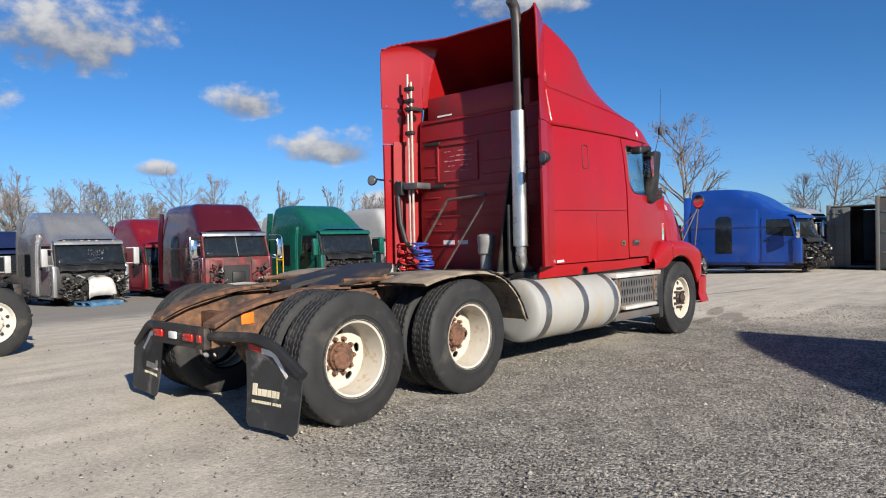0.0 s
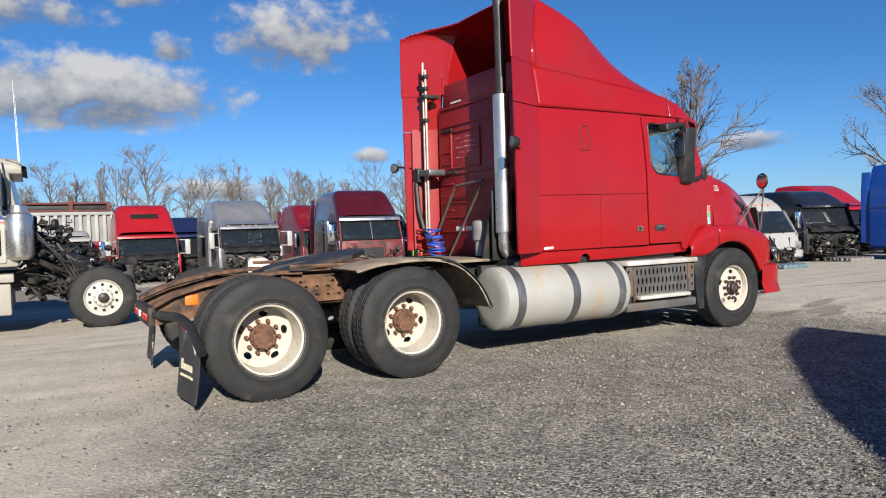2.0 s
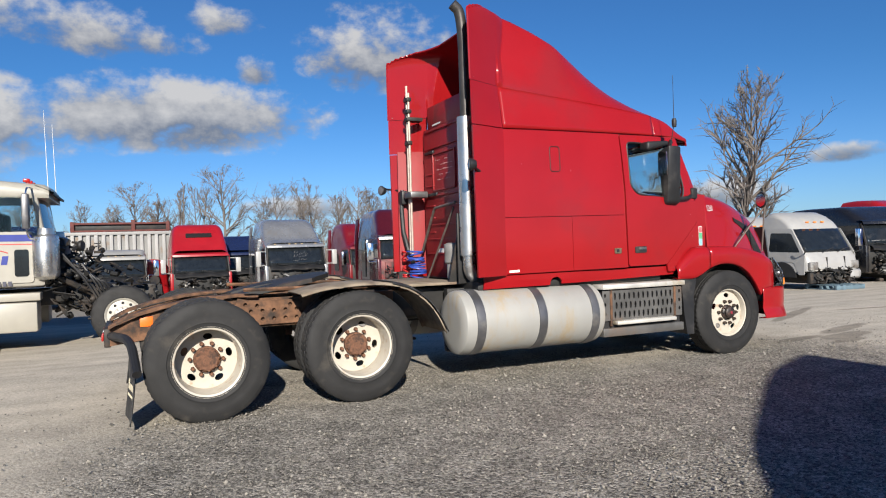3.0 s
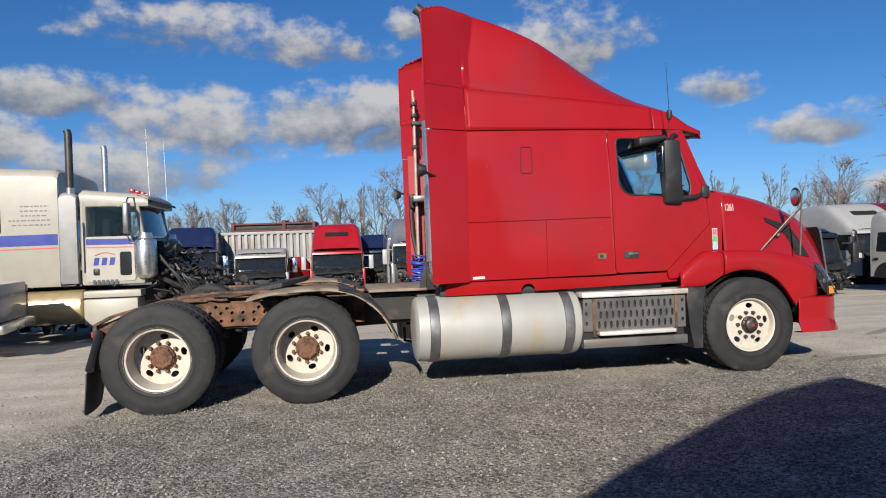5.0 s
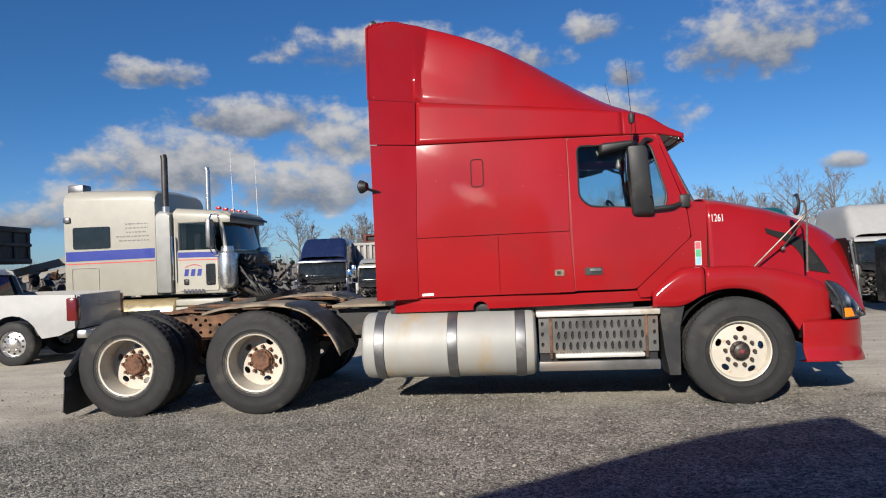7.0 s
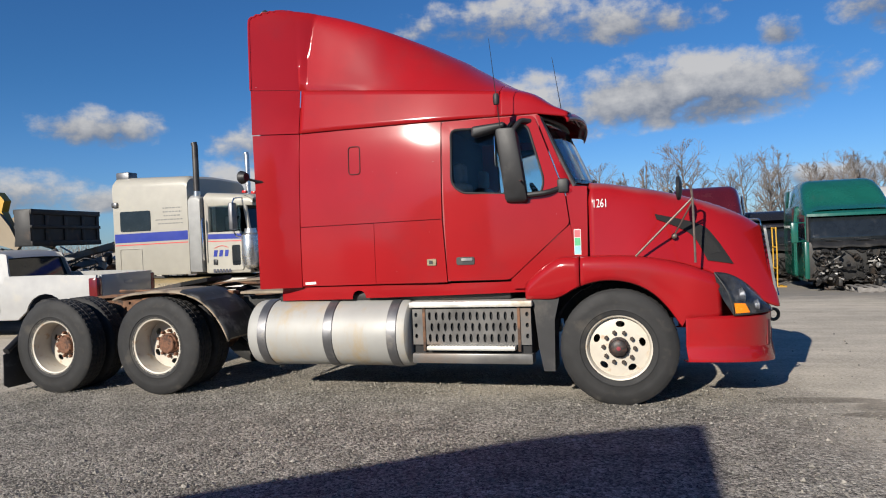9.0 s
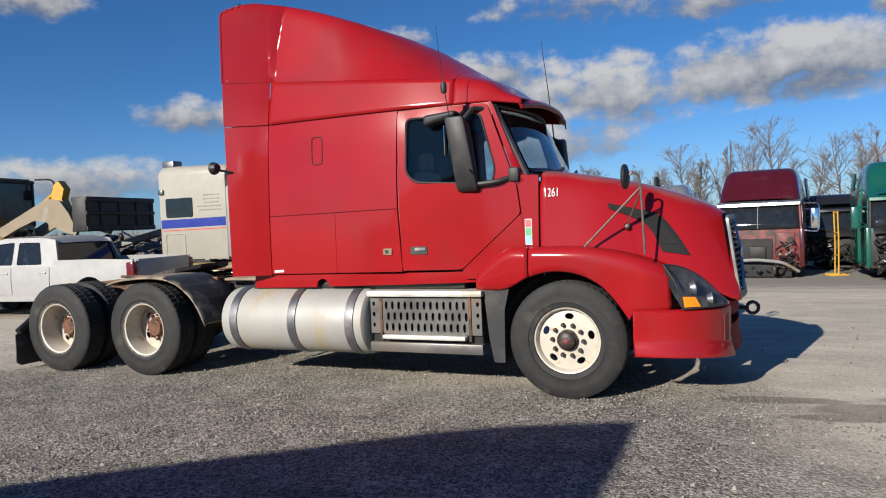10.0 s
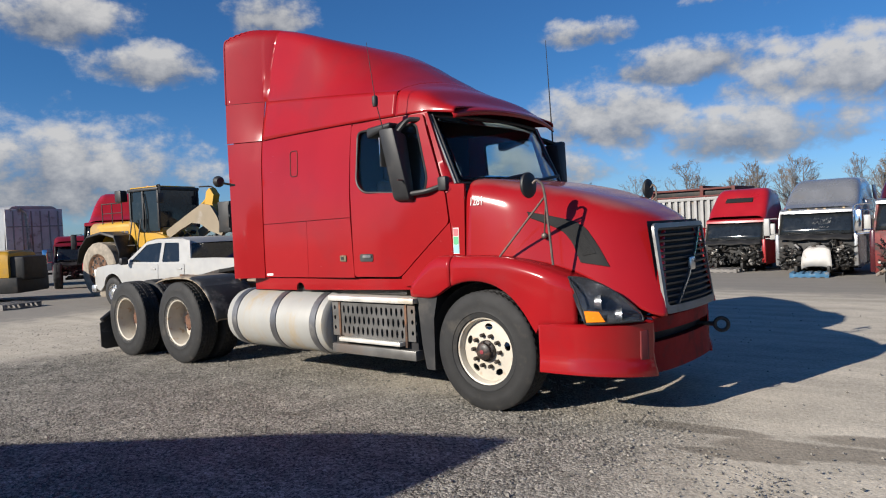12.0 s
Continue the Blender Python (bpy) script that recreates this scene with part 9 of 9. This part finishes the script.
# ---- trees ----
def grow_tree(seed, height, stems, limbs, reach, rise, base):
    """A bare tree: one or more leaders, limbs along each, side branches and fine twigs along those."""
    rnd = random.Random(seed)
    wood, fine = bmesh.new(), bmesh.new()

    def branch(bm, p, d, length, r0, r1, n, sides, curl, bow):
        pts, q, dd = [p.copy()], p.copy(), d.copy()
        for k in range(n):
            dd = (dd + Vector((rnd.uniform(-1, 1), rnd.uniform(-1, 1), rnd.uniform(-0.8, 0.8))) * curl + Vector((0, 0, bow))).normalized()
            q = q + dd * (length / n)
            pts.append(q.copy())
        tube(bm, pts, [r0 + (r1 - r0) * k / n for k in range(n + 1)], sides, False)
        return pts

    def along(pts, t):
        f = t * (len(pts) - 1)
        i = min(int(f), len(pts) - 2)
        return pts[i].lerp(pts[i + 1], f - i), (pts[i + 1] - pts[i]).normalized()

    def outward(d, lift):
        a = rnd.uniform(0, 2 * math.pi)
        u = d.cross(Vector((0.3, 0.2, 1)) if abs(d.z) < 0.9 else Vector((1, 0, 0))).normalized()
        v = d.cross(u)
        return (d * lift + (u * math.cos(a) + v * math.sin(a))).normalized()

    for k in range(stems):
        lean = Vector((rnd.uniform(-1, 1), rnd.uniform(-1, 1), 0)) * (0.05 if stems == 1 else 0.28)
        tall = height * rnd.uniform(0.86, 1.0)
        thick = height * (0.016 if stems == 1 else 0.010)
        lead = branch(wood, Vector((lean.x * 0.6, lean.y * 0.6, -0.2)), (Vector((0, 0, 1)) + lean).normalized(), tall * 0.86, thick, 0.02, 9, 7, 0.07, 0.02)
        for i in range(limbs):
            t = base + (0.98 - base) * (i + rnd.random()) / limbs
            p, d = along(lead, t)
            ln = tall * reach * (0.35 + 0.95 * math.sin(math.pi * min(1.0, 0.22 + 0.80 * (t - base) / (1 - base)))) * rnd.uniform(0.65, 1.1)
            r = max(0.022, thick * (1 - t) * 0.62 + 0.012)
            limb = branch(wood, p, outward(d, rise * rnd.uniform(0.6, 1.3)), ln, r, 0.014, 6, 4, 0.13, 0.07)
            for j in range(7):
                tj = rnd.uniform(0.22, 1.0)
                pj, dj = along(limb, tj)
                sub_ln = ln * rnd.uniform(0.28, 0.52) * (1.15 - 0.5 * tj)
                side = branch(fine, pj, outward(dj, rise + 0.3), sub_ln, r * 0.5, 0.009, 4, 3, 0.17, 0.06)
                for m in range(5):
                    pm, dm = along(side, rnd.uniform(0.15, 1.0))
                    branch(fine, pm, outward(dm, 1.0), sub_ln * rnd.uniform(0.3, 0.6), 0.011, 0.006, 2, 3, 0.2, 0.05)
    return wood, fine


tree_meshes = []
for k, (stems, limbs, reach, rise, base) in enumerate(((1, 24, 0.30, 1.0, 0.22), (2, 14, 0.24, 1.3, 0.16), (4, 9, 0.18, 1.8, 0.12), (1, 20, 0.40, 0.7, 0.20), (1, 46, 0.26, 1.1, 0.14))):
    t = thing("bare_tree", "leafless grey-brown tree with fine branches", "tree", pose(0, 0, 0), group="bare trees")
    wood, fine = grow_tree(20 + k, 9.6, stems, limbs, reach, rise, base)
    part("trunk", wood, BARK, t, angle=80)
    part("crown", fine, BARK, t, angle=80)
    tree_meshes.append(t)
# azimuth from the middle of the camera's line, distance, height
TREES = [(74.5, 96, 9.5, 0), (71, 92, 8.4, 1), (67.5, 94, 9.6, 3), (62.5, 98, 9.0, 1), (59.4, 95, 10.6, 2), (55.2, 96, 10.8, 2), (64.8, 90, 9.8, 0),
         (88.0, 97, 11.6, 2), (84.6, 95, 12.0, 0), (80.5, 96, 9.6, 3), (77.4, 93, 10.8, 1), (86.2, 99, 11.0, 1), (82.4, 100, 9.0, 1), (91.0, 96, 10.0, 0),
         (94.5, 98, 8.6, 1), (98.5, 99, 8.0, 0), (102.0, 97, 8.2, 2), (106.0, 98, 7.6, 1), (51.0, 97, 8.6, 1), (47.0, 95, 8.0, 3), (110, 99, 7.0, 3),
         (75.6, 88, 9.0, 4), (73.0, 90, 9.4, 4), (78.8, 90, 8.6, 4), (90.0, 92, 8.8, 4), (93.0, 94, 8.0, 4), (69.3, 92, 8.6, 4)]
placed = []
for k, (az, dist, hgt, kind) in enumerate(TREES):
    a = radians(az)
    x, y = 1.5 + dist * math.cos(a), -6.8 + dist * math.sin(a)
    placed.append((x, y, hgt, kind))
placed += [(46.0, 16.7, 9.6, 0), (24.8, 16.5, 9.4, 4), (34.8, 35.0, 6.6, 0), (62, 11.0, 7.4, 3), (68, 8.5, 6.6, 1), (62, 6.0, 6.2, 3), (64, 14.2, 6.4, 0)]
rt = random.Random(31)
for k in range(16):
    a = radians(rt.uniform(48, 118))
    d = rt.uniform(90, 110)
    placed.append((1.5 + d * math.cos(a), -6.8 + d * math.sin(a), rt.uniform(6.5, 9.5), rt.choice((0, 1, 2, 3, 4, 4))))
used = set()
for k, (x, y, hgt, kind) in enumerate(placed):
    m = pose(x, y, ground_z(x, y), 0, 0, (k * 73) % 360)
    src = tree_meshes[kind]
    if kind not in used:
        used.add(kind)
        ob = src
        ob.matrix_basis = m
    else:
        ob = copy_thing(src, m)
    ob.scale = (hgt / 7.8, hgt / 7.8, hgt / 7.8)


def brush_line():
    """Low tangled scrub along the far edge of the yard."""
    rnd = random.Random(9)
    bm = bmesh.new()
    for k in range(2300):
        az = radians(rnd.uniform(2, 196))
        d = rnd.uniform(86, 104)
        p = Vector((1.5 + d * math.cos(az), -6.8 + d * math.sin(az), -0.7))
        for j in range(5):
            q = p + Vector((rnd.uniform(-1, 1), rnd.uniform(-1, 1), rnd.uniform(1.6, 3.6)))
            r = p.lerp(q, 0.5) + Vector((rnd.uniform(-0.4, 0.4), rnd.uniform(-0.4, 0.4), 0))
            tube(bm, [p, r, q], [0.05, 0.03, 0.012], 3, False)
    ob = part("scrub", bm, BARK, None, angle=80)
    tagged(ob, "low tangled leafless scrub along the edge of the yard", "scrub", kind="stuff")


brush_line()


# ---- loose stones on the yard ----
def stone_material():
    m = bpy.data.materials.new("crushed_stone")
    m.use_nodes = True
    nt = m.node_tree
    b = nt.nodes["Principled BSDF"]
    b.inputs["Roughness"].default_value = 0.9
    geo = nt.nodes.new("ShaderNodeNewGeometry")
    ramp = nt.nodes.new("ShaderNodeValToRGB")
    cr = ramp.color_ramp
    cr.elements[0].position, cr.elements[0].color = 0.0, (0.085, 0.08, 0.07, 1)
    cr.elements[1].position, cr.elements[1].color = 1.0, (0.33, 0.305, 0.262, 1)
    e = cr.elements.new(0.55)
    e.color = (0.195, 0.182, 0.157, 1)
    nt.links.new(geo.outputs["Random Per Island"], ramp.inputs["Fac"])
    nt.links.new(ramp.outputs[0], b.inputs["Base Color"])
    return m


def scatter_stones(count, x0, x1, y0, y1, size0, size1, seed, name, label):
    rng = np.random.default_rng(seed)
    x = rng.uniform(x0, x1, count)
    y = rng.uniform(y0, y1, count)
    clump = np.array([noise.noise(Vector((a * 0.8, b * 0.8, 7.7))) for a, b in zip(x, y)])
    packed = y + 2.2 * np.maximum(-0.6 - x, 0) + 0.8 * np.clip(x - 5.7, 0, 2.4) > 0.2
    keep = (rng.uniform(-0.9, 0.5, count) < clump) & (~packed | (rng.uniform(0, 1, count) < 0.12))
    x, y = x[keep], y[keep]
    n = len(x)
    r = size0 + (size1 - size0) * rng.uniform(0, 1, n) ** 2.5
    base = np.array([(1, 0, 0), (0, 1, 0), (-1, 0, 0), (0, -1, 0), (0, 0, 1), (0, 0, -0.6)], float)
    v = base[None] * rng.uniform(0.55, 1.15, (n, 6, 1))
    a = rng.uniform(0, 2 * np.pi, n)
    c, s = np.cos(a)[:, None], np.sin(a)[:, None]
    vx = v[:, :, 0] * c - v[:, :, 1] * s + rng.uniform(-0.25, 0.25, (n, 6))
    vy = v[:, :, 0] * s + v[:, :, 1] * c + rng.uniform(-0.25, 0.25, (n, 6))
    vz = v[:, :, 2] * 0.75 + rng.uniform(-0.2, 0.2, (n, 6))
    z = np.array([ground_z(p, q) for p, q in zip(x, y)])
    co = np.stack([x[:, None] + vx * r[:, None], y[:, None] + vy * r[:, None], z[:, None] + vz * r[:, None] + r[:, None] * 0.12], -1).reshape(-1, 3)
    tri = np.array([(0, 1, 4), (1, 2, 4), (2, 3, 4), (3, 0, 4), (1, 0, 5), (2, 1, 5), (3, 2, 5), (0, 3, 5)])
    faces = (tri[None] + (np.arange(n) * 6)[:, None, None]).reshape(-1, 3)
    me = bpy.data.meshes.new(name)
    me.from_pydata(co.tolist(), [], faces.tolist())
    me.materials.append(STONE)
    tagged(new(name, me), label, "gravel", kind="stuff")


STONE = stone_material()
scatter_stones(130000, -6.0, 10.5, -6.6, 0.3, 0.004, 0.015, 1, "gravel", "loose grey crushed stone scattered over the yard")
scatter_stones(7000, -3.0, 9.0, 0.3, 7.0, 0.006, 0.018, 2, "far_gravel", "sparse loose stone on the packed lane")

scatter_stones(4200, -6.0, 10.5, -6.6, 0.3, 0.010, 0.023, 5, "larger_gravel", "scattered larger grey stones on the yard")
